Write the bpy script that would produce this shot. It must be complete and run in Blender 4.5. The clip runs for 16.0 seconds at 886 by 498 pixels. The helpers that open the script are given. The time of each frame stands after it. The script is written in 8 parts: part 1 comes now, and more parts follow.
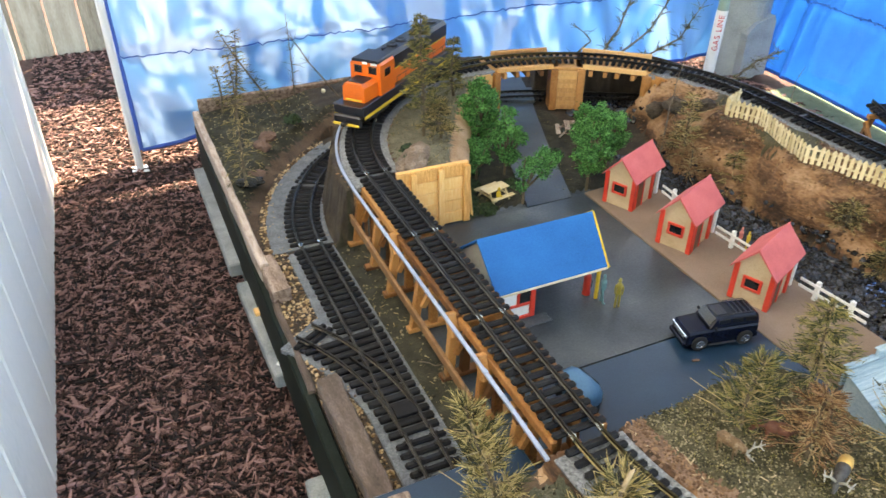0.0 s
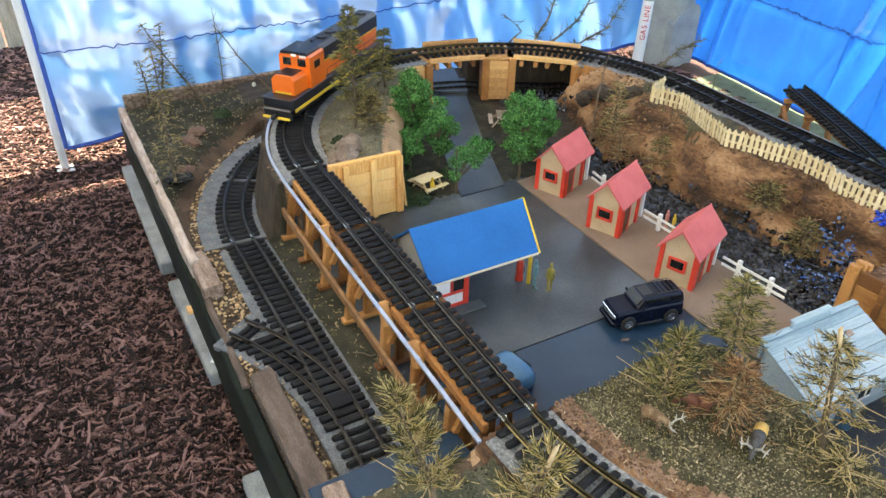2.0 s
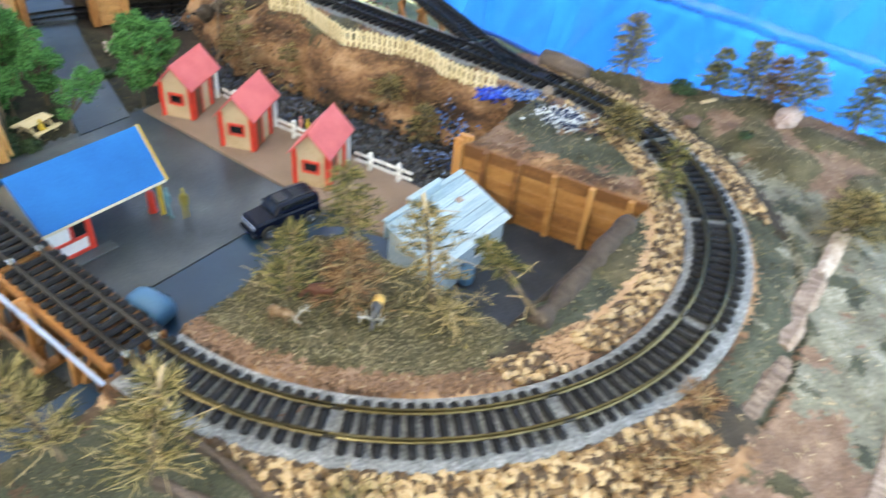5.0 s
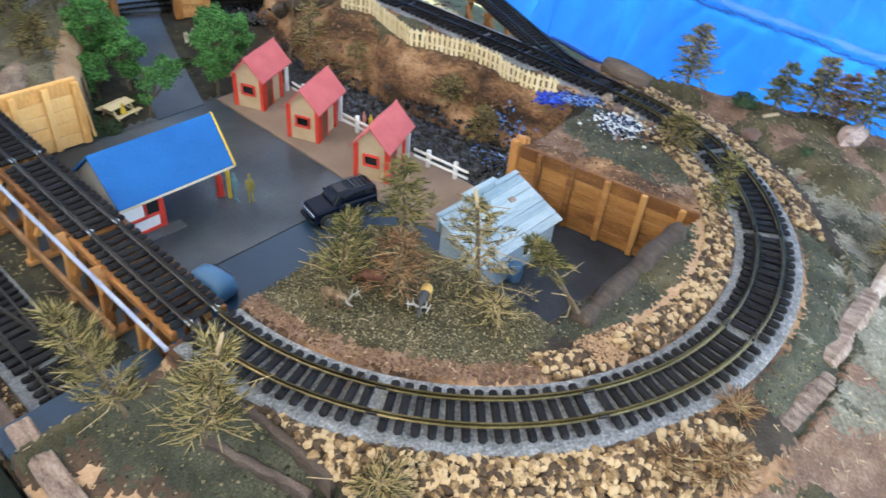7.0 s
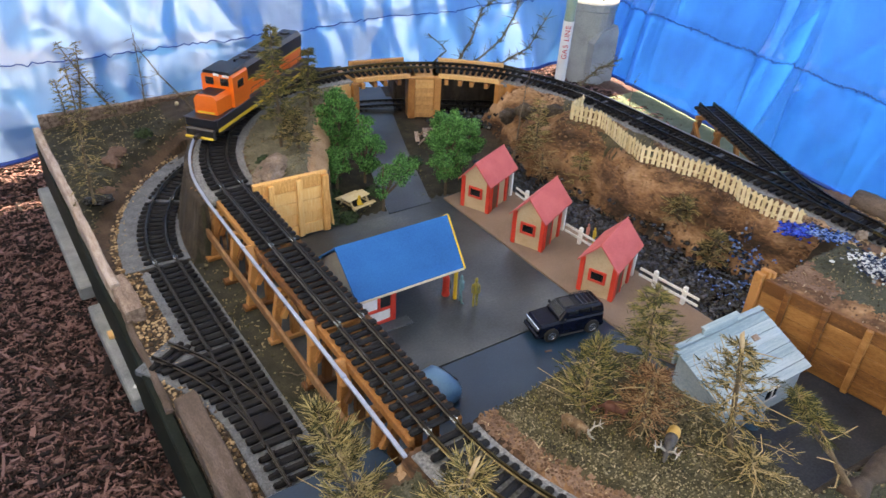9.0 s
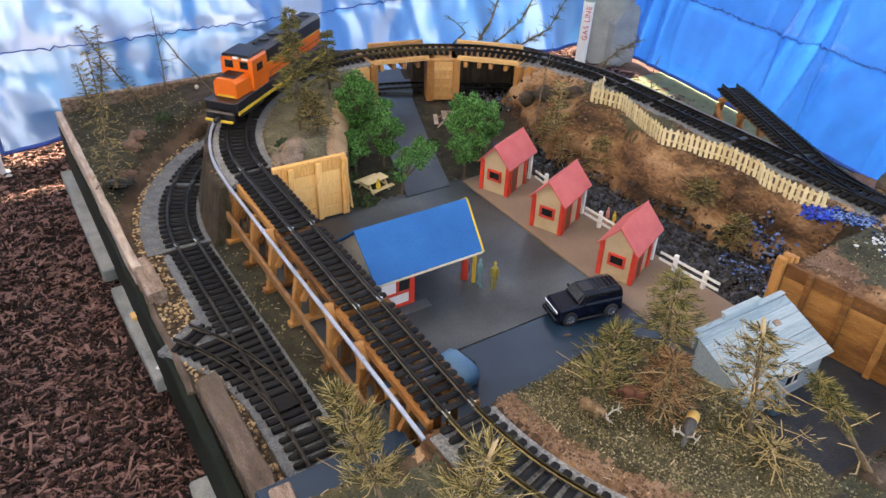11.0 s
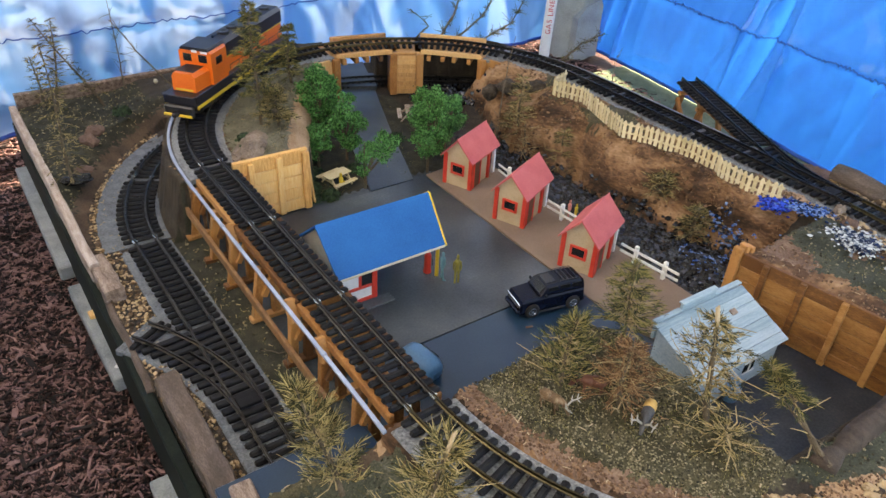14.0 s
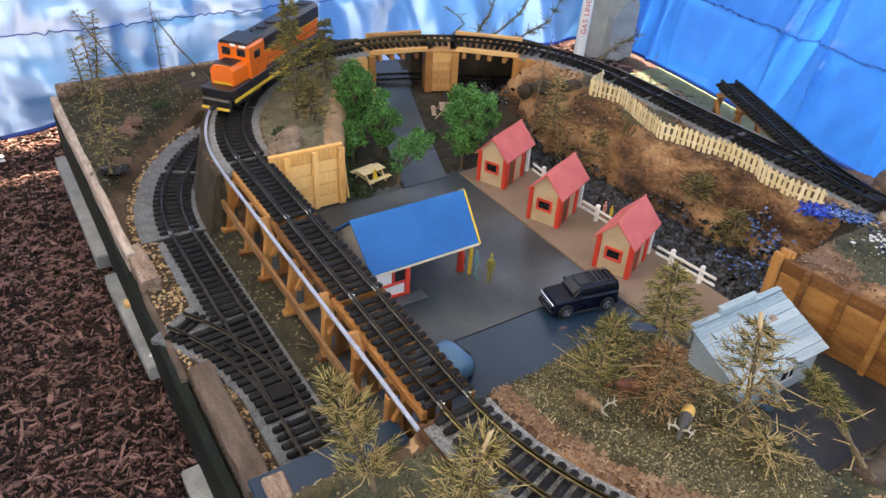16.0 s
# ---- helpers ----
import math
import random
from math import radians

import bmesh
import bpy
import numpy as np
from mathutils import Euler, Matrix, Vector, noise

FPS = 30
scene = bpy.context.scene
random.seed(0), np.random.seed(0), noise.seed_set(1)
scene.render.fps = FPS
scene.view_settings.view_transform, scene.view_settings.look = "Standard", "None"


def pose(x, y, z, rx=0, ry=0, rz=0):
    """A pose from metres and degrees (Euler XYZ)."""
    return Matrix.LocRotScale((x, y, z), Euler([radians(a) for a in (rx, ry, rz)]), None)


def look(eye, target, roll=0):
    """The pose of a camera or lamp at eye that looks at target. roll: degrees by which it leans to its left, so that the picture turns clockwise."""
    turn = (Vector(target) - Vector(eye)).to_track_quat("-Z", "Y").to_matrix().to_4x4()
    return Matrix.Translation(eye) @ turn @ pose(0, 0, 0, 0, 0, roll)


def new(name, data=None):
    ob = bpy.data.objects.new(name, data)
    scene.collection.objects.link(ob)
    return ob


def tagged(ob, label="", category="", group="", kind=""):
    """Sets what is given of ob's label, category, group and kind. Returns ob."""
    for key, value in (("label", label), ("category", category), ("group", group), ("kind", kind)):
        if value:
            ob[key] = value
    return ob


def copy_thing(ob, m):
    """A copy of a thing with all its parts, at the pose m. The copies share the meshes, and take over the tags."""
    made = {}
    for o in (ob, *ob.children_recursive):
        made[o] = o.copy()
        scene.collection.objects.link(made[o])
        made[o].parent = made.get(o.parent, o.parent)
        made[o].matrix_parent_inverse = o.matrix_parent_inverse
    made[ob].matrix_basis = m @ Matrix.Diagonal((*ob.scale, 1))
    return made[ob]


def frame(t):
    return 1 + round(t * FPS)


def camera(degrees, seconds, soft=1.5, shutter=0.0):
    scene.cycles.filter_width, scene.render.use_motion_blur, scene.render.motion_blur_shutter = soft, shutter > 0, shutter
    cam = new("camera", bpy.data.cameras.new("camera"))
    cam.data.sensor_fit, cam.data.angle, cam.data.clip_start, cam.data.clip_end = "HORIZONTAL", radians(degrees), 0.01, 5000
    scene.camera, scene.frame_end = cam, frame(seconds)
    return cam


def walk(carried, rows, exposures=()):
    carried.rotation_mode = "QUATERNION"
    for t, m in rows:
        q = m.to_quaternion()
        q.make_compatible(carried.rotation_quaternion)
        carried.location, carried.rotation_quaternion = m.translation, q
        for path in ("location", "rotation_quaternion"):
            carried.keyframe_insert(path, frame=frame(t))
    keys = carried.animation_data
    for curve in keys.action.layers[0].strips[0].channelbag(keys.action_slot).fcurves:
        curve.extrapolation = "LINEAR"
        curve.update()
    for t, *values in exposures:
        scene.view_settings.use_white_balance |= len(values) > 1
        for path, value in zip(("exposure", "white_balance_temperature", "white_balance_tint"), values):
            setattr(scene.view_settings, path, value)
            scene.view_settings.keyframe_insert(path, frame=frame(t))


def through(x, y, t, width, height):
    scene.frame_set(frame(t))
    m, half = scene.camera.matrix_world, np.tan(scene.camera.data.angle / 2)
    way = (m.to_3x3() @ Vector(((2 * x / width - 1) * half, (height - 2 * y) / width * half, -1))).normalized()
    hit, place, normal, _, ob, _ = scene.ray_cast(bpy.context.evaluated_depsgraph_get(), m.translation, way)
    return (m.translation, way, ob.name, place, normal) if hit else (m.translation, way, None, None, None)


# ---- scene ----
cam = camera(62.2, 16.0, 1.5, 0.6)

PATH = [
    (0, (-0.496, -0.597, 1.502), (0.189, 0.929, 0.406), 0.0),
    (0.5, (-0.491, -0.606, 1.497), (0.233, 0.913, 0.415), 0.8),
    (1, (-0.49, -0.602, 1.498), (0.245, 0.9, 0.401), 1.1),
    (1.5, (-0.482, -0.613, 1.498), (0.307, 0.851, 0.386), 1.6),
    (2, (-0.476, -0.62, 1.499), (0.336, 0.833, 0.39), 1.0),
    (2.5, (-0.479, -0.618, 1.499), (0.323, 0.843, 0.392), 0.7),
    (3, (-0.477, -0.617, 1.498), (0.367, 0.819, 0.391), 1.7),
    (3.5, (-0.455, -0.632, 1.491), (0.464, 0.756, 0.383), 1.4),
    (4, (-0.405, -0.671, 1.466), (0.71, 0.506, 0.294), 4.5),
    (4.5, (-0.381, -0.714, 1.459), (0.85, 0.261, 0.22), 5.6),
    (5, (-0.361, -0.742, 1.481), (0.945, 0.131, 0.243), 5.4),
    (5.2, (-0.353, -0.769, 1.493), (1.002, 0.071, 0.285), 7.0),
    (7.3, (-0.407, -0.777, 1.496), (0.784, 0.271, 0.279), 6.2),
    (7.5, (-0.421, -0.728, 1.508), (0.764, 0.386, 0.344), 6.9),
    (8, (-0.443, -0.679, 1.521), (0.63, 0.624, 0.448), 3.3),
    (8.5, (-0.453, -0.658, 1.515), (0.572, 0.687, 0.447), 2.8),
    (9, (-0.467, -0.644, 1.513), (0.506, 0.739, 0.445), 3.0),
    (11.3, (-0.466, -0.643, 1.514), (0.441, 0.748, 0.4), 2.2),
    (11.5, (-0.464, -0.645, 1.511), (0.432, 0.754, 0.397), 2.4),
    (12, (-0.462, -0.647, 1.513), (0.465, 0.732, 0.399), 2.9),
    (12.5, (-0.454, -0.65, 1.519), (0.53, 0.685, 0.401), 3.6),
    (13, (-0.45, -0.656, 1.516), (0.583, 0.655, 0.413), 3.9),
    (13.5, (-0.451, -0.659, 1.516), (0.557, 0.66, 0.402), 3.2),
    (14, (-0.454, -0.653, 1.513), (0.528, 0.683, 0.395), 3.2),
    (14.5, (-0.457, -0.649, 1.514), (0.528, 0.694, 0.406), 3.4),
    (15, (-0.463, -0.646, 1.51), (0.498, 0.711, 0.399), 3.4),
    (15.5, (-0.466, -0.64, 1.506), (0.471, 0.721, 0.38), 3.5),
    (16, (-0.467, -0.639, 1.505), (0.458, 0.734, 0.382), 3.3),
]
LIGHT = [(0.0, 3.3, 9800, 8), (1.5, 3.28, 9500, 8), (2.5, 3.18, 9200, 8), (3.5, 3.26, 9200, 9), (5.2, 3.6, 8700, 6),
         (7.5, 3.12, 8200, 12), (8.5, 2.93, 9300, 16), (11.5, 3.03, 9900, 18), (13.0, 2.88, 9700, 16), (15.0, 2.9, 9400, 13), (16.0, 3.04, 9900, 17)]
walk(cam, [(t, look(eye, target, roll)) for t, eye, target, roll in PATH], LIGHT)

# ---------------------------------------------------------------- light
SUN_EL, SUN_AZ = radians(62), radians(35)
world = bpy.data.worlds.new("sky")
scene.world = world
world.use_nodes = True
wn = world.node_tree
wn.nodes.clear()
w_out = wn.nodes.new("ShaderNodeOutputWorld")
w_bg = wn.nodes.new("ShaderNodeBackground")
w_sky = wn.nodes.new("ShaderNodeTexSky")
w_sky.sky_type = "NISHITA"
w_sky.sun_disc = False
w_sky.sun_elevation, w_sky.sun_rotation = SUN_EL, SUN_AZ
w_bg.inputs["Strength"].default_value = 0.15
wn.links.new(w_sky.outputs[0], w_bg.inputs[0])
wn.links.new(w_bg.outputs[0], w_out.inputs[0])
sun_data = bpy.data.lights.new("sun", "SUN")
sun_data.energy, sun_data.angle, sun_data.color = 3.6, radians(1.5), (1.0, 0.95, 0.88)
sun_ob = new("sun", sun_data)
sun_dir = Vector((math.sin(SUN_AZ) * math.cos(SUN_EL), math.cos(SUN_AZ) * math.cos(SUN_EL), math.sin(SUN_EL)))
sun_ob.matrix_world = look(sun_dir * 12, (0, 0, 0))


# ---------------------------------------------------------------- mesh helpers
class M:
    """Collects vertices and faces for one mesh."""

    def __init__(self):
        self.v, self.f = [], []

    def add(self, vs, fs):
        n = len(self.v)
        self.v.extend(tuple(p) for p in vs)
        self.f.extend(tuple(i + n for i in q) for q in fs)
        return self

    def box(self, c, s, rot=None, ch=0.0):
        hx, hy, hz = s[0] / 2, s[1] / 2, s[2] / 2
        c = Vector(c)
        if ch <= 0:
            vs = [Vector((x * hx, y * hy, z * hz)) for z in (-1, 1) for y in (-1, 1) for x in (-1, 1)]
            fs = [(0, 2, 3, 1), (4, 5, 7, 6), (0, 1, 5, 4), (2, 6, 7, 3), (0, 4, 6, 2), (1, 3, 7, 5)]
        else:
            ch = min(ch, hx * 0.8, hy * 0.8, hz * 0.8)
            vs, idx = [], {}
            for sz in (-1, 1):
                for sy in (-1, 1):
                    for sx in (-1, 1):
                        for ax in range(3):
                            p = [sx * (hx - ch), sy * (hy - ch), sz * (hz - ch)]
                            p[ax] += (sx, sy, sz)[ax] * ch
                            idx[sx, sy, sz, ax] = len(vs)
                            vs.append(Vector(p))
            fs = []
            for ax in range(3):
                a, b = [(1, 2), (2, 0), (0, 1)][ax]
                for s1 in (-1, 1):
                    q = []
                    for u, w in ((-1, -1), (1, -1), (1, 1), (-1, 1)):
                        k = [0, 0, 0]
                        k[ax], k[a], k[b] = s1, u, w
                        q.append(idx[(*k, ax)])
                    fs.append(tuple(q) if s1 > 0 else tuple(reversed(q)))
            for ax in range(3):
                a, b = [(1, 2), (2, 0), (0, 1)][ax]
                for u in (-1, 1):
                    for w in (-1, 1):
                        k0, k1 = [0, 0, 0], [0, 0, 0]
                        k0[ax], k1[ax] = -1, 1
                        k0[a] = k1[a] = u
                        k0[b] = k1[b] = w
                        q = (idx[(*k0, a)], idx[(*k1, a)], idx[(*k1, b)], idx[(*k0, b)])
                        fs.append(q if u * w > 0 else tuple(reversed(q)))
            for sx in (-1, 1):
                for sy in (-1, 1):
                    for sz in (-1, 1):
                        q = tuple(idx[sx, sy, sz, ax] for ax in range(3))
                        fs.append(q if sx * sy * sz > 0 else tuple(reversed(q)))
        if rot is not None:
            r = rot.to_3x3() if len(rot) == 4 else rot
            vs = [r @ p for p in vs]
        return self.add([p + c for p in vs], fs)

    def beam(self, p0, p1, w, h, ch=0.0, up=(0, 0, 1)):
        """A squared timber from p0 to p1, w wide and h high."""
        p0, p1 = Vector(p0), Vector(p1)
        y = (p1 - p0).normalized()
        x = y.cross(Vector(up))
        x = x.normalized() if x.length > 1e-4 else Vector((1, 0, 0))
        z = x.cross(y)
        rot = Matrix((x, y, z)).transposed()
        return self.box((p0 + p1) / 2, (w, (p1 - p0).length, h), rot, ch)

    def tube(self, pts, radii, n=8, caps=True):
        pts = [Vector(p) for p in pts]
        if not hasattr(radii, "__len__"):
            radii = [radii] * len(pts)
        vs, fs, side = [], [], None
        for i, p in enumerate(pts):
            d = (pts[min(i + 1, len(pts) - 1)] - pts[max(i - 1, 0)]).normalized()
            if side is None:
                side = d.cross(Vector((0, 0, 1)))
                if side.length < 1e-3:
                    side = Vector((1, 0, 0))
            side = (side - d * side.dot(d)).normalized()
            other = d.cross(side)
            for k in range(n):
                a = 2 * math.pi * k / n
                vs.append(p + (side * math.cos(a) + other * math.sin(a)) * radii[i])
        for i in range(len(pts) - 1):
            for k in range(n):
                a, b = i * n + k, i * n + (k + 1) % n
                fs.append((a, b, b + n, a + n))
        if caps:
            fs.append(tuple(reversed(range(n))))
            fs.append(tuple(range((len(pts) - 1) * n, len(pts) * n)))
        return self.add(vs, fs)

    def prism(self, poly, z0, z1, m=None):
        """A polygon in x and y, drawn up from z0 to z1."""
        n = len(poly)
        if sum(poly[i][0] * poly[(i + 1) % n][1] - poly[(i + 1) % n][0] * poly[i][1] for i in range(n)) < 0:
            poly = poly[::-1]
        vs = [Vector((x, y, z)) for z in (z0, z1) for x, y in poly]
        if m is not None:
            vs = [m @ p for p in vs]
        fs = [tuple(reversed(range(n))), tuple(range(n, 2 * n))]
        fs += [(i, (i + 1) % n, (i + 1) % n + n, i + n) for i in range(n)]
        return self.add(vs, fs)

    def sweep(self, pts, profile, closed_ends=True):
        """A profile of (side, up) pairs led along level points; side is to the right of the way."""
        pts = [Vector(p) for p in pts]
        k, vs, fs = len(profile), [], []
        for i, p in enumerate(pts):
            d = (pts[min(i + 1, len(pts) - 1)] - pts[max(i - 1, 0)]).normalized()
            s = Vector((d.y, -d.x, 0)).normalized()
            vs += [p + s * a + Vector((0, 0, b)) for a, b in profile]
        for i in range(len(pts) - 1):
            for j in range(k):
                a, b = i * k + j, i * k + (j + 1) % k
                fs.append((a, a + k, b + k, b))
        if closed_ends:
            fs.append(tuple(range(k)))
            fs.append(tuple(reversed(range((len(pts) - 1) * k, len(pts) * k))))
        return self.add(vs, fs)

    def lathe(self, profile, n=16, c=(0, 0, 0)):
        c = Vector(c)
        vs = [c + Vector((r * math.cos(2 * math.pi * k / n), r * math.sin(2 * math.pi * k / n), z)) for r, z in profile for k in range(n)]
        fs = [(i * n + k, i * n + (k + 1) % n, (i + 1) * n + (k + 1) % n, (i + 1) * n + k) for i in range(len(profile) - 1) for k in range(n)]
        fs += [tuple(reversed(range(n))), tuple(range((len(profile) - 1) * n, len(profile) * n))]
        return self.add(vs, fs)

    def pebble(self, c, s, rng, squash=0.7):
        g = 1.618
        vs = []
        ax = rng.uniform(0, 6.28)
        ca, sa = math.cos(ax), math.sin(ax)
        ex, ey = rng.uniform(0.75, 1.3), rng.uniform(0.75, 1.2)
        for x, y, z in ICO:
            x, y, z = x * ex, y * ey, z * squash
            q = rng.uniform(0.82, 1.15) * s
            vs.append((c[0] + (x * ca - y * sa) * q, c[1] + (x * sa + y * ca) * q, c[2] + z * q))
        return self.add(vs, ICO_F)

    def mesh(self, name, material, smooth=False):
        me = bpy.data.meshes.new(name)
        me.from_pydata(self.v, [], self.f)
        if material is not None:
            me.materials.append(material)
        if smooth:
            me.shade_smooth()
        me.update()
        return me


_g = 1.618 / 1.902
_h = 1 / 1.902
ICO = [(-_h, _g, 0), (_h, _g, 0), (-_h, -_g, 0), (_h, -_g, 0), (0, -_h, _g), (0, _h, _g), (0, -_h, -_g), (0, _h, -_g), (_g, 0, -_h), (_g, 0, _h), (-_g, 0, -_h), (-_g, 0, _h)]
ICO_F = [(0, 11, 5), (0, 5, 1), (0, 1, 7), (0, 7, 10), (0, 10, 11), (1, 5, 9), (5, 11, 4), (11, 10, 2), (10, 7, 6), (7, 1, 8), (3, 9, 4), (3, 4, 2), (3, 2, 6), (3, 6, 8), (3, 8, 9), (4, 9, 5), (2, 4, 11), (6, 2, 10), (8, 6, 7), (9, 8, 1)]


def thing(name, m=None, label="", category="", group="", kind=""):
    ob = new(name)
    ob.empty_display_size = 0.03
    if m is not None:
        ob.matrix_world = m
    return tagged(ob, label, category, group, kind)


def part(name, geo, material, parent=None, label="", smooth=False):
    me = geo.mesh(name, material, smooth) if isinstance(geo, M) else geo
    ob = new(name, me)
    ob.parent = parent
    return tagged(ob, label)


def solid(name, geo, material, label="", category="", kind="", smooth=False, m=None, group=""):
    ob = new(name, geo.mesh(name, material, smooth))
    if m is not None:
        ob.matrix_world = m
    return tagged(ob, label, category, group, kind)


def Rz(a):
    return Matrix.Rotation(a, 4, "Z")


# ---------------------------------------------------------------- materials
def material(name, stops, scale=40.0, fine=400.0, rough=0.8, bump=0.3, metal=0.0, stretch=(1, 1, 1), island=0.0, spread=0.0, bump_dist=0.002, clear=0.0, fine_mix=0.45, translucent=0.0, detail=5.0, spec=0.5):
    """A surface whose colour runs through stops by coarse and fine noise. spread, island: change from object to object, from piece to piece."""
    mt = bpy.data.materials.new(name)
    mt.use_nodes = True
    nt = mt.node_tree
    N, K = nt.nodes, nt.links
    bsdf = N["Principled BSDF"]
    out = N["Material Output"]
    tc = N.new("ShaderNodeTexCoord")
    info = N.new("ShaderNodeObjectInfo")
    shift = N.new("ShaderNodeVectorMath")
    shift.operation = "MULTIPLY_ADD"
    vec = N.new("ShaderNodeCombineXYZ")
    for k in range(3):
        K.new(info.outputs["Random"], vec.inputs[k])
    shift.inputs[1].default_value = (7.3, 5.1, 3.7)
    K.new(vec.outputs[0], shift.inputs[0])
    K.new(tc.outputs["Object"], shift.inputs[2])
    mp = N.new("ShaderNodeMapping")
    mp.inputs["Scale"].default_value = stretch
    K.new(shift.outputs[0], mp.inputs[0])
    n1, n2 = N.new("ShaderNodeTexNoise"), N.new("ShaderNodeTexNoise")
    for n, s, d in ((n1, scale, detail), (n2, fine, 3.0)):
        n.inputs["Scale"].default_value = s
        n.inputs["Detail"].default_value = d
        K.new(mp.outputs[0], n.inputs["Vector"])
    mix = N.new("ShaderNodeMix")
    mix.inputs[0].default_value = fine_mix
    K.new(n1.outputs["Fac"], mix.inputs[2])
    K.new(n2.outputs["Fac"], mix.inputs[3])
    val = mix.outputs[0]

    def plus(value, source, amount):
        m = N.new("ShaderNodeMath")
        m.operation = "MULTIPLY_ADD"
        m.inputs[1].default_value = amount
        m.inputs[2].default_value = -amount / 2
        K.new(source, m.inputs[0])
        a = N.new("ShaderNodeMath")
        K.new(value, a.inputs[0])
        K.new(m.outputs[0], a.inputs[1])
        return a.outputs[0]

    if island:
        geo = N.new("ShaderNodeNewGeometry")
        val = plus(val, geo.outputs["Random Per Island"], island)
    if spread:
        val = plus(val, info.outputs["Random"], spread)
    ramp = N.new("ShaderNodeValToRGB")
    el = ramp.color_ramp.elements
    while len(el) < len(stops):
        el.new(0.5)
    for e, (pos, col) in zip(el, stops):
        e.position, e.color = pos, (*col, 1)
    K.new(val, ramp.inputs[0])
    K.new(ramp.outputs[0], bsdf.inputs["Base Color"])
    bsdf.inputs["Roughness"].default_value = rough
    bsdf.inputs["Metallic"].default_value = metal
    bsdf.inputs["Specular IOR Level"].default_value = spec
    if clear:
        bsdf.inputs["Coat Weight"].default_value = clear
        bsdf.inputs["Coat Roughness"].default_value = 0.08
    if bump:
        b = N.new("ShaderNodeBump")
        b.inputs["Strength"].default_value = bump
        b.inputs["Distance"].default_value = bump_dist
        K.new(mix.outputs[0], b.inputs["Height"])
        K.new(b.outputs[0], bsdf.inputs["Normal"])
    if translucent:
        tr = N.new("ShaderNodeBsdfTranslucent")
        K.new(ramp.outputs[0], tr.inputs[0])
        ms = N.new("ShaderNodeMixShader")
        ms.inputs[0].default_value = translucent
        K.new(bsdf.outputs[0], ms.inputs[1])
        K.new(tr.outputs[0], ms.inputs[2])
        K.new(ms.outputs[0], out.inputs[0])
    return mt


def tones(*cols):
    """Stops through the middle of a noise's range."""
    n = len(cols)
    return [(0.3 + 0.4 * i / max(n - 1, 1), c) for i, c in enumerate(cols)]


GRASS = material("dry_grass_flock", tones((0.018, 0.016, 0.007), (0.05, 0.042, 0.019), (0.095, 0.078, 0.04), (0.2, 0.165, 0.1)), 18, 420, 0.95, 0.8, bump_dist=0.004)
GRASS_DARK = material("dark_grass_flock", tones((0.006, 0.007, 0.004), (0.016, 0.016, 0.008), (0.038, 0.034, 0.019), (0.09, 0.075, 0.045)), 25, 420, 0.95, 0.9, bump_dist=0.004)
DRYFLOCK = material("pale_dry_flock", tones((0.045, 0.04, 0.022), (0.1, 0.09, 0.055), (0.17, 0.152, 0.1), (0.3, 0.265, 0.19)), 18, 380, 0.95, 0.9, bump_dist=0.004)
DIRT = material("brown_dirt", [(0.36, (0.03, 0.015, 0.008)), (0.45, (0.115, 0.055, 0.027)), (0.53, (0.26, 0.137, 0.068)), (0.64, (0.45, 0.27, 0.155))], 7, 90, 0.95, 1.0, stretch=(0.8, 0.8, 2.4), bump_dist=0.012, fine_mix=0.24)
MOSS = material("grey_green_moss", tones((0.014, 0.015, 0.009), (0.032, 0.035, 0.021), (0.066, 0.068, 0.043), (0.15, 0.14, 0.1)), 16, 320, 0.95, 1.0, bump_dist=0.006)
DUFF = material("brown_duff", tones((0.032, 0.02, 0.013), (0.075, 0.045, 0.028), (0.13, 0.085, 0.055)), 16, 260, 0.95, 0.8, bump_dist=0.004)
TANDIRT = material("tan_dirt", tones((0.24, 0.13, 0.066), (0.42, 0.255, 0.145), (0.55, 0.37, 0.24)), 14, 200, 0.95, 0.8, bump_dist=0.004)
SOIL = material("dark_soil", tones((0.012, 0.009, 0.006), (0.034, 0.024, 0.016), (0.075, 0.055, 0.035)), 22, 300, 0.95, 0.8, bump_dist=0.004)
PINKDIRT = material("pink_dirt", tones((0.075, 0.04, 0.026), (0.17, 0.098, 0.064), (0.31, 0.2, 0.142)), 26, 220, 0.95, 1.0, bump_dist=0.006)
PALE = material("pale_plaster_ground", tones((0.045, 0.042, 0.028), (0.12, 0.108, 0.076), (0.2, 0.185, 0.138), (0.4, 0.37, 0.31)), 15, 150, 0.95, 0.9, bump_dist=0.004)
# dark blue floor, its tones deepened for the shade down in the pit
PITFLOOR = material("shade_darkened_floor", tones((0.006, 0.010, 0.018), (0.015, 0.022, 0.034), (0.032, 0.04, 0.052), (0.065, 0.066, 0.068)), 14, 220, 0.5, 0.3)
ROADBED = material("grey_roadbed", tones((0.055, 0.057, 0.06), (0.15, 0.155, 0.16), (0.24, 0.245, 0.25), (0.4, 0.405, 0.4)), 30, 220, 0.95, 1.0, bump_dist=0.003, fine_mix=0.7)
DARKBED = material("dark_roadbed", tones((0.05, 0.056, 0.063), (0.125, 0.138, 0.15), (0.23, 0.245, 0.26)), 40, 300, 0.95, 0.8, fine_mix=0.6)
ASPHALT = material("grey_asphalt_paint", tones((0.012, 0.018, 0.023), (0.034, 0.044, 0.052), (0.06, 0.072, 0.08), (0.12, 0.13, 0.135)), 6, 200, 0.36, 0.2, fine_mix=0.28)
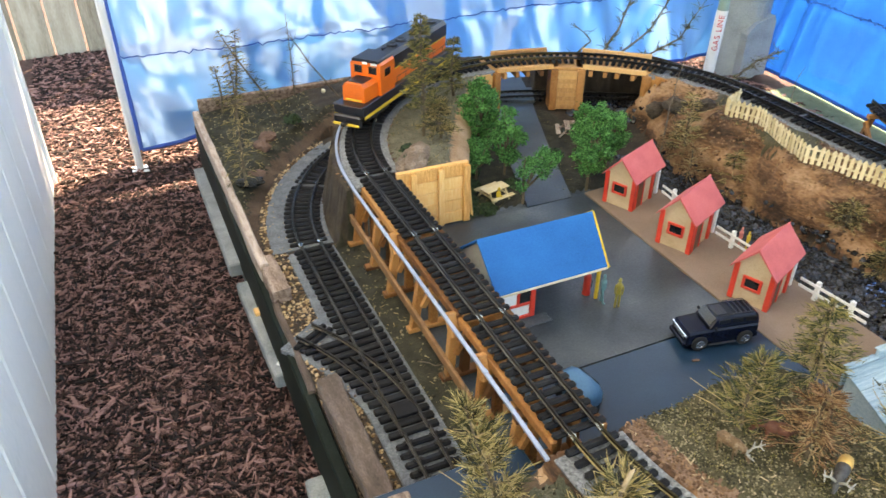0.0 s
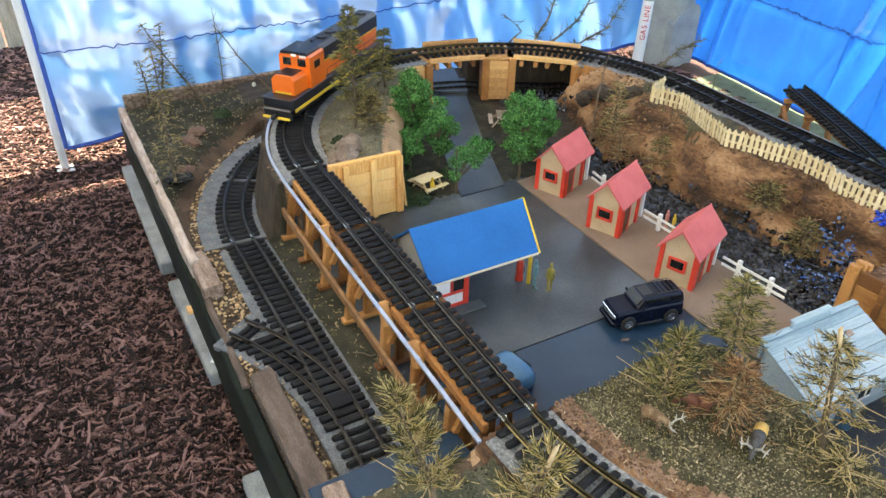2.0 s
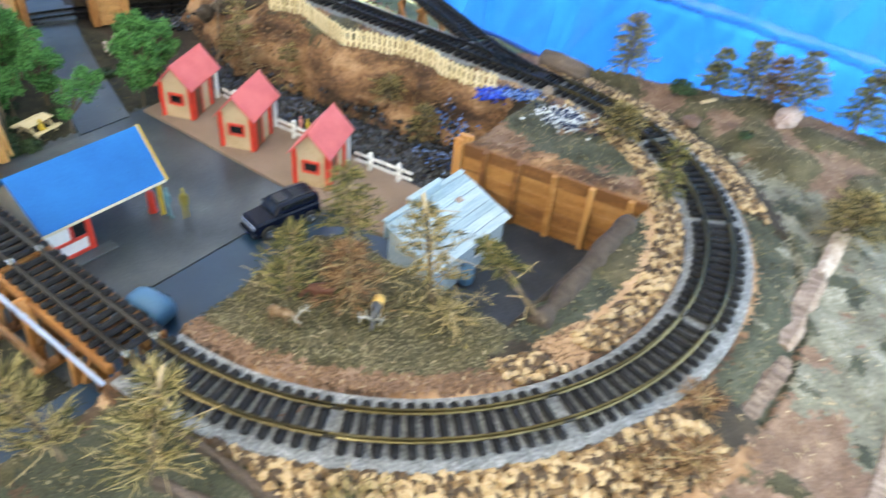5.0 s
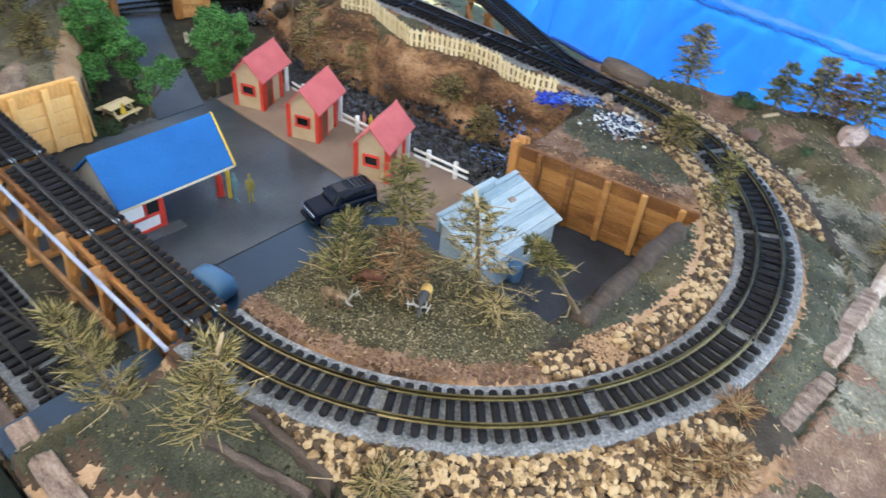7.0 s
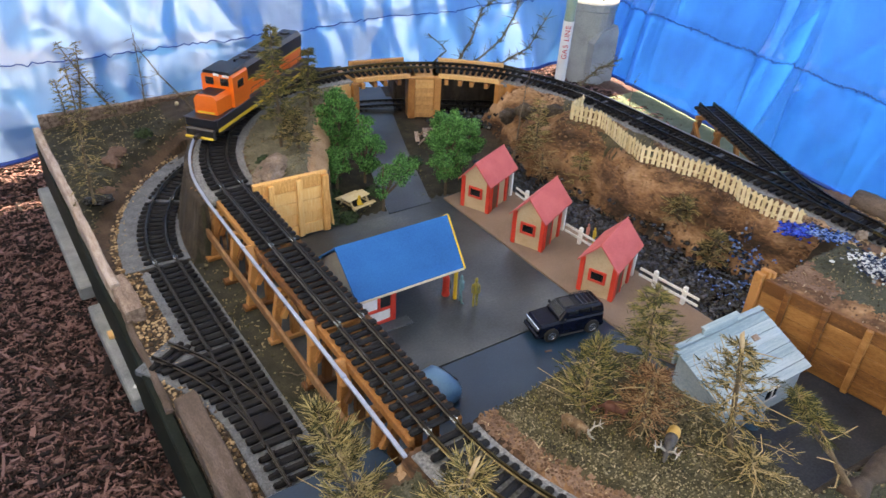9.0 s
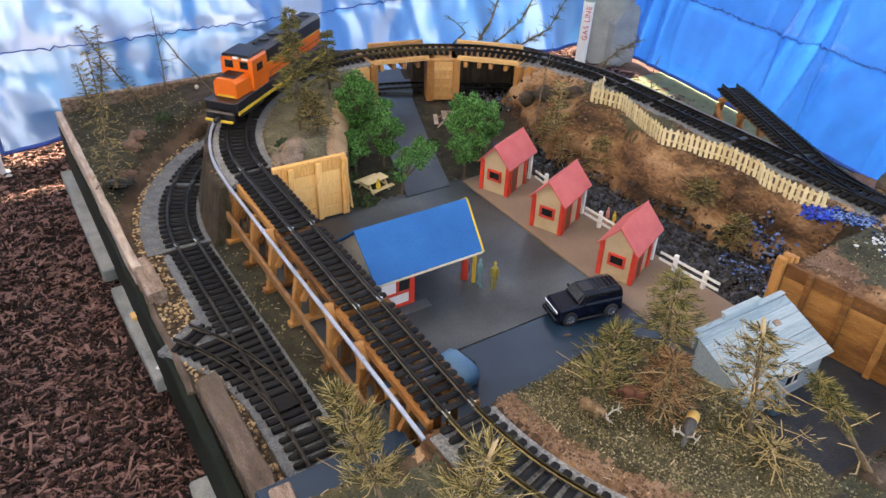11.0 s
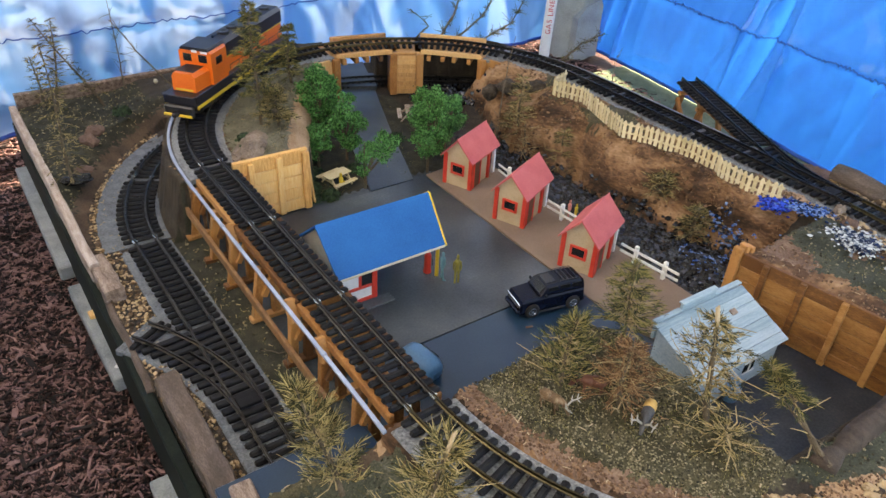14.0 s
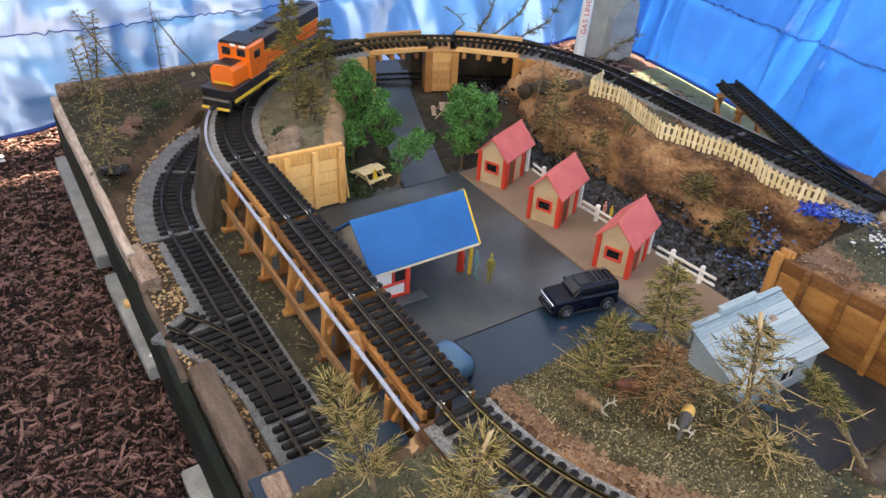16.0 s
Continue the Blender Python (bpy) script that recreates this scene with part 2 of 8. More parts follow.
BLUEASPHALT = material("dark_asphalt_paint", tones((0.005, 0.02, 0.042), (0.011, 0.035, 0.068), (0.022, 0.055, 0.092)), 6, 300, 0.28, 0.12, fine_mix=0.3)
PAVING = material("brown_paving_paint", tones((0.16, 0.105, 0.075), (0.24, 0.165, 0.12), (0.3, 0.215, 0.165)), 9, 400, 0.8, 0.15)
PINE = material("pale_pine", tones((0.6, 0.28, 0.085), (0.84, 0.47, 0.165), (0.9, 0.6, 0.27)), 60, 300, 0.55, 0.25, stretch=(6, 6, 0.5), spread=0.25)
HONEYPINE = material("honey_pine", tones((0.4, 0.19, 0.065), (0.62, 0.33, 0.125), (0.72, 0.44, 0.19)), 50, 300, 0.55, 0.25, stretch=(6, 6, 0.5), spread=0.3)
CEDAR = material("orange_cedar", tones((0.13, 0.046, 0.011), (0.31, 0.118, 0.03), (0.47, 0.215, 0.07)), 30, 300, 0.6, 0.4, stretch=(1, 1, 0.6), spread=0.6)
PITWOOD = material("shaded_cedar_plank", tones((0.14, 0.052, 0.014), (0.33, 0.14, 0.04), (0.48, 0.24, 0.082)), 22, 260, 0.6, 0.5, stretch=(1, 0.5, 3), spread=0.4)
DARKCEDAR = material("brown_cedar_brace", tones((0.14, 0.065, 0.025), (0.25, 0.12, 0.05), (0.33, 0.18, 0.08)), 50, 300, 0.65, 0.3, spread=0.2)
OLDWOOD = material("weathered_rim_wood", tones((0.085, 0.052, 0.036), (0.24, 0.165, 0.125), (0.38, 0.29, 0.235), (0.52, 0.43, 0.37)), 30, 300, 0.85, 0.7, stretch=(3, 0.6, 3), spread=0.25)
BROWNWOOD = material("brown_split_board", tones((0.04, 0.027, 0.02), (0.1, 0.07, 0.055), (0.2, 0.145, 0.12)), 24, 300, 0.9, 0.7, stretch=(3, 0.6, 3))
GREENPAINT = material("dark_green_paint", tones((0.003, 0.006, 0.004), (0.005, 0.010, 0.007), (0.012, 0.019, 0.014)), 20, 200, 0.7, 0.2, spec=0.2)
CONCRETE = material("concrete", tones((0.14, 0.155, 0.155), (0.25, 0.268, 0.265), (0.37, 0.385, 0.375)), 18, 350, 0.9, 0.5)
TIE = material("black_plastic_tie", tones((0.006, 0.006, 0.008), (0.011, 0.011, 0.013), (0.026, 0.026, 0.028)), 60, 600, 0.62, 0.3, stretch=(1, 4, 4), spread=0.15, spec=0.16)
BRASS = material("worn_brass", tones((0.06, 0.044, 0.021), (0.135, 0.103, 0.045), (0.27, 0.215, 0.1)), 9, 300, 0.3, 0.1, metal=0.85)
DULLRAIL = material("dull_brown_rail", tones((0.014, 0.013, 0.012), (0.03, 0.027, 0.024), (0.085, 0.078, 0.066)), 14, 300, 0.34, 0.1, metal=0.75)
DULLBRASS = material("tarnished_brass", tones((0.03, 0.024, 0.014), (0.065, 0.052, 0.026), (0.15, 0.12, 0.06)), 9, 300, 0.32, 0.1, metal=0.85)
CLAMP = material("bright_clamp", tones((0.3, 0.3, 0.28), (0.45, 0.45, 0.43)), 40, 300, 0.25, 0.1, metal=0.9)
STRIP = material("grey_flat_strip", tones((0.22, 0.26, 0.35), (0.3, 0.35, 0.45), (0.38, 0.43, 0.54)), 20, 200, 0.45, 0.1)
REDPAINT = material("red_paint", tones((0.5, 0.03, 0.02), (0.68, 0.05, 0.03), (0.75, 0.08, 0.05)), 25, 300, 0.5, 0.1)
PINKROOF = material("rose_red_roof_paint", tones((0.5, 0.095, 0.09), (0.62, 0.13, 0.125), (0.68, 0.17, 0.16)), 22, 350, 0.65, 0.2)
TAN = material("tan_wall_paint", tones((0.4, 0.29, 0.17), (0.52, 0.39, 0.25), (0.58, 0.46, 0.31)), 25, 350, 0.75, 0.15)
DOORBROWN = material("brown_door_paint", tones((0.14, 0.055, 0.03), (0.2, 0.085, 0.05)), 30, 300, 0.6, 0.1)
WHITE = material("white_paint", tones((0.68, 0.68, 0.66), (0.8, 0.8, 0.78), (0.84, 0.84, 0.82)), 25, 300, 0.55, 0.1)
BLUEROOF = material("blue_roof_paint", tones((0.001, 0.085, 0.27), (0.001, 0.112, 0.35), (0.002, 0.14, 0.41)), 10, 350, 0.55, 0.12, spec=0.2)
YELLOW = material("yellow_paint", tones((0.6, 0.38, 0.03), (0.75, 0.5, 0.06)), 30, 300, 0.55, 0.1)
CREAM = material("cream_edge", tones((0.55, 0.5, 0.35), (0.7, 0.65, 0.5)), 30, 300, 0.7, 0.1)
GREYGABLE = material("grey_gable_paint", tones((0.25, 0.24, 0.22), (0.36, 0.35, 0.32)), 30, 300, 0.8, 0.1)
DARKGLASS = material("dark_window", tones((0.008, 0.009, 0.011), (0.016, 0.018, 0.02)), 20, 200, 0.12, 0.0)
FENCEWOOD = material("pale_picket_wood", tones((0.5, 0.38, 0.2), (0.66, 0.53, 0.31), (0.74, 0.62, 0.4)), 50, 300, 0.7, 0.2, spread=0.3)
SHEDBLUE = material("weathered_pale_blue_boards", tones((0.2, 0.3, 0.35), (0.32, 0.42, 0.47), (0.43, 0.52, 0.56)), 40, 260, 0.75, 0.4, stretch=(0.4, 5, 5), spread=0.25)
CARPAINT = material("black_car_paint", tones((0.002, 0.004, 0.012), (0.004, 0.007, 0.02)), 20, 200, 0.25, 0.0, spec=0.2)
TYRE = material("rubber", tones((0.012, 0.012, 0.012), (0.02, 0.02, 0.02)), 60, 400, 0.8, 0.2)
CHROME = material("chrome", tones((0.6, 0.6, 0.62), (0.75, 0.75, 0.77)), 30, 200, 0.15, 0.0, metal=1.0)
ORANGE = material("orange_loco_paint", tones((0.7, 0.115, 0.012), (0.8, 0.15, 0.018), (0.82, 0.17, 0.025)), 15, 250, 0.38, 0.03, clear=0.2)
LOCOBLACK = material("black_loco_paint", tones((0.008, 0.008, 0.012), (0.014, 0.014, 0.02)), 20, 250, 0.35, 0.05)
BARK = material("bark", tones((0.05, 0.035, 0.022), (0.11, 0.08, 0.05), (0.2, 0.15, 0.1)), 60, 500, 0.9, 0.6, stretch=(1, 1, 0.4))
STRAW = material("dry_straw_twig", tones((0.19, 0.13, 0.06), (0.37, 0.265, 0.13), (0.6, 0.46, 0.26)), 60, 400, 0.85, 0.2)
BARKBROWN = material("dark_brown_bark", tones((0.03, 0.02, 0.014), (0.065, 0.044, 0.032), (0.12, 0.085, 0.064)), 18, 250, 0.9, 0.8, stretch=(4, 0.6, 4), bump_dist=0.004)
PALEWOOD = material("stripped_pale_wood", tones((0.34, 0.24, 0.14), (0.52, 0.4, 0.26)), 60, 400, 0.8, 0.3)
NEEDLE = material("dried_needles", tones((0.024, 0.027, 0.010), (0.1, 0.088, 0.032), (0.42, 0.31, 0.135)), 40, 300, 0.85, 0.0, island=0.85, translucent=0.15)
NEEDLE_S = material("straw_needles", tones((0.04, 0.042, 0.013), (0.18, 0.15, 0.052), (0.52, 0.4, 0.18)), 40, 300, 0.85, 0.0, island=0.85, translucent=0.2)
NEEDLE_G = material("olive_needles", tones((0.022, 0.032, 0.011), (0.09, 0.098, 0.03), (0.31, 0.25, 0.09)), 40, 300, 0.85, 0.0, island=0.85, translucent=0.15)
NEEDLE_R = material("rusty_needles", tones((0.07, 0.035, 0.015), (0.2, 0.092, 0.042), (0.38, 0.22, 0.11)), 40, 300, 0.85, 0.0, island=0.7, translucent=0.15)
LEAF = material("green_foliage", tones((0.016, 0.085, 0.018), (0.05, 0.205, 0.045), (0.125, 0.37, 0.1)), 30, 300, 0.7, 0.0, island=0.7, translucent=0.2)
BUSH = material("dark_bush_foliage", tones((0.008, 0.022, 0.008), (0.02, 0.05, 0.016), (0.04, 0.08, 0.03)), 30, 300, 0.8, 0.0, island=0.5)
PEBBLE = material("tan_pebbles", tones((0.055, 0.028, 0.011), (0.145, 0.078, 0.03), (0.28, 0.165, 0.07), (0.46, 0.315, 0.17)), 60, 400, 0.65, 0.2, island=0.85)
COAL = material("black_blue_rocks", tones((0.003, 0.003, 0.004), (0.010, 0.011, 0.014), (0.022, 0.026, 0.036), (0.05, 0.055, 0.07)), 50, 300, 0.22, 0.3, island=0.6)
BLUEGLASS = material("blue_glass_chips", tones((0.001, 0.006, 0.1), (0.003, 0.025, 0.34), (0.012, 0.08, 0.6)), 50, 300, 0.12, 0.0, island=0.7)
NAVYGLASS = material("navy_glass_chips", tones((0.004, 0.012, 0.035), (0.014, 0.05, 0.16), (0.03, 0.11, 0.38), (0.16, 0.26, 0.5)), 50, 300, 0.12, 0.0, island=0.85)
GLASSCHIP = material("mixed_glass_chips", tones((0.008, 0.014, 0.04), (0.06, 0.08, 0.12), (0.2, 0.22, 0.23), (0.6, 0.62, 0.6)), 50, 300, 0.12, 0.0, island=0.9)
ROCK = material("brown_grey_rock", tones((0.025, 0.018, 0.014), (0.075, 0.055, 0.04), (0.17, 0.125, 0.095)), 26, 250, 0.9, 1.0, island=0.2, bump_dist=0.008)
ISLANDROCK = material("tan_grey_rock", tones((0.08, 0.055, 0.038), (0.19, 0.135, 0.1), (0.34, 0.27, 0.22)), 22, 250, 0.9, 1.0, bump_dist=0.006)
REDROCK = material("reddish_rock", tones((0.1, 0.055, 0.04), (0.2, 0.12, 0.09)), 30, 250, 0.9, 0.6, island=0.2)
MULCH = material("red_bark_mulch", tones((0.013, 0.0055, 0.0045), (0.037, 0.0155, 0.0125), (0.08, 0.036, 0.03), (0.28, 0.15, 0.132)), 60, 400, 0.9, 0.5, island=0.9)
MULCHBED = material("mulch_bed", tones((0.028, 0.012, 0.010), (0.06, 0.026, 0.021), (0.11, 0.05, 0.042)), 40, 200, 0.95, 0.9, bump_dist=0.01)
LAWN = material("short_lawn", tones((0.05, 0.08, 0.045), (0.095, 0.135, 0.08), (0.16, 0.2, 0.13)), 20, 300, 0.95, 0.8, bump_dist=0.01)
SIDING = material("white_siding_paint", tones((0.72, 0.76, 0.77), (0.82, 0.85, 0.86), (0.86, 0.88, 0.88)), 6, 150, 0.6, 0.2, stretch=(1, 1, 0.3))
GREYFENCE = material("weathered_fence_board", tones((0.2, 0.17, 0.13), (0.34, 0.3, 0.24), (0.45, 0.41, 0.35)), 12, 150, 0.9, 0.4, stretch=(3, 3, 0.3), spread=0.3)
POLEWHITE = material("white_enamel_pole", tones((0.7, 0.71, 0.72), (0.8, 0.8, 0.81)), 10, 200, 0.3, 0.0)
PIPEGREEN = material("pale_green_pipe", tones((0.2, 0.3, 0.24), (0.3, 0.4, 0.33)), 20, 200, 0.5, 0.1)
BINGREY = material("grey_plastic_bin", tones((0.2, 0.22, 0.22), (0.3, 0.33, 0.33), (0.38, 0.41, 0.41)), 12, 200, 0.5, 0.2)
SIGNRED = material("sign_red", tones((0.55, 0.02, 0.03), (0.65, 0.03, 0.04)), 20, 200, 0.5, 0.0)
PASTELBLUE = material("pale_blue_van_paint", tones((0.04, 0.13, 0.24), (0.07, 0.2, 0.33)), 20, 200, 0.4, 0.05)
FIGTEAL = material("figure_teal_paint", tones((0.06, 0.16, 0.18), (0.12, 0.25, 0.27)), 60, 200, 0.6, 0.0)
FIGOLIVE = material("figure_olive_paint", tones((0.18, 0.15, 0.03), (0.32, 0.26, 0.05)), 60, 200, 0.6, 0.0)
FIGPINK = material("figure_pink_paint", tones((0.5, 0.12, 0.12), (0.6, 0.25, 0.2)), 60, 200, 0.6, 0.0)
FIGYELLOW = material("figure_yellow_paint", tones((0.55, 0.36, 0.03), (0.65, 0.45, 0.05)), 60, 200, 0.6, 0.0)
DEERBROWN = material("deer_brown_paint", tones((0.08, 0.042, 0.02), (0.15, 0.085, 0.042), (0.32, 0.22, 0.14)), 60, 300, 0.7, 0.1)
DEERGOLD = material("deer_gold_paint", tones((0.5, 0.28, 0.07), (0.62, 0.4, 0.14)), 20, 300, 0.7, 0.1)
DEERRED = material("deer_red_paint", tones((0.1, 0.03, 0.018), (0.2, 0.07, 0.042)), 30, 300, 0.6, 0.1)
DEERDARK = material("deer_dark_paint", tones((0.035, 0.035, 0.04), (0.09, 0.085, 0.085)), 30, 300, 0.7, 0.1)
TWIG = material("grey_brown_twig", tones((0.06, 0.045, 0.03), (0.13, 0.1, 0.07), (0.2, 0.16, 0.11)), 60, 400, 0.9, 0.3)
CANOPY = material("white_canopy_cloth", tones((0.6, 0.61, 0.62), (0.72, 0.73, 0.74)), 3, 300, 0.8, 0.1, translucent=0.06)
INK = material("black_print", tones((0.01, 0.01, 0.01), (0.02, 0.02, 0.02)), 20, 200, 0.5, 0.0)


def tarp_material(name, ior, spec, blue, hang=1.0, gloss=0.2, pale=0.001, through=0.42, deep=1.0, relief=0.6):
    mt = material(name, tones((pale, 0.13 * blue * deep + pale, 0.56 * deep), (pale, 0.155 * blue * deep + pale, 0.66 * deep), (pale, 0.18 * blue * deep + pale, 0.72 * deep)), 1.2, 6, gloss, 0.0, translucent=through, spec=spec)
    mt.node_tree.nodes["Principled BSDF"].inputs["IOR"].default_value = ior
    nt = mt.node_tree
    N, K = nt.nodes, nt.links
    tc = N.new("ShaderNodeTexCoord")
    waves = N.new("ShaderNodeTexNoise")
    waves.inputs["Scale"].default_value, waves.inputs["Detail"].default_value, waves.inputs["Distortion"].default_value = 2.6, 2.0, 0.8
    weave = N.new("ShaderNodeTexNoise")
    weave.inputs["Scale"].default_value = 55.0
    drawn = N.new("ShaderNodeMapping")
    drawn.inputs["Scale"].default_value = (1.0, 1.0, hang)
    K.new(tc.outputs["Object"], drawn.inputs[0])
    K.new(drawn.outputs[0], waves.inputs["Vector"])
    K.new(tc.outputs["Object"], weave.inputs["Vector"])
    b1, b2 = N.new("ShaderNodeBump"), N.new("ShaderNodeBump")
    b1.inputs["Strength"].default_value, b1.inputs["Distance"].default_value = relief, 0.06
    b2.inputs["Strength"].default_value, b2.inputs["Distance"].default_value = 0.12, 0.004
    K.new(waves.outputs["Fac"], b1.inputs["Height"])
    K.new(weave.outputs["Fac"], b2.inputs["Height"])
    K.new(b1.outputs[0], b2.inputs["Normal"])
    K.new(b2.outputs[0], N["Principled BSDF"].inputs["Normal"])
    return mt


# rear tarp: glare and backlight whitened into the base colour by pale
TARP = tarp_material("glare_pale_tarp", 2.5, 1.0, 1.4, gloss=0.28, pale=0.06, through=0.3)
SIDETARP = tarp_material("deep_blue_tarp", 1.6, 0.42, 1.12, 0.32, gloss=0.1, through=0.35, deep=1.0, relief=0.08)
SEAM = material("tarp_hem_blue", tones((0.003, 0.05, 0.28), (0.005, 0.08, 0.4)), 20, 200, 0.5, 0.1)

# ---------------------------------------------------------------- plan
RAIL = 0.70          # top of the upper rails
BED = 0.680          # top of the upper roadbed
LOW = 0.535          # top of the lower paving
LOWRAIL = 0.553      # top of the lower rails
MULCH_Z = 0.255
R1 = 0.6             # radius of the track curves
GAUGE = 0.0235       # half of the distance between the rails


def lerp(a, b, t):
    return a + (b - a) * min(max(t, 0.0), 1.0)


def along(poly, x, y):
    """Interpolates x over y on a list of (x, y) sorted by y."""
    if y <= poly[0][1]:
        return poly[0][0]
    for (x0, y0), (x1, y1) in zip(poly, poly[1:]):
        if y <= y1:
            return x0 + (x1 - x0) * (y - y0) / (y1 - y0)
    return poly[-1][0]


def off_oval(x, y):
    """How far outside the middle of the upper track a place is."""
    if y > 0.9:
        return math.hypot(x - 0.6, y - 0.9) - R1
    if y < 0:
        return math.hypot(x - 0.6, y) - R1
    return -x if x < 0.6 else x - 1.2


def rear_angle(x, y):
    return math.degrees(math.atan2(y - 0.9, x - 0.6))


FENCE_LINE = [(1.07, 0.06), (1.064, 0.10), (1.03, 0.165), (1.03, 0.25), (1.04, 0.30), (1.035, 0.35), (0.995, 0.49), (0.975, 0.53), (1.015, 0.68), (1.035, 0.74), (1.00, 0.835), (1.075, 0.93)]
FOOT_LINE = [(0.985, -0.05), (0.99, 0.10), (0.975, 0.19), (0.95, 0.30), (0.93, 0.40), (0.915, 0.52), (0.91, 0.66), (0.905, 0.80), (0.89, 0.95), (0.94, 1.05), (1.0, 1.2)]
ISLAND_EDGE = [(0.228, 0.86), (0.25, 0.90), (0.345, 1.09), (0.455, 1.266), (0.52, 1.35), (0.575, 1.42)]
WALL_LINE = [(0.862, -0.40), (0.85, -0.32), (0.80, 0.0)]


def front_edge(x):
    """The far edge of the front hill, towards the paved lot."""
    return lerp(0.02, 0.055, (x - 0.06) / 0.25) if x < 0.31 else lerp(0.055, -0.06, (x - 0.31) / 0.08)


def zone(x, y):
    """The kind of ground and its height at a place on the bench."""
    d = off_oval(x, y)
    n1 = noise.noise(Vector((x * 9, y * 9, 0.3)))
    n2 = noise.noise(Vector((x * 30, y * 30, 1.7)))
    bumps = 0.010 * n1 + 0.004 * n2
    band = 0.066
    if y >= 0.0 and y <= 0.87 and x < 0.6:                         # trestle side
        if x > -0.05:
            return ("lot", 0.528)
        if d <= 0.30:
            if y < 0.02:
                return ("grass", 0.62 + bumps)
            return ("dark", 0.530 + 0.4 * bumps) if x > -0.13 else ("pebbles", 0.532 + 0.2 * bumps)
    if d < -band:                                                  # inside the loop
        if y > 0.86 and x < 0.63 and x < along(ISLAND_EDGE, x, y):
            edge = along(ISLAND_EDGE, x, y) - x
            hump = 0.02 * math.exp(-((x - 0.15) ** 2 + (y - 0.95) ** 2) / 0.004)
            if edge < 0.055:
                return ("tan", lerp(0.64, 0.680, edge / 0.04) + bumps * 0.4)
            return ("dry", 0.683 + bumps * 0.8 + hump)
        if y < front_edge(x) and x < 0.385 and y < 0.06:
            inner = -d - band
            if x > 0.305 and y < -0.388:
                return ("pebbles", 0.680 + bumps * 0.3)
            if inner < 0.035:
                return ("pinkdirt", 0.682 + bumps * 0.3)
            return ("grass", 0.682 + bumps + 0.012 * math.sin(min(inner / 0.25, 1) * 1.6))
        if y < -0.375 - (x - 0.38) * 0.04:
            return (("tan" if 0.378 < x < 0.435 else "pebbles") if d > -0.112 else ("tan" if d > -0.132 else ("moss" if n1 < 0.1 else "grass")), 0.682 + bumps * 0.6)
        wall = along(WALL_LINE, x, y)
        if 0.0 <= y < 0.045 and x > 0.885:                             # gully beside the yard, the cliff's shadow put in as dark soil
            return ("soil", lerp(0.545, 0.684, (x - 0.90) / 0.17) + bumps)
        if y < 0.0 and x > wall:
            if d > -0.118:
                return ("pebbles", 0.684 + bumps * 0.4)
            return ("path" if x < wall + 0.05 + 0.02 * n1 else ("moss" if n1 + 0.4 * n2 > -0.1 else "pinkdirt"), 0.690 + bumps)
        foot, top = along(FOOT_LINE, x, y), along(FENCE_LINE, x, y)
        if y > 0.03 and x > foot:
            t = (x - foot) / max(top - foot, 0.02)
            return ("dirt" if t < 0.93 or n1 < 0.1 else "grass", lerp(0.532, 0.684, min(t, 1.0) ** 0.7) + (0.02 * n1 + 0.009 * n2 + 0.034 * noise.noise(Vector((x * 5, y * 17, 4.0)))) * (1 if 0.1 < t < 0.92 else 0.25) - 0.085 * math.exp(-((x - 0.955) / 0.04) ** 2 - ((y - 0.62 - (x - 0.94)) / 0.04) ** 2) + 0.02 * math.exp(-((x - 0.965) / 0.03) ** 2 - ((y - 0.44) / 0.06) ** 2))
        if x > 0.78 and y > -0.05:
            return ("soil", 0.528 + 0.3 * bumps)
        if y > 0.855:
            return ("dark", 0.533 + 0.3 * bumps)
        return ("lot", 0.528)
    if y > 1.2 and abs(x - 0.062 - lerp(0.50, 0.74, (y - 1.15) / 0.55)) < 0.09:
        return ("soil", 0.528)                                     # level ground under the road
    if abs(d) <= band:                                             # under the upper track
        if y > 0.9 and 33 < rear_angle(x, y) < 89:
            return ("soil", 0.530 + 0.5 * bumps)
        return ("bed", 0.676)
    # outside the loop
    if y > 0.87:
        a = rear_angle(x, y) if y > 0.9 else (0.0 if x > 0.6 else 180.0)
        if a < 0:
            a = 180.0 if x < 0.6 else 0.0
        if a < 89:
            if 33 < a and d < 0.12:
                return ("soil", 0.530 + 0.5 * bumps)
            h = 0.672 + 0.4 * bumps if d < 0.10 else lerp(0.672, 0.62, (d - 0.10) / 0.1)
            hump = 0.022 * math.exp(-((a - 44) / 19) ** 2) * math.exp(-((d - 0.16) / 0.06) ** 2)
            return ("soil" if d < 0.09 or a > 24 else "duff", h + hump + bumps * 0.8)
        # rear left corner round the lower track
        dl = math.hypot(x - 0.42, y - 0.885) - R1 if y > 0.885 else -0.18 - x
        if d < 0.085:
            return ("soil", 0.674)
        inside_low = dl < 0.075
        if inside_low and not (x > 0.06 and y > 1.36):
            steep = lerp(0.66, 0.536, (d - 0.085) / 0.03)
            return ("soil" if d < 0.12 else "pebbles", steep + 0.3 * bumps)
        rise = lerp(0.0, 0.05, (x + 0.08) / 0.3) * lerp(0, 1, (y - 1.3) / 0.2)
        bank = 0.536 + 0.036 * (lambda q: q * q * (3 - 2 * q))(min(max((dl - 0.10) / 0.085, 0.0), 1.0))
        if dl < 0.105 and not (x > 0.06 and y > 1.36):
            return ("pebbles", 0.537 + 0.2 * bumps)
        return ("soil" if rise > 0.02 and n1 < 0.2 else ("duff" if dl < 0.14 else "darkgrass"), bank + rise + bumps * 1.2)
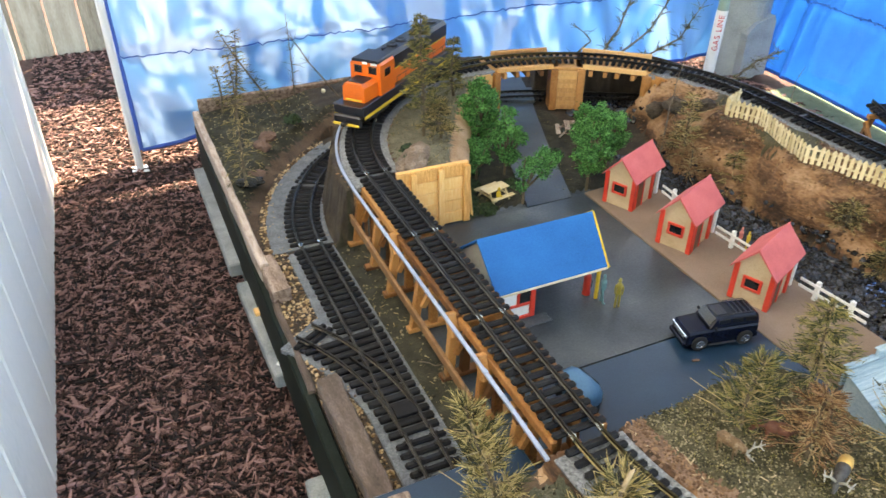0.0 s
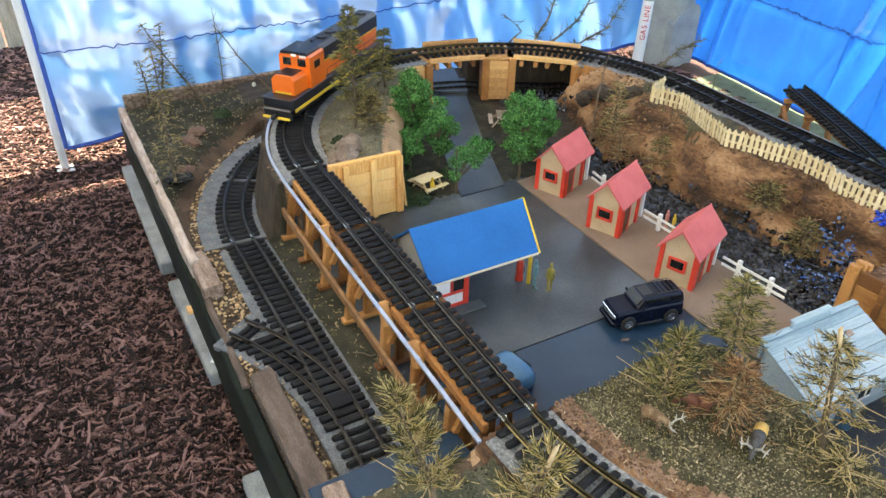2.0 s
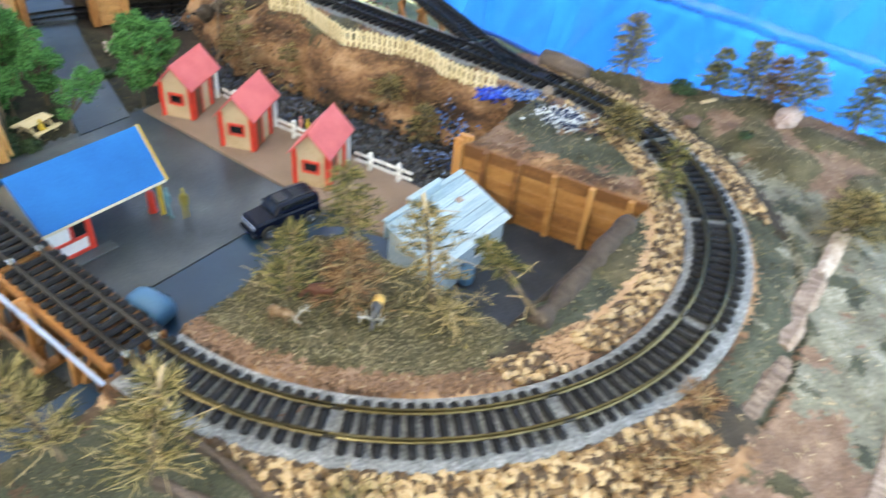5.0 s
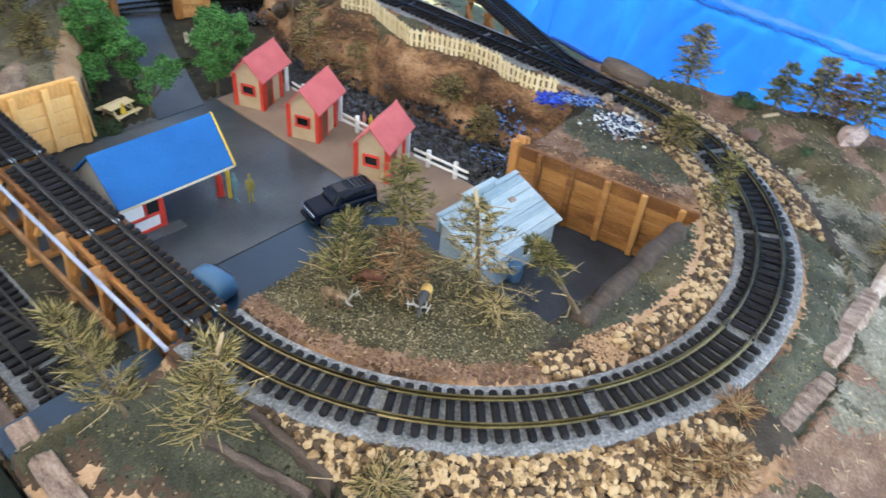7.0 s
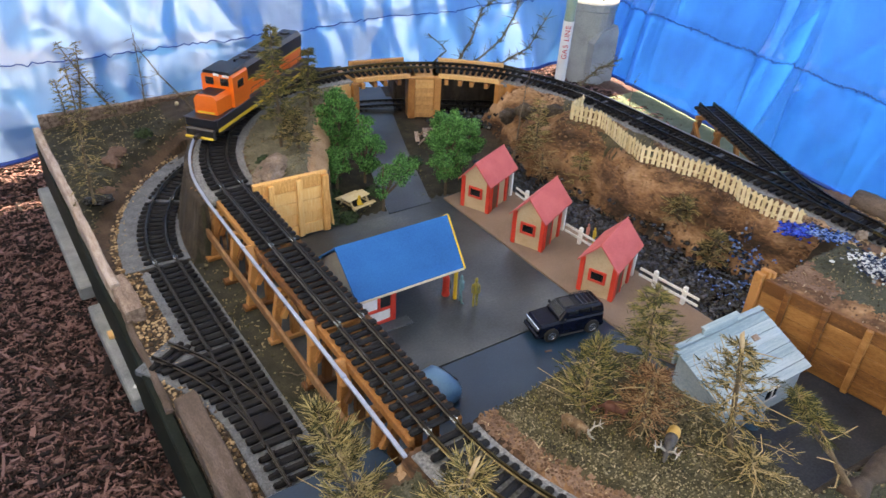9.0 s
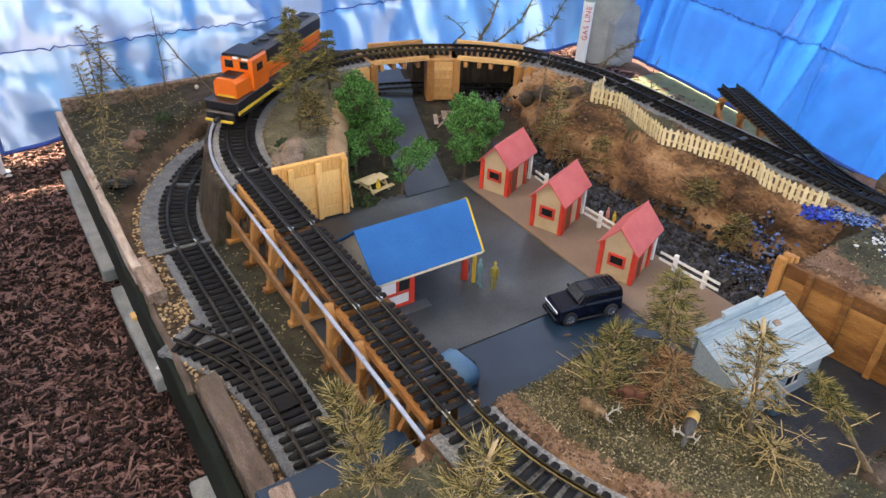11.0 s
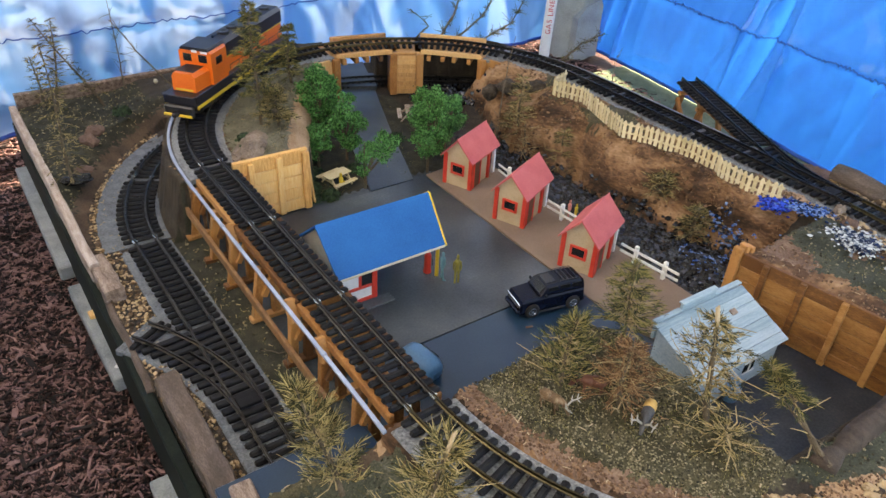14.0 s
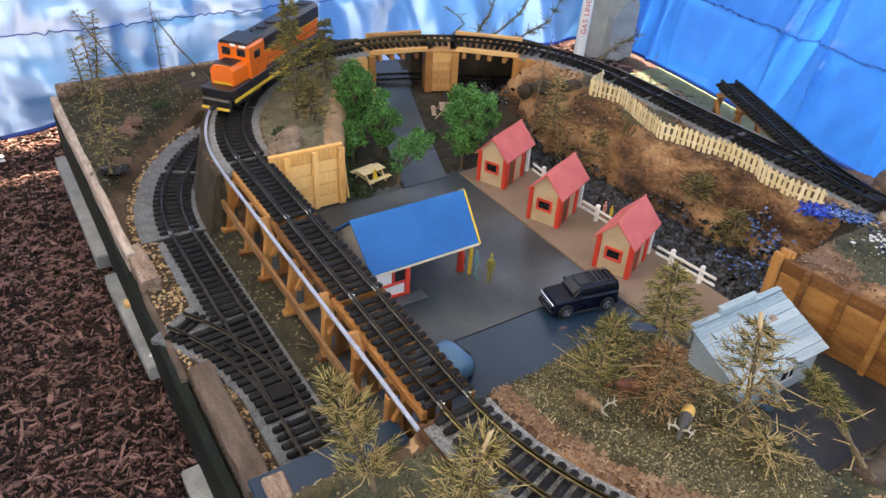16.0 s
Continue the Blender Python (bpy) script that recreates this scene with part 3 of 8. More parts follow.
    if x < 0.6 and y >= 0.02:
        # beside the lower track, in front of the corner
        if x < -0.265 and y > 0.70:
            return ("duff", 0.56 + bumps * 0.5)
        return ("pebbles" if n1 > -0.3 else "soil", 0.535 + 0.3 * bumps)
    if y < 0.02 and x < 1.2 or y < 0:
        if d < 0.07:
            return ("bed", 0.675)
        if x < -0.036 and y > -0.36:
            moss = n1 + 0.5 * n2
            return ("moss" if moss > -0.12 else ("duff" if moss > -0.4 else "tan"), lerp(0.668, 0.622, (d - 0.055) / 0.08) - lerp(0.0, 0.03, (d - 0.14) / 0.12) + 1.4 * bumps)
        mottle = n1 + 0.7 * noise.noise(Vector((x * 22, y * 22, 6.1))) + 0.4 * n2
        if d < 0.16 and 0.50 < x < 1.0:
            return ("moss" if mottle < 0.2 else "pale", lerp(0.674, 0.64, (d - 0.085) / 0.075) + bumps)
        if d < 0.16:
            return ("pebbles", lerp(0.676, 0.655, (d - 0.085) / 0.075) + 0.3 * bumps)
        if x < 0.45:
            return ("path" if d < 0.185 else ("pinkdirt" if mottle < 0.1 else "grass"), lerp(0.655, 0.60, (d - 0.16) / 0.3) + bumps)
        outer = lerp(0.0, 1.0, (x - 1.10 + 0.05 * n1) / 0.22)
        slope = lerp(0.652, 0.60, (d - 0.16) / 0.25)
        hill = lerp(0.655, 0.686, (d - 0.16) / 0.06) + 0.012 * n1 - lerp(0.0, 0.07, (-0.55 - y) / 0.35)
        kind = ("grass" if n1 > -0.2 else "pinkdirt") if outer + 0.3 * n2 > 0.55 else ("pinkdirt" if mottle < 0.9 * lerp(1.0, -0.6, (x - 0.42) / 0.22) else ("moss" if mottle > 0.28 else "pale"))
        return (kind, lerp(slope, hill, outer * outer * (3 - 2 * outer)) + bumps)
    if d < 0.085:
        return ("soil", 0.675)
    if y < 0.2:
        return ("grass" if n1 > -0.1 else "pinkdirt", 0.675 + bumps)
    return ("soil", 0.668 + bumps * 0.3)


def outer_edge(y):
    """The slanted outer end of the bench."""
    return 1.385 - 0.27 * y


def on_bench(x, y):
    d = off_oval(x, y)
    if x < -0.302 or y < -0.935 or x > outer_edge(y) and not (y > 1.2 and d < 0.2):
        return False
    if y > 0.9:
        if x < 0.30 and y < 1.75:
            return True
        return d < 0.26 if x < 1.0 else d < 0.2
    if y > 0.19:
        return x < 1.33
    return True


KINDS = {"lot": ASPHALT, "grass": GRASS, "dark": GRASS_DARK, "pebbles": SOIL, "path": DIRT, "pinkdirt": PINKDIRT, "dirt": DIRT, "soil": SOIL, "bed": DIRT, "pale": PALE, "darkgrass": GRASS_DARK, "duff": DUFF, "moss": MOSS, "tan": TANDIRT, "dry": DRYFLOCK}


def build_terrain():
    step = 0.0066
    dither = random.Random(3)
    nx, ny = int(2.06 / step), int(2.76 / step)
    order = list(dict.fromkeys(KINDS.values()))
    vs, ids, fs, mi = [], {}, [], []

    def vertex(i, j):
        if (i, j) not in ids:
            x, y = -0.31 + i * step, -0.985 + j * step
            jx, jy = x + 0.002 * math.sin(i * 12.9 + j * 78.2), y + 0.002 * math.sin(i * 39.3 + j * 11.1)
            ids[i, j] = len(vs)
            kind, z = zone(jx, jy)
            if kind == "dirt" and 0.545 < z < 0.676:
                jx += 0.028 * noise.noise(Vector((y * 11, z * 9, 2.2))) - 0.020 * abs(noise.noise(Vector((y * 20, z * 44, 5.1)))) + 0.008 * noise.noise(Vector((y * 70, z * 110, 7.7)))
            elif kind == "soil" and 0.55 < z < 0.66:
                jx += 0.006 * noise.noise(Vector((y * 40, z * 40, 3.3)))
            vs.append((jx, jy, z))
        return ids[i, j]

    for i in range(nx):
        for j in range(ny):
            x, y = -0.31 + (i + 0.5) * step, -0.985 + (j + 0.5) * step
            if on_bench(x, y):
                fs.append((vertex(i, j), vertex(i + 1, j), vertex(i + 1, j + 1), vertex(i, j + 1)))
                k0, z0 = zone(x, y)
                k1, z1 = zone(x + dither.gauss(0, 0.0045), y + dither.gauss(0, 0.0045))
                mi.append(order.index(KINDS[k1 if abs(z1 - z0) < 0.012 and "lot" not in (k0, k1) else k0]))
    me = bpy.data.meshes.new("layout_ground")
    me.from_pydata(vs, [], fs)
    for m in order:
        me.materials.append(m)
    me.polygons.foreach_set("material_index", mi)
    me.shade_smooth()
    me.update()
    return tagged(new("layout_ground", me), "modelled ground with dry grass, dirt and hills on the bench", "ground", kind="structure")


build_terrain()

# outside ground: one mulch sheet and a lawn, level with it, beyond the bench
g = M()
g.box((0, 1.0, MULCH_Z - 0.05), (60, 60, 0.1))
solid("ground", g, MULCHBED, "red-brown bark mulch spread over the yard", "ground", "structure")
g = M()
g.prism([(1.75, -1.45), (-9, -1.45), (-9, -12), (9, -12), (9, 1.7), (2.1, 1.72), (1.6, 1.45), (1.42, 1.2), (1.42, 0.25), (1.42, 0.2)], MULCH_Z, MULCH_Z + 0.012)
solid("lawn", g, LAWN, "bright short lawn beyond the bench", "lawn", "structure")


def mulch(name, boxes, seed):
    rng = random.Random(seed)
    g = M()
    for x0, x1, y0, y1, count, l0, l1 in boxes:
        for _ in range(count):
            c = (rng.uniform(x0, x1), rng.uniform(y0, y1), MULCH_Z + rng.uniform(0.0, 0.014))
            ln = rng.uniform(l0, l1) * (1.6 if rng.random() < 0.08 else 1)
            rot = Euler((rng.gauss(0, 0.18), rng.gauss(0, 0.15), rng.uniform(0, 6.28))).to_matrix()
            w, t = ln * rng.uniform(0.08, 0.26), rng.uniform(0.001, 0.004)
            a, b = ln / 2, w / 2
            k1, k2 = rng.uniform(0.4, 0.9), rng.uniform(-0.3, 0.3)
            top = [(-a, -b * k1, 0), (a * 0.8, -b, 0), (a, b * k2, 0), (-a * 0.7, b, 0)]
            vs = [Vector((p[0], p[1], -t)) for p in top] + [Vector((p[0], p[1], t)) for p in top]
            g.add([rot @ p + Vector(c) for p in vs], [(3, 2, 1, 0), (4, 5, 6, 7), (0, 1, 5, 4), (1, 2, 6, 5), (2, 3, 7, 6), (3, 0, 4, 7)])
    solid(name, g, MULCH, "loose reddish bark chips and splinters on the ground", "mulch", "stuff")


mulch("mulch_chips", [(-0.85, -0.28, 0.15, 1.9, 24000, 0.006, 0.03), (-0.9, 0.9, 1.75, 3.6, 26000, 0.01, 0.036), (-0.85, -0.3, 0.15, 1.9, 6000, 0.003, 0.01), (-0.85, -0.3, 0.15, 1.9, 700, 0.035, 0.065), (-0.9, 0.9, 1.75, 3.6, 500, 0.04, 0.07), (0.9, 2.2, 1.3, 2.3, 9000, 0.01, 0.036)], 4)

# ---------------------------------------------------------------- bench carcass
g = M()
g.box((-0.316, 0.404, 0.455), (0.022, 2.70, 0.15), ch=0.003)
solid("bench_side_board", g, GREENPAINT, "dark green painted side board of the bench", "bench board", "structure")
g = M()
g.box((0.0, 1.762, 0.48), (0.62, 0.022, 0.16), ch=0.003)
solid("bench_rear_board", g, GREENPAINT, "dark green painted rear board of the bench", "bench board", "structure")
g = M()
g.prism([(-0.30, -0.97), (outer_edge(-0.97) - 0.01, -0.97), (outer_edge(0.18) - 0.01, 0.18), (1.29, 0.2), (1.29, 0.95), (1.1, 1.45), (0.6, 1.72), (0.3, 1.74), (-0.30, 1.74)], 0.46, 0.515)
solid("bench_board", g, OLDWOOD, "plywood deck that carries the layout", "bench", "structure")
g = M()
g.prism([(outer_edge(-0.945) + 0.018, -0.943), (outer_edge(0.19) + 0.018, 0.19), (outer_edge(0.19) - 0.004, 0.19), (outer_edge(-0.945) - 0.004, -0.943)], 0.40, 0.60)
solid("bench_end_board", g, OLDWOOD, "weathered end board of the bench", "bench board", "structure")
g = M()
g.box((0.66, -0.955, 0.49), (1.97, 0.022, 0.2), ch=0.003)
solid("bench_front_board", g, GREENPAINT, "dark green painted front board of the bench", "bench board", "structure")


def rim(pts, w, z0, z1, seed, label="weathered board nailed along the bench rim", mat=OLDWOOD):
    rng = random.Random(seed)
    g = M()
    fine = []
    for (x0, y0), (x1, y1) in zip(pts, pts[1:]):
        for k in range(9):
            fine.append((lerp(x0, x1, k / 8), lerp(y0, y1, k / 8)))
    rows = [(Vector((x + rng.gauss(0, 0.0012), y + rng.gauss(0, 0.0012), 0))) for x, y in fine]
    g.sweep([p + Vector((0, 0, z0)) for p in rows], [(-w / 2, 0), (-w / 2, z1 - z0 - 0.003), (-w / 2 + 0.003, z1 - z0), (w / 2 - 0.003, z1 - z0), (w / 2, z1 - z0 - 0.003), (w / 2, 0)])
    solid("rim_board", g, mat, label, "board", "structure")


rim([(-0.308, 0.80), (-0.310, 1.20), (-0.314, 1.762)], 0.020, 0.51, 0.575, 1)
rim([(-0.305, 1.757), (-0.03, 1.752), (0.25, 1.757)], 0.022, 0.51, 0.612, 2)
rim([(-0.292, 0.70), (-0.297, 0.85)], 0.040, 0.53, 0.566, 3, "short weathered block on the bench rim")
rim([(-0.281, 0.09), (-0.280, 0.25), (-0.281, 0.40)], 0.042, 0.53, 0.570, 4, "thick split weathered board along the rim", BROWNWOOD)
rim([(-0.3, -0.935), (0.5, -0.925), (0.95, -0.925), (1.625, -0.94)], 0.034, 0.56, 0.625, 6, "pale weathered beam along the front of the bench")
rim([(-0.286, -0.93), (-0.278, -0.4), (-0.268, 0.075)], 0.034, 0.55, 0.608, 7, "pale pinkish weathered board along the bench rim")
rim([(-0.309, 0.41), (-0.309, 0.705)], 0.014, 0.51, 0.537, 5, mat=BROWNWOOD)


def block(m, length, lower):
    """A thin paver on a thicker block; local y runs along the bench, origin at the near outer corner."""
    ob = thing("concrete_block", m, "pale grey concrete paver on a block under the bench", "concrete block", "blocks under the bench")
    g = M()
    g.box((0.10, length / 2, 0.122), (0.20, length, 0.040), ch=0.004)
    part("paver", g, CONCRETE, ob)
    g = M()
    g.box((0.125, lower[0] + lower[1] / 2, 0.051), (0.16, lower[1], 0.101), ch=0.005)
    part("lower_block", g, CONCRETE, ob)
    return ob


first = block(pose(-0.358, 1.10, MULCH_Z), 0.62, (0.02, 0.58))
second = block(pose(-0.345, 0.63, MULCH_Z, 0, 0, 1.5), 0.385, (-0.12, 0.45))
g = M()
g.prism([(0.012, 0.035), (0.028, 0.02), (0.055, 0.045), (0.045, 0.075), (0.03, 0.06)], 0.1425, 0.1432)
part("mortar_smear", g, WHITE, second, "white dried smear")
g = M()
g.box((0.03, 0.235, 0.147), (0.035, 0.026, 0.010), ch=0.002)
solid("wood_offcut", g, PINE, "small pale wood offcut on the paver", "wood block", m=second.matrix_world.copy())
block(pose(-0.36, -0.05, MULCH_Z), 0.385, (0.0, 0.36))
for x, y, a in ((1.1, 0.4, 0), (1.1, -0.8, 4), (0.7, 1.4, 90), (0.5, -0.9, 90)):
    block(pose(x, y, MULCH_Z, 0, 0, a), 0.385, (0.0, 0.36))
for x, y in ((-0.27, 1.49), (-0.263, 0.83), (-0.27, 0.15)):
    g = M()
    g.box((x + 0.02, y, 0.419), (0.12, 0.22, 0.044), ch=0.003)
    solid("wood_packing", g, PINE, "short wooden packing piece between block and bench", "wood block")
for x, y in ((1.2, 0.6), (1.2, -0.6), (0.5, 1.5), (0.3, -0.8)):
    g = M()
    g.box((x, y, 0.4285), (0.1, 0.1, 0.063), ch=0.003)
    solid("wood_packing", g, PINE, "short wooden packing piece between block and bench", "wood block")

# ---------------------------------------------------------------- paving of the lot
g = M()
g.prism([(0.0, 0.262), (0.57, 0.262), (0.57, 0.838), (0.09, 0.838), (0.02, 0.80)], 0.52, LOW)
solid("pavement_1", g, ASPHALT, "grey painted filling station forecourt", "pavement", "structure")
g = M()
g.prism([(-0.02, -0.02), (0.58, -0.02), (0.58, 0.258), (-0.02, 0.258)], 0.52, LOW)
solid("pavement_2", g, BLUEASPHALT, "dark blue-grey painted pavement beside the forecourt", "pavement", "structure")
g = M()
g.prism([(0.572, 0.842), (0.572, 0.10), (0.60, 0.02), (0.78, 0.02), (0.775, 0.45), (0.765, 0.86)], 0.52, LOW + 0.003)
solid("pavement_3", g, PAVING, "brown painted walkway under the red-roofed huts", "pavement", "structure")
g = M()
g.prism([(0.395, 0.842), (0.53, 0.842), (0.641, 1.148), (0.732, 1.379), (0.801, 1.547), (0.857, 1.71), (0.705, 1.71), (0.65, 1.547), (0.58, 1.379), (0.495, 1.148)], 0.52, LOW + 0.001)
solid("road", g, ASPHALT, "grey road running through the park under the bridge", "road", "structure")
g = M()
g.prism([(0.622, 1.53), (0.770, 1.455), (0.822, 1.565), (0.672, 1.648)], 0.53, 0.5465)
solid("grade_crossing", g, ASPHALT, "grey crossing panel level with the lower rails", "crossing", "structure")
g = M()
g.prism([(0.39, -0.365), (0.785, -0.38), (0.845, -0.33), (0.80, -0.022), (0.40, -0.022)], 0.52, LOW)
solid("pavement_4", g, PITFLOOR, "dark blue painted floor of the sunken yard, deepened for shade", "pavement", "structure")

# grey roadbed strips under the curves
def arc(cx, cy, r, a0, a1, n, z):
    return [Vector((cx + r * math.cos(math.radians(lerp(a0, a1, k / n))), cy + r * math.sin(math.radians(lerp(a0, a1, k / n))), z)) for k in range(n + 1)]


def roadbed(name, pts, w_in, w_out, mat=ROADBED):
    g = M()
    g.sweep(pts, [(-w_out, -0.008), (-w_out, 0.0025), (-w_out + 0.002, 0.004), (w_in - 0.002, 0.004), (w_in, 0.0025), (w_in, -0.008)])
    solid(name, g, mat, "grey mineral-faced roadbed strip under the track", "roadbed", "structure")


roadbed("roadbed_1", arc(0.6, 0.0, R1, 181.2, 360, 60, BED - 0.004), 0.062, 0.060)
roadbed("roadbed_2", arc(0.6, 0.9, R1, 90, 183, 40, BED - 0.004), 0.062, 0.066)
roadbed("roadbed_3", [Vector((1.2, 0.0, BED - 0.004)), Vector((1.2, 0.45, BED - 0.004)), Vector((1.2, 0.9, BED - 0.004))] + arc(0.6, 0.9, R1, 2, 35, 14, BED - 0.004), 0.075, 0.07)
roadbed("roadbed_4", arc(0.42, 0.885, R1, 180, 110, 30, LOWRAIL - 0.0195), 0.058, 0.092, DARKBED)
roadbed("roadbed_5", [Vector((-0.172, 0.10, LOWRAIL - 0.022)), Vector((-0.176, 0.5, LOWRAIL - 0.022)), Vector((-0.18, 0.884, LOWRAIL - 0.022))], 0.055, 0.062, DARKBED)
roadbed("roadbed_6", arc(-0.775, 0.23, R1, 9, 36, 16, LOWRAIL - 0.0215), 0.058, 0.056, DARKBED)

# ---------------------------------------------------------------- pebbles, rocks and chips
def scatter(name, mat, label, category, spots, size, seed, squash=0.7, sink=0.3):
    rng = random.Random(seed)
    g = M()
    for x, y, z in spots:
        s = rng.uniform(*size)
        g.pebble((x, y, z + s * squash * (1 - 2 * sink)), s, rng, squash)
    return solid(name, g, mat, label, category, "stuff")


def field(test, x0, x1, y0, y1, count, seed):
    rng = random.Random(seed)
    out = []
    for _ in range(count):
        x, y = rng.uniform(x0, x1), rng.uniform(y0, y1)
        if test(x, y, rng):
            out.append((x, y, zone(x, y)[1]))
    return out


def near_low(x, y):
    """Whether a place is on the roadbed of the lower track."""
    dl = math.hypot(x - 0.42, y - 0.885) - R1 if y > 0.885 else -0.178 - x
    return -0.062 < dl < (0.09 if y > 0.885 else 0.062)


scatter("gravel_bank", PEBBLE, "tan river pebbles banked along the curved track", "gravel",
        field(lambda x, y, r: 0.063 < off_oval(x, y) < 0.158 and y < -0.12 and -0.034 < x < 0.42, -0.2, 0.75, -0.8, 0.02, 26000, 11)
        + field(lambda x, y, r: 0.063 < off_oval(x, y) < 0.125 and y < 0.1 and x >= 1.0, 0.75, 1.36, -0.8, 0.1, 14000, 12), (0.0042, 0.0085), 21, 0.85)
scatter("gravel_bed", PEBBLE, "tan pebbles inside the curved track", "gravel",
        field(lambda x, y, r: -0.115 < off_oval(x, y) < -0.066 and (0.305 < x < 0.378 and y < -0.388 or x > 0.435) and y < 0.0, 0.30, 1.14, -0.56, 0.0, 14000, 13), (0.0042, 0.0085), 22, 0.85)
scatter("gravel_low", PEBBLE, "small tan pebbles beside the lower track", "gravel",
        field(lambda x, y, r: zone(x, y)[0] == "pebbles" and not near_low(x, y), -0.30, 0.10, 0.10, 1.45, 17000, 14), (0.002, 0.0048), 23)
scatter("creek_rocks", COAL, "black and blue glassy rocks lining the dry creek", "rocks",
        field(lambda x, y, r: 0.785 < x < along(FOOT_LINE, x, y) + 0.012 and off_oval(x, y) < -0.08, 0.78, 1.0, 0.02, 1.0, 5200, 15), (0.003, 0.010), 24)
scatter("creek_glass", NAVYGLASS, "navy blue glass chips scattered in the dry creek", "glass chips",
        field(lambda x, y, r: math.hypot((x - 0.945) / 0.075, (y - 0.15) / 0.095) < r.uniform(0.3, 1.1), 0.86, 1.03, 0.04, 0.26, 4600, 19), (0.002, 0.006), 28)
scatter("tunnel_rocks", COAL, "dark rocks under the rear bridge", "rocks",
        field(lambda x, y, r: y > 0.9 and 33 < rear_angle(x, y) < 62 and -0.12 < off_oval(x, y) < 0.085, 0.8, 1.3, 1.1, 1.7, 1800, 16), (0.006, 0.014), 25)
rng = random.Random(5)
scatter("blue_glass_pile", BLUEGLASS, "heap of cobalt blue glass chips beside the fence", "glass chips",
        [(1.043 + rng.gauss(0, 0.017), 0.095 + rng.gauss(0, 0.015), 0.680 + rng.uniform(0, 0.010)) for _ in range(520)], (0.002, 0.0055), 26, 0.5)
scatter("navy_glass_spill", NAVYGLASS, "navy and white glass chips spilled along the track", "glass chips",
        [(lerp(1.065, 1.10, u) + rng.gauss(0, 0.014), lerp(0.09, -0.01, u) + rng.gauss(0, 0.008), 0.684 + rng.uniform(0, 0.006)) for u in (rng.random() for _ in range(620))]
        + field(lambda x, y, r: math.hypot((x - 1.005) / 0.03, (y - 0.062) / 0.016) < r.uniform(0.3, 1.1), 0.96, 1.05, 0.035, 0.09, 500, 17), (0.002, 0.005), 29, 0.5)
scatter("clear_glass_pile", GLASSCHIP, "heap of mixed clear and blue glass chips", "glass chips",
        [(1.038 + rng.gauss(0, 0.021), -0.10 + rng.gauss(0, 0.026), 0.692 + rng.uniform(0, 0.009)) for _ in range(760)], (0.002, 0.0055), 27, 0.5)


def boulder(x, y, z, s, mat, label, seed, squash=0.6):
    rng = random.Random(seed)
    bm = bmesh.new()
    bmesh.ops.create_icosphere(bm, subdivisions=4, radius=1.0)
    off = Vector((seed * 3.1, seed * 1.7, 0))
    for v in bm.verts:
        n = noise.noise(v.co * 1.1 + off) * 0.42 + noise.noise(v.co * 3.5 + off) * 0.16 - abs(noise.noise(v.co * 5.5 + off)) * 0.14 + noise.noise(v.co * 12 + off) * 0.035
        v.co *= 1 + n
        v.co = Vector((v.co.x * s[0], v.co.y * s[1], v.co.z * s[2]))
    me = bpy.data.meshes.new("rock")
    bm.to_mesh(me)
    bm.free()
    me.materials.append(mat)
    ob = new("rock", me)
    ob.matrix_world = pose(x, y, z, 0, 0, rng.uniform(0, 360))
    return tagged(ob, label, "rock", "rocks on the layout")


boulder(0.115, 0.93, 0.684, (0.078, 0.042, 0.032), ISLANDROCK, "flat-topped brown rock on the wooded island", 1)
boulder(-0.255, 1.20, 0.575, (0.034, 0.018, 0.013), COAL, "smooth black stone on the grass by the rim", 2)
boulder(-0.175, 1.40, 0.580, (0.03, 0.024, 0.018), REDROCK, "reddish rock on the dark grass", 3)
boulder(-0.15, 1.45, 0.582, (0.026, 0.024, 0.018), REDROCK, "reddish rock on the dark grass", 4)
boulder(-0.23, 1.235, 0.575, (0.024, 0.02, 0.014), REDROCK, "reddish rock beside the black stone", 5)
boulder(1.00, 1.02, 0.650, (0.036, 0.028, 0.026), ROCK, "grey-brown rock at the bridge end", 6)
boulder(1.05, 0.95, 0.665, (0.036, 0.03, 0.024), ROCK, "grey-brown rock at the bridge end", 7)
boulder(0.97, 1.08, 0.62, (0.028, 0.024, 0.026), ROCK, "grey-brown rock at the bridge end", 8)
boulder(1.45, -0.50, 0.69, (0.046, 0.028, 0.024), material("pale_stone", tones((0.3, 0.2, 0.18), (0.5, 0.4, 0.37)), 30, 300, 0.9, 0.6), "pale pinkish stone on the outer slope", 9)
boulder(1.269, -0.323, 0.684, (0.028, 0.022, 0.012), REDROCK, "flat reddish rock beside the track", 10)
boulder(1.128, -0.008, 0.692, (0.014, 0.012, 0.02), ISLANDROCK, "pinkish rock beside the glass chips", 11)
boulder(1.103, -0.052, 0.69, (0.02, 0.014, 0.012), REDROCK, "pinkish rock beside the glass chips", 12)
boulder(1.095, -0.155, 0.692, (0.012, 0.012, 0.012), REDROCK, "reddish stone beside the glass chips", 13)

g = M()
g.tube([(1.306, 0.108, 0.69), (1.304, 0.07, 0.692), (1.300, 0.02, 0.691), (1.297, -0.022, 0.689)], [0.026, 0.028, 0.027, 0.025], 12)
solid("bark_log", g, BROWNWOOD, "brown bark log beside the switch", "log", smooth=True)
g = M()
g.box((0, 0, 0.004), (0.05, 0.008, 0.006), ch=0.001)
solid("wood_chip", g, PALEWOOD, "small pale stick lying on the outer hill", "chip", m=pose(1.389, -0.318, 0.688, 0, 0, -25))

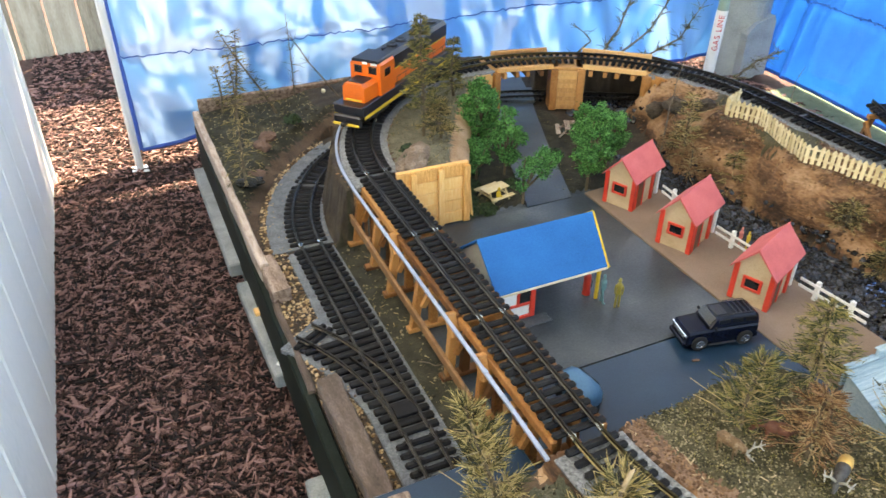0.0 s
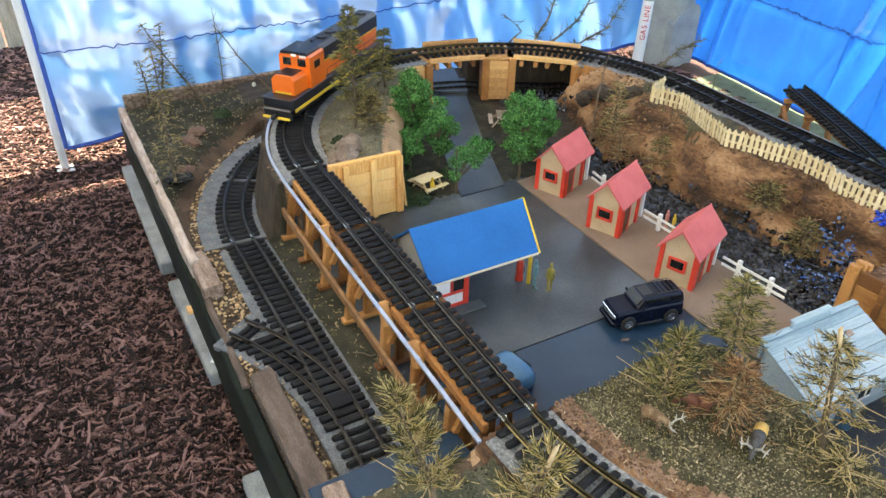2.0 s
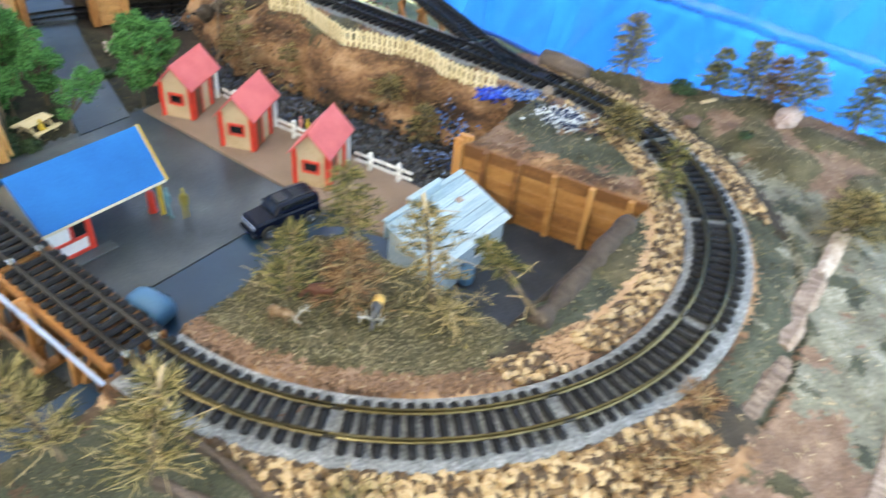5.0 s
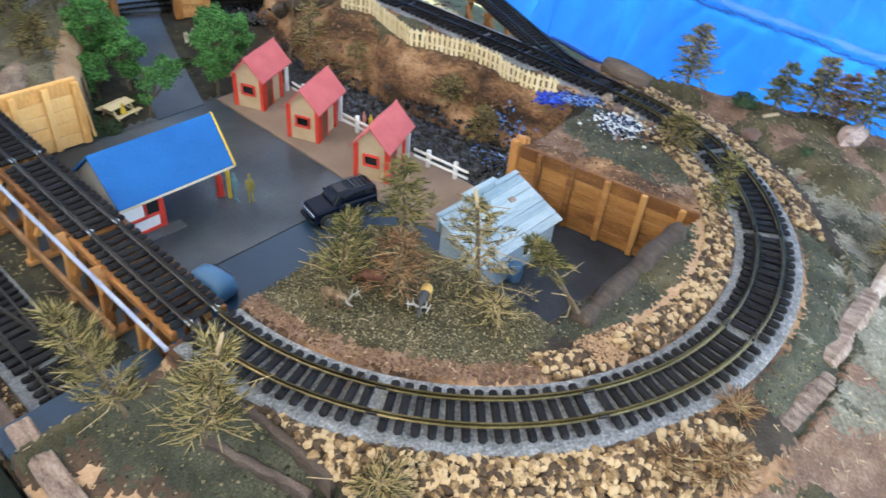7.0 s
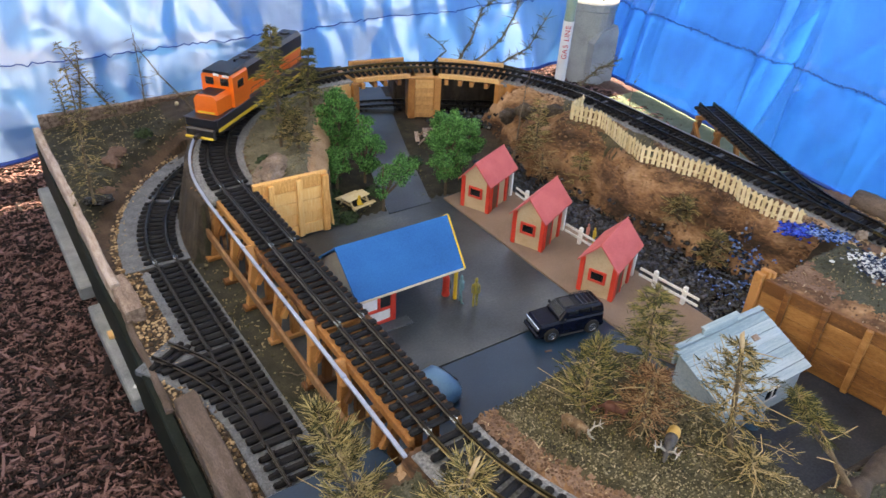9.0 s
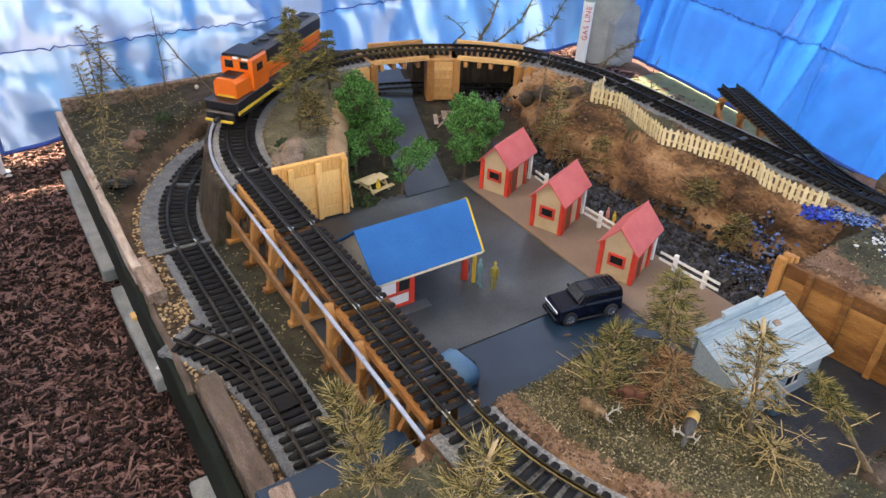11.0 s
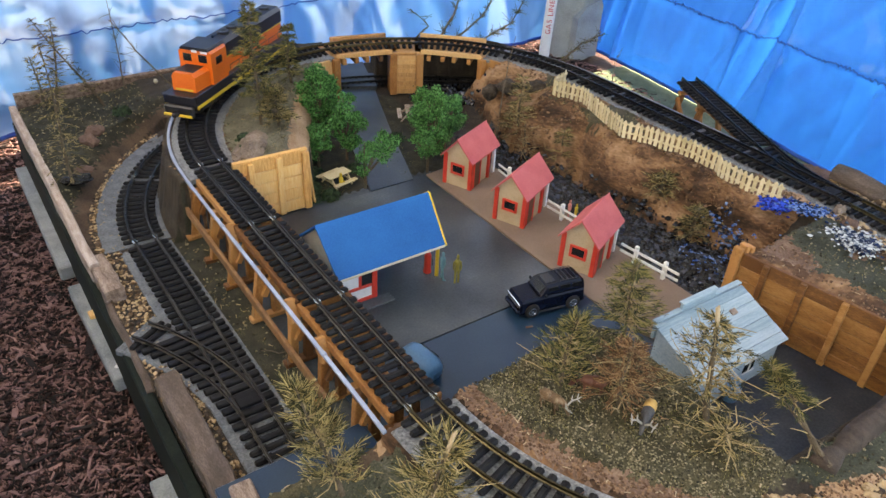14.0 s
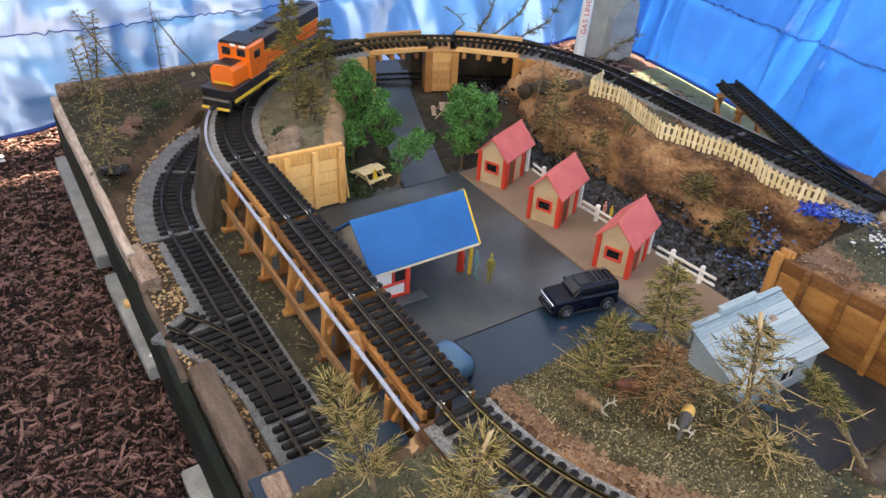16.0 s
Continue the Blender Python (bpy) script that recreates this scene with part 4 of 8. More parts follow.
# ---------------------------------------------------------------- track
RAIL_PROFILE = [(-0.0030, 0.0), (-0.0030, 0.0012), (-0.0008, 0.0024), (-0.0008, 0.0058), (-0.0015, 0.0064), (-0.0015, 0.0084), (0.0015, 0.0084), (0.0015, 0.0064), (0.0008, 0.0058), (0.0008, 0.0024), (0.0030, 0.0012), (0.0030, 0.0)]
RAIL_H = 0.0084


def tie_geo(length=0.092, lift=0.0):
    g = M()
    g.box((0, 0, -RAIL_H - 0.0048), (length, 0.0127, 0.0096), ch=0.0034)
    for s in (-1, 1):
        for k in (-1, 1):
            g.box((s * GAUGE + k * 0.0062, 0, -RAIL_H + 0.0012), (0.0034, 0.0075, 0.003))
    return g


TIE_MESH = tie_geo().mesh("tie", TIE)


def rail_part(pts, parent, mat, name="rail"):
    g = M()
    g.sweep([Vector(p) - Vector((0, 0, RAIL_H)) for p in pts], RAIL_PROFILE)
    return part(name, g, mat, parent)


def put_tie(x, y, heading, parent, mesh=None):
    ob = new("tie", mesh or TIE_MESH)
    ob.parent = parent
    ob.matrix_local = Matrix.Translation((x, y, 0)) @ Rz(heading)
    return ob


def joiner(parent, y, side, shiny=True):
    g = M()
    g.box((side * GAUGE, y, -0.005), (0.009, 0.017, 0.0055), ch=0.001)
    if shiny:
        g.tube([(side * GAUGE - 0.0055, y, -0.003), (side * GAUGE + 0.0055, y, -0.003)], 0.0018, 6)
    part("rail_joiner", g, CLAMP if shiny else DULLRAIL, parent, "bright screw clamp" if shiny else "")


def straight(m, mat, length=0.3, n=14, group="sections of the upper track", label="", clamp=False):
    ob = thing("track_section", m, label or "straight track section with black plastic ties and dull rails", "track section", group)
    for s in (-1, 1):
        rail_part([(s * GAUGE, 0, 0), (s * GAUGE, length / 2, 0), (s * GAUGE, length, 0)], ob, mat)
        joiner(ob, 0.0, s, clamp)
    for k in range(n):
        put_tie(0, length / 2 + (k + 0.5 - n / 2) * (length - 0.013) / n, 0, ob)
    return ob


def curve(m, mat, degrees=30, n=14, group="sections of the upper track", label="", clamp=False, hand=1):
    """Starts at the origin along +y and bends right (hand 1) or left (-1)."""
    ob = thing("track_section", m, label or "curved track section with black plastic ties and brass rails", "track section", group)
    for s in (-1, 1):
        pts = []
        for k in range(13):
            a = radians(degrees * k / 12)
            r = R1 - s * GAUGE * hand
            pts.append((hand * (R1 - r * math.cos(a)), r * math.sin(a), 0))
        rail_part(pts, ob, mat)
        joiner(ob, 0.0, s, clamp)
    for k in range(n):
        a = radians(degrees / 2 + (k + 0.5 - n / 2) * (degrees - 1.3) / n)
        put_tie(hand * R1 * (1 - math.cos(a)), R1 * math.sin(a), -hand * a, ob)
    return ob


def turnout(m, mat, hand, label, group):
    """A switch: straight along +y with a branch that bends off to the hand."""
    ob = thing("track_switch", m, label, "track switch", group)
    for s in (-1, 1):
        rail_part([(s * GAUGE, 0, 0), (s * GAUGE, 0.15, 0), (s * GAUGE, 0.3, 0)], ob, mat)
        pts = []
        for k in range(15):
            a = radians(30 * k / 14)
            r = R1 - s * GAUGE * hand
            pts.append((hand * (R1 - r * math.cos(a)), r * math.sin(a), 0.0004))
        rail_part(pts[1:] if s == hand else pts, ob, mat, "branch_rail")
    for k in range(14):
        y = (k + 0.5) * 0.3 / 14
        bend = R1 - math.sqrt(R1 * R1 - y * y)
        g = M()
        g.box((hand * bend / 2, 0, -RAIL_H - 0.0048), (0.092 + bend, 0.0136, 0.0096), ch=0.002)
        t = part("tie", g, TIE, ob)
        t.matrix_local = Matrix.Translation((0, y, 0)) @ Rz(-hand * bend * 0.9)
    for k in (-1, 1):
        g = M()
        g.beam((hand * 0.022, 0.165, -0.0042), (hand * 0.034 + k * hand * 0.012, 0.225, -0.0042), 0.0026, 0.0075)
        part("guard_rail", g, mat, ob)
    g = M()
    g.box((-hand * 0.0, 0.055, -0.006), (0.04, 0.03, 0.006), ch=0.001)
    part("throw_plate", g, TIE, ob, "black plastic throw plate")
    return ob


up = [straight(pose(0, 0.3 * k, RAIL), DULLRAIL, clamp=(k == 0)) for k in range(1)]
for k in (1, 2):
    copy_thing(up[0], pose(0, 0.3 * k, RAIL))
near = curve(pose(1.2, 0, RAIL, 0, 0, 180), BRASS, label="curved track section with black plastic ties and bright brass rails")
curve(pose(0.6 + R1 * math.cos(radians(150)), -R1 * math.sin(radians(150)), RAIL, 0, 0, 30), DULLBRASS, label="curved track section with black plastic ties and tarnished brass rails")
for k in range(1, 5):
    a = radians(30 * k)
    copy_thing(near, pose(0.6 + R1 * math.cos(a), -R1 * math.sin(a), RAIL, 0, 0, 180 - 30 * k))
rear = curve(pose(0, 0.9, RAIL), DULLRAIL, clamp=True, label="curved track section with black plastic ties and dull brown rails")
copy_thing(rear, pose(0.6 - R1 * math.cos(radians(30)), 0.9 + R1 * math.sin(radians(30)), RAIL, 0, 0, -30))
for k in range(2, 6):
    a = radians(30 * k)
    ob = curve(pose(0.6 - R1 * math.cos(a), 0.9 + R1 * math.sin(a), RAIL, 0, 0, -30 * k), BRASS if k < 4 else DULLRAIL)
straight(pose(1.2, 0.9, RAIL, 0, 0, 180), DULLRAIL, 0.15, 7)
straight(pose(1.2, 0.75, RAIL, 0, 0, 180), DULLRAIL)
straight(pose(1.2, 0.45, RAIL, 0, 0, 180), DULLRAIL, 0.15, 7)
turnout(pose(1.2, 0.0, RAIL), DULLRAIL, 1, "track switch with a branch towards the blue tarp", "switches")
# branch of the upper switch, out over its little trestle
a = radians(30)
straight(pose(1.2 + R1 * (1 - math.cos(a)), R1 * math.sin(a), RAIL, 0, 0, -26), DULLRAIL, 0.47, 22, "sections of the stub", "straight stub track that ends in the air")

# lower line
turnout(pose(-0.175, 0.23, LOWRAIL), DULLRAIL, -1, "track switch with black ties on the lower line", "switches")
curve(pose(-0.775 + R1 * math.cos(radians(30)), 0.23 + R1 * math.sin(radians(30)), LOWRAIL, 0, 0, 30), DULLRAIL, 4.5, 2, "sections of the lower track", "short curved track that ends at the bench rim", hand=-1)
straight(pose(-0.173, 0.07, LOWRAIL), DULLRAIL, 0.16, 7, "sections of the lower track")
straight(pose(-0.175, 0.53, LOWRAIL, 0, 0, 0.6), DULLRAIL, 0.355, 16, "sections of the lower track")
low = curve(pose(-0.18, 0.885, LOWRAIL), DULLRAIL, group="sections of the lower track", clamp=True, label="curved lower track section with black ties and dull rails")
copy_thing(low, pose(0.42 - R1 * math.cos(radians(30)), 0.885 + R1 * math.sin(radians(30)), LOWRAIL, 0, 0, -30))
straight(pose(0.12, 1.405, LOWRAIL, 0, 0, -60), DULLRAIL, 0.15, 7, "sections of the lower track", "short lower track section behind the island")
for k in range(2):
    a = radians(60 + 30 * k)
    copy_thing(low, pose(0.55 - R1 * math.cos(a), 0.96 + R1 * math.sin(a), LOWRAIL, 0, 0, -60 - 30 * k))
for k in range(2):
    straight(pose(0.85 + 0.26 * k, 1.4796 - 0.15 * k, LOWRAIL, 0, 0, -120), DULLRAIL, group="sections of the lower track", label="lower track section in the shade under the bridge")

# portal slab where the lower line runs under the front hill
g = M()
g.box((-0.175, 0.058, 0.588), (0.25, 0.075, 0.012), ch=0.002)
solid("tunnel_slab", g, BLUEASPHALT, "blue-grey board that roofs the lower tunnel", "board")
for x in (-0.275, -0.095):
    g = M()
    g.box((x, 0.06, 0.557), (0.02, 0.07, 0.05), ch=0.002)
    solid("portal_post", g, DARKCEDAR, "brown wooden post beside the tunnel mouth", "post")

# ---------------------------------------------------------------- tarps, canopy, yard
def tarp(name, p0, p1, z0, z1, seed, label, wave=0.02, sag=None, lean=0.0, mat=TARP, pleats=0, step=0.016):
    p0, p1 = Vector((*p0, 0)), Vector((*p1, 0))
    d = p1 - p0
    nrm = Vector((d.y, -d.x, 0)).normalized()
    nu, nv = int(d.length / step), int((z1 - z0) / 0.02)
    fold_rng = random.Random(seed + 1)
    lines = [(fold_rng.uniform(0, d.length), fold_rng.gauss(0, 0.14), fold_rng.uniform(0.45, 1.2), fold_rng.uniform(0.1, 0.32), fold_rng.choice((-1, 1, 1)) * fold_rng.uniform(0.018, 0.04), fold_rng.uniform(0.008, 0.016)) for _ in range(pleats)]
    g = M()
    vs, fs = [], []
    for i in range(nu + 1):
        u = i / nu
        s = u * d.length
        low_edge = z0 + (sag(u) if sag else 0.0)
        for j in range(nv + 1):
            z = lerp(low_edge, z1, j / nv)
            fold = 1 - abs(noise.noise(Vector((s * 3.0 + 0.6 * z, z * 0.5, seed)))) * 2
            crease = max(0.0, 1 - abs(noise.noise(Vector((s * 3.4 + z * 2.4, z * 2.2 - s * 1.4, seed + 9)))) * 5)
            fan = max(0.0, 1 - abs(noise.noise(Vector((s * 6 + (z - 0.63) * 3 * math.sin(s * 9), z * 0.8, seed + 5)))) * 4)
            pucker = math.exp(-abs(z - 0.63) / 0.09) * noise.noise(Vector((s * 26, 0.2, seed)))
            broad = noise.noise(Vector((s * 2.6 + 0.7 * z, z * 0.9, seed + 3)))
            hang = noise.noise(Vector((s * 7.5 + 0.5 * math.sin(z * 3), z * 1.1, seed + 6)))
            swag = noise.noise(Vector((s * 3.2 + z, z * 3.4 - 0.8 * s, seed + 12)))
            ridge = max(0.0, 1 - abs(noise.noise(Vector((s * 4.5 + 1.2 * math.sin(z * 2.1 + s), z * 0.6, seed + 15)))) * 7)
            o = wave * (1.8 * broad + 1.6 * swag + 1.1 * hang + 0.35 * fold + 0.45 * crease + 0.45 * ridge + 0.3 * fan + 0.5 * pucker)
            panel = abs(((s + 0.07 * z + 0.012 * math.sin(z * 5 + s)) / 0.29 + 0.31 * seed) % 1.0 - 0.5)
            o += wave * 1.3 * (panel - 0.25) * (0.6 + 0.8 * abs(broad))
            o += 0.010 * math.exp(-((z - 0.63) / 0.012) ** 2)
            for f0, slant, fz, reach, amp, width in lines:
                q = s - f0 - slant * (z - fz)
                if abs(q) < 0.12:
                    o += amp * math.exp(-abs(q) / width) * math.exp(-((z - fz) / reach) ** 2)
            vs.append(p0 + d * u + nrm * (o - lean * (z - 0.55)) + Vector((0, 0, z)))
    k = nv + 1
    for i in range(nu):
        for j in range(nv):
            fs.append((i * k + j, (i + 1) * k + j, (i + 1) * k + j + 1, i * k + j + 1))
    g.add(vs, fs)
    ob = solid(name, g, mat, label, "tarp", smooth=True)
    # hem along the lower edge
    hem = M()
    hem.tube([vs[i * k] for i in range(0, nu + 1, 3)], 0.008, 6)
    hem.tube([vs[j] for j in range(0, nv + 1, 3)], 0.009, 6)
    part("hem", hem, SEAM, ob, "darker folded hem")
    # stitched seam
    rng = random.Random(seed)
    st = M()
    row = []
    for i in range(0, nu + 1):
        j = min(range(nv + 1), key=lambda q: abs(vs[i * k + q].z - 0.63))
        c = vs[i * k + j] + nrm * 0.004
        c.z = 0.63 + 0.004 * math.sin(i * 0.13) + rng.gauss(0, 0.0035)
        row.append(c)
    st.tube(row, 0.0024, 5)
    part("seam", st, SEAM, ob, "dark stitched seam")
    return ob


tarp("tarp", (-0.50, 2.20), (2.62, 2.22), 0.27, 2.3, 2.0, "blue plastic tarp hung behind the layout, creased and shiny", sag=lambda u: 0.05 + 0.13 * math.exp(-((u * 3.12 - 0.67) / 0.3) ** 2), lean=0.33)
tarp("tarp", (2.44, 2.28), (2.027, -1.2), 0.276, 2.3, 7.0, "blue plastic tarp along the far side, creased and shiny", sag=lambda u: 0.008 * math.sin(u * 7), lean=0.17, wave=0.0075, mat=SIDETARP, pleats=17, step=0.0055)

pole = M()
pole.tube([(0, 0, 0.006), (0.004, 0.002, 1.0), (0.0, 0, 2.06)], 0.0135, 12)
pole_mesh = pole.mesh("shaft", POLEWHITE)
for x, y in ((-0.52, 2.08), (2.52, 2.62), (2.34, 0.2), (2.22, -1.2)):
    ob = thing("tarp_pole", pose(x, y, MULCH_Z), "white enamelled pole that holds the blue tarp", "pole", "tarp poles")
    part("shaft", pole_mesh, POLEWHITE, ob)
    f = M()
    f.box((0, 0, 0.004), (0.06, 0.06, 0.008), ch=0.002)
    part("foot_plate", f, POLEWHITE, ob)

# unseen cloth roof on the poles, its reach set to shade the layout
g = M()
vs, fs = [], []
for i in range(25):
    for j in range(25):
        x, y = lerp(-0.54, 2.6, i / 24), lerp(-1.2, 2.75, j / 24)
        peak = 1 - max(abs(i / 12 - 1), abs(j / 12 - 1))
        vs.append((x, y, 2.305 + 0.45 * peak + 0.01 * noise.noise(Vector((x * 3, y * 3, 0)))))
for i in range(24):
    for j in range(24):
        fs.append((i * 25 + j, (i + 1) * 25 + j, (i + 1) * 25 + j + 1, i * 25 + j + 1))
g.add(vs, fs)
solid("canopy", g, CANOPY, "unseen white cloth canopy on the poles, sized to shade the layout", "canopy", smooth=True)

# white vertical siding beside the yard; unseen top raised to block western light
ob = thing("siding_wall", None, "white painted board wall beside the mulch yard", "wall", kind="structure")
g = M()
g.box((-0.86, 0.03, 1.48), (0.06, 4.1, 2.45))
part("backing", g, SIDING, ob)
rng = random.Random(8)
for k in range(20):
    g = M()
    g.box((-0.822 + rng.gauss(0, 0.001), 2.08 - 0.1025 - k * 0.205, 1.48), (0.018, 0.198, 2.44), ch=0.003)
    part("board", g, SIDING, ob)
g = M()
g.box((-0.815, 2.085, 1.48), (0.03, 0.03, 2.44), ch=0.003)
part("corner_trim", g, SIDING, ob)
# board fence at the end of the yard
ob = thing("yard_fence", None, "weathered grey-brown vertical board fence", "fence")
for k in range(34):
    g = M()
    g.box((-3.3 + k * 0.152, 3.62 + rng.gauss(0, 0.004), 1.15), (0.142, 0.018, 1.79), ch=0.004)
    part("board", g, GREYFENCE, ob)
for z in (0.6, 1.6):
    g = M()
    g.box((-0.7, 3.65, z), (5.2, 0.04, 0.09), ch=0.003)
    part("fence_rail", g, GREYFENCE, ob)

# gas line marker and grey bin behind the corner of the bench
GX, GY = 1.80, 1.735
ob = thing("gas_marker_post", pose(GX, GY, MULCH_Z, 0, 1.5, -43), "pale green marker post with a white and red gas line label", "marker post")
g = M()
g.tube([(0, 0, 0), (0, 0, 0.9)], 0.022, 12)
part("post", g, PIPEGREEN, ob)
g = M()
g.tube([(0, 0, 0.1), (0, 0, 0.415)], 0.0235, 12)
part("label_sleeve", g, WHITE, ob, "white label sleeve")
for k, (ch, z) in enumerate(zip("GAS LINE", [0.262, 0.285, 0.308, 0.323, 0.338, 0.352, 0.368, 0.391])):
    if ch == " ":
        continue
    cu = bpy.data.curves.new("letter", "FONT")
    cu.body, cu.size, cu.align_x, cu.align_y, cu.extrude = ch, 0.032, "CENTER", "CENTER", 0.0004
    tmp = bpy.data.objects.new("letter", cu)
    scene.collection.objects.link(tmp)
    me = bpy.data.meshes.new_from_object(tmp.evaluated_get(bpy.context.evaluated_depsgraph_get()))
    bpy.data.objects.remove(tmp)
    me.materials.clear()
    me.materials.append(SIGNRED)
    lt = new("letter", me)
    lt.parent = ob
    lt.matrix_local = Matrix.Translation((0.003, -0.0245, z)) @ Matrix(((0, -1, 0, 0), (0, 0, -1, 0), (1, 0, 0, 0), (0, 0, 0, 1)))
ob = thing("plastic_bin", pose(2.235, 2.02, MULCH_Z, 0, 0, 40), "grey lidded plastic bin with a moulded recess", "bin")
g = M()
vs = []
for z, s in ((0.0, 0.112), (0.36, 0.116), (0.365, 0.122), (0.385, 0.122)):
    for k in range(24):
        a = 2 * math.pi * k / 24
        q = (abs(math.cos(a)) ** 2.4 + abs(math.sin(a)) ** 2.4) ** -0.4167
        vs.append((s * q * math.cos(a), s * q * math.sin(a), z))
g.add(vs, [(i * 24 + k, i * 24 + (k + 1) % 24, (i + 1) * 24 + (k + 1) % 24, (i + 1) * 24 + k) for i in range(3) for k in range(24)] + [tuple(reversed(range(24))), tuple(range(72, 96))])
part("body", g, BINGREY, ob)
g = M()
panel = [(-0.07, 0.02), (0.075, 0.02), (0.075, 0.27), (0.06, 0.30), (-0.03, 0.27), (-0.07, 0.22)]
g.prism(panel, -0.136, -0.085, Matrix.Rotation(radians(-45), 4, "Z") @ Matrix(((1, 0, 0, 0), (0, 0, 1, 0), (0, 1, 0, 0), (0, 0, 0, 1))))
part("front_panel", g, BINGREY, ob, "raised moulded panel")
g = M()
g.lathe([(0.126, 0.385), (0.128, 0.40), (0.12, 0.41), (0.06, 0.415)], 24)
for k in range(5):
    g.tube([(0.09 * math.cos(k * 1.257), 0.09 * math.sin(k * 1.257), 0.41), (0.09 * math.cos(k * 1.257), 0.09 * math.sin(k * 1.257), 0.422)], 0.009, 6)
g.box((0, 0, 0.418), (0.10, 0.03, 0.014), ch=0.004)
part("lid", g, BINGREY, ob, "grey ridged lid")

# ---------------------------------------------------------------- trestle
def trestle():
    ob = thing("trestle", pose(0, 0, 0), "orange cedar trestle carrying the straight upper track", "trestle")
    rng = random.Random(44)
    for s in (-1, 1):
        for y0, y1 in ((0.012, 0.335), (0.338, 0.64), (0.643, 0.895)):
            g = M()
            g.beam((s * 0.044, y0, 0.670), (s * 0.044, y1, 0.670), 0.011, 0.017, ch=0.0015)
            part("stringer", g, CEDAR, ob)
    for y in (0.865, 0.745, 0.635, 0.50, 0.345, 0.222, 0.10):
        a = rng.gauss(0, 0.004)
        g = M()
        g.beam((-0.060, y + a, 0.650), (0.060, y - a, 0.650), 0.017, 0.016, ch=0.0015)
        part("cap_beam", g, CEDAR, ob)
        foot = lerp(0.058, 0.074, (y - 0.22) / 0.64)
        for x0, x1 in ((-foot, -0.053), (-0.026, -0.024), (0.026, 0.024), (foot, 0.053)):
            g = M()
            g.beam((x0 + rng.gauss(0, 0.002), y + rng.gauss(0, 0.003), LOW + 0.004), (x1, y, 0.643), 0.017, 0.015, ch=0.0015, up=(0, 1, 0))
            part("leg", g, CEDAR, ob)
        for s in (-1, 1):
            g = M()
            g.beam((s * 0.054, y - 0.013, 0.596), (s * 0.028, y - 0.013, 0.646), 0.012, 0.010, ch=0.001, up=(0, 1, 0))
            part("knee_brace", g, CEDAR, ob)
        g = M()
        g.beam((-foot - 0.018, y + a, LOW + 0.001), (foot + 0.018, y - a, LOW + 0.001), 0.020, 0.010, ch=0.0015)
        part("sill", g, CEDAR, ob)
    g = M()
    g.beam((-0.079, 0.875, 0.604), (-0.066, 0.185, 0.566), 0.008, 0.021, ch=0.0015)
    part("long_brace", g, DARKCEDAR, ob, "long brown rail nailed along the legs")
    for y in (0.64, 0.345, 0.222):
        g = M()
        g.beam((-0.056, y + 0.008, 0.680), (-0.056, y - 0.014, 0.638), 0.018, 0.018, ch=0.002)
        part("corner_block", g, CEDAR, ob)


trestle()

# grey strip that follows the outer side of the track
g = M()
pts = [Vector((-0.070, -0.012, 0.679)), Vector((-0.0705, 0.10, 0.682)), Vector((-0.071, 0.35, 0.683)), Vector((-0.071, 0.62, 0.683)), Vector((-0.070, 0.86, 0.683))]
pts += arc(0.6, 0.9, 0.668, 177, 128, 18, 0.684)
fine = []
for a, b in zip(pts, pts[1:]):
    fine += [a.lerp(b, k / 4) for k in range(4)]
g.sweep(fine + [pts[-1]], [(-0.0032, -0.0022), (-0.0032, 0.0022), (0.0032, 0.0022), (0.0032, -0.0022)])
ob = solid("guard_strip", g, STRIP, "blue-grey flat strip along the outer edge of the track", "strip")
for y in (0.185, 0.641):
    k = M()
    k.box((-0.071, y, 0.684), (0.009, 0.014, 0.006), ch=0.002)
    part("clip", k, STRIP, ob)

# ---------------------------------------------------------------- timber retaining walls
def plank_wall(p0, p1, z0, z1, posts, mat, post_mat, label, rows=5, cap=True, thick=0.008):
    p0, p1 = Vector((*p0, 0)), Vector((*p1, 0))
    d = (p1 - p0).normalized()
    nrm = Vector((d.y, -d.x, 0))
    ob = thing("retaining_wall", None, label, "retaining wall")
    hgt = (z1 - z0) / rows
    rng = random.Random(int(p0.x * 1000) + 7)
    for k in range(rows):
        g = M()
        o = nrm * rng.uniform(-0.0008, 0.0008)
        g.beam(p0 + o + Vector((0, 0, z0 + hgt * (k + 0.5))), p1 + o + Vector((0, 0, z0 + hgt * (k + 0.5))), thick, hgt * 0.96, ch=0.0012)
        part("plank", g, mat, ob)
    for t, w in posts:
        q = p0.lerp(p1, t) + nrm * (thick / 2 + 0.005)
        g = M()
        g.box(q + Vector((0, 0, (z0 + z1) / 2)), (w, 0.010, z1 - z0 - 0.004), Matrix.Rotation(math.atan2(d.y, d.x), 3, "Z"), ch=0.0015)
        part("post", g, post_mat, ob)
    if cap:
        g = M()
        g.beam(p0 + nrm * 0.001 + Vector((0, 0, z1 + 0.003)), p1 + nrm * 0.001 + Vector((0, 0, z1 + 0.003)), thick + 0.004, 0.006, ch=0.001)
        part("cap_board", g, mat, ob)
    return ob


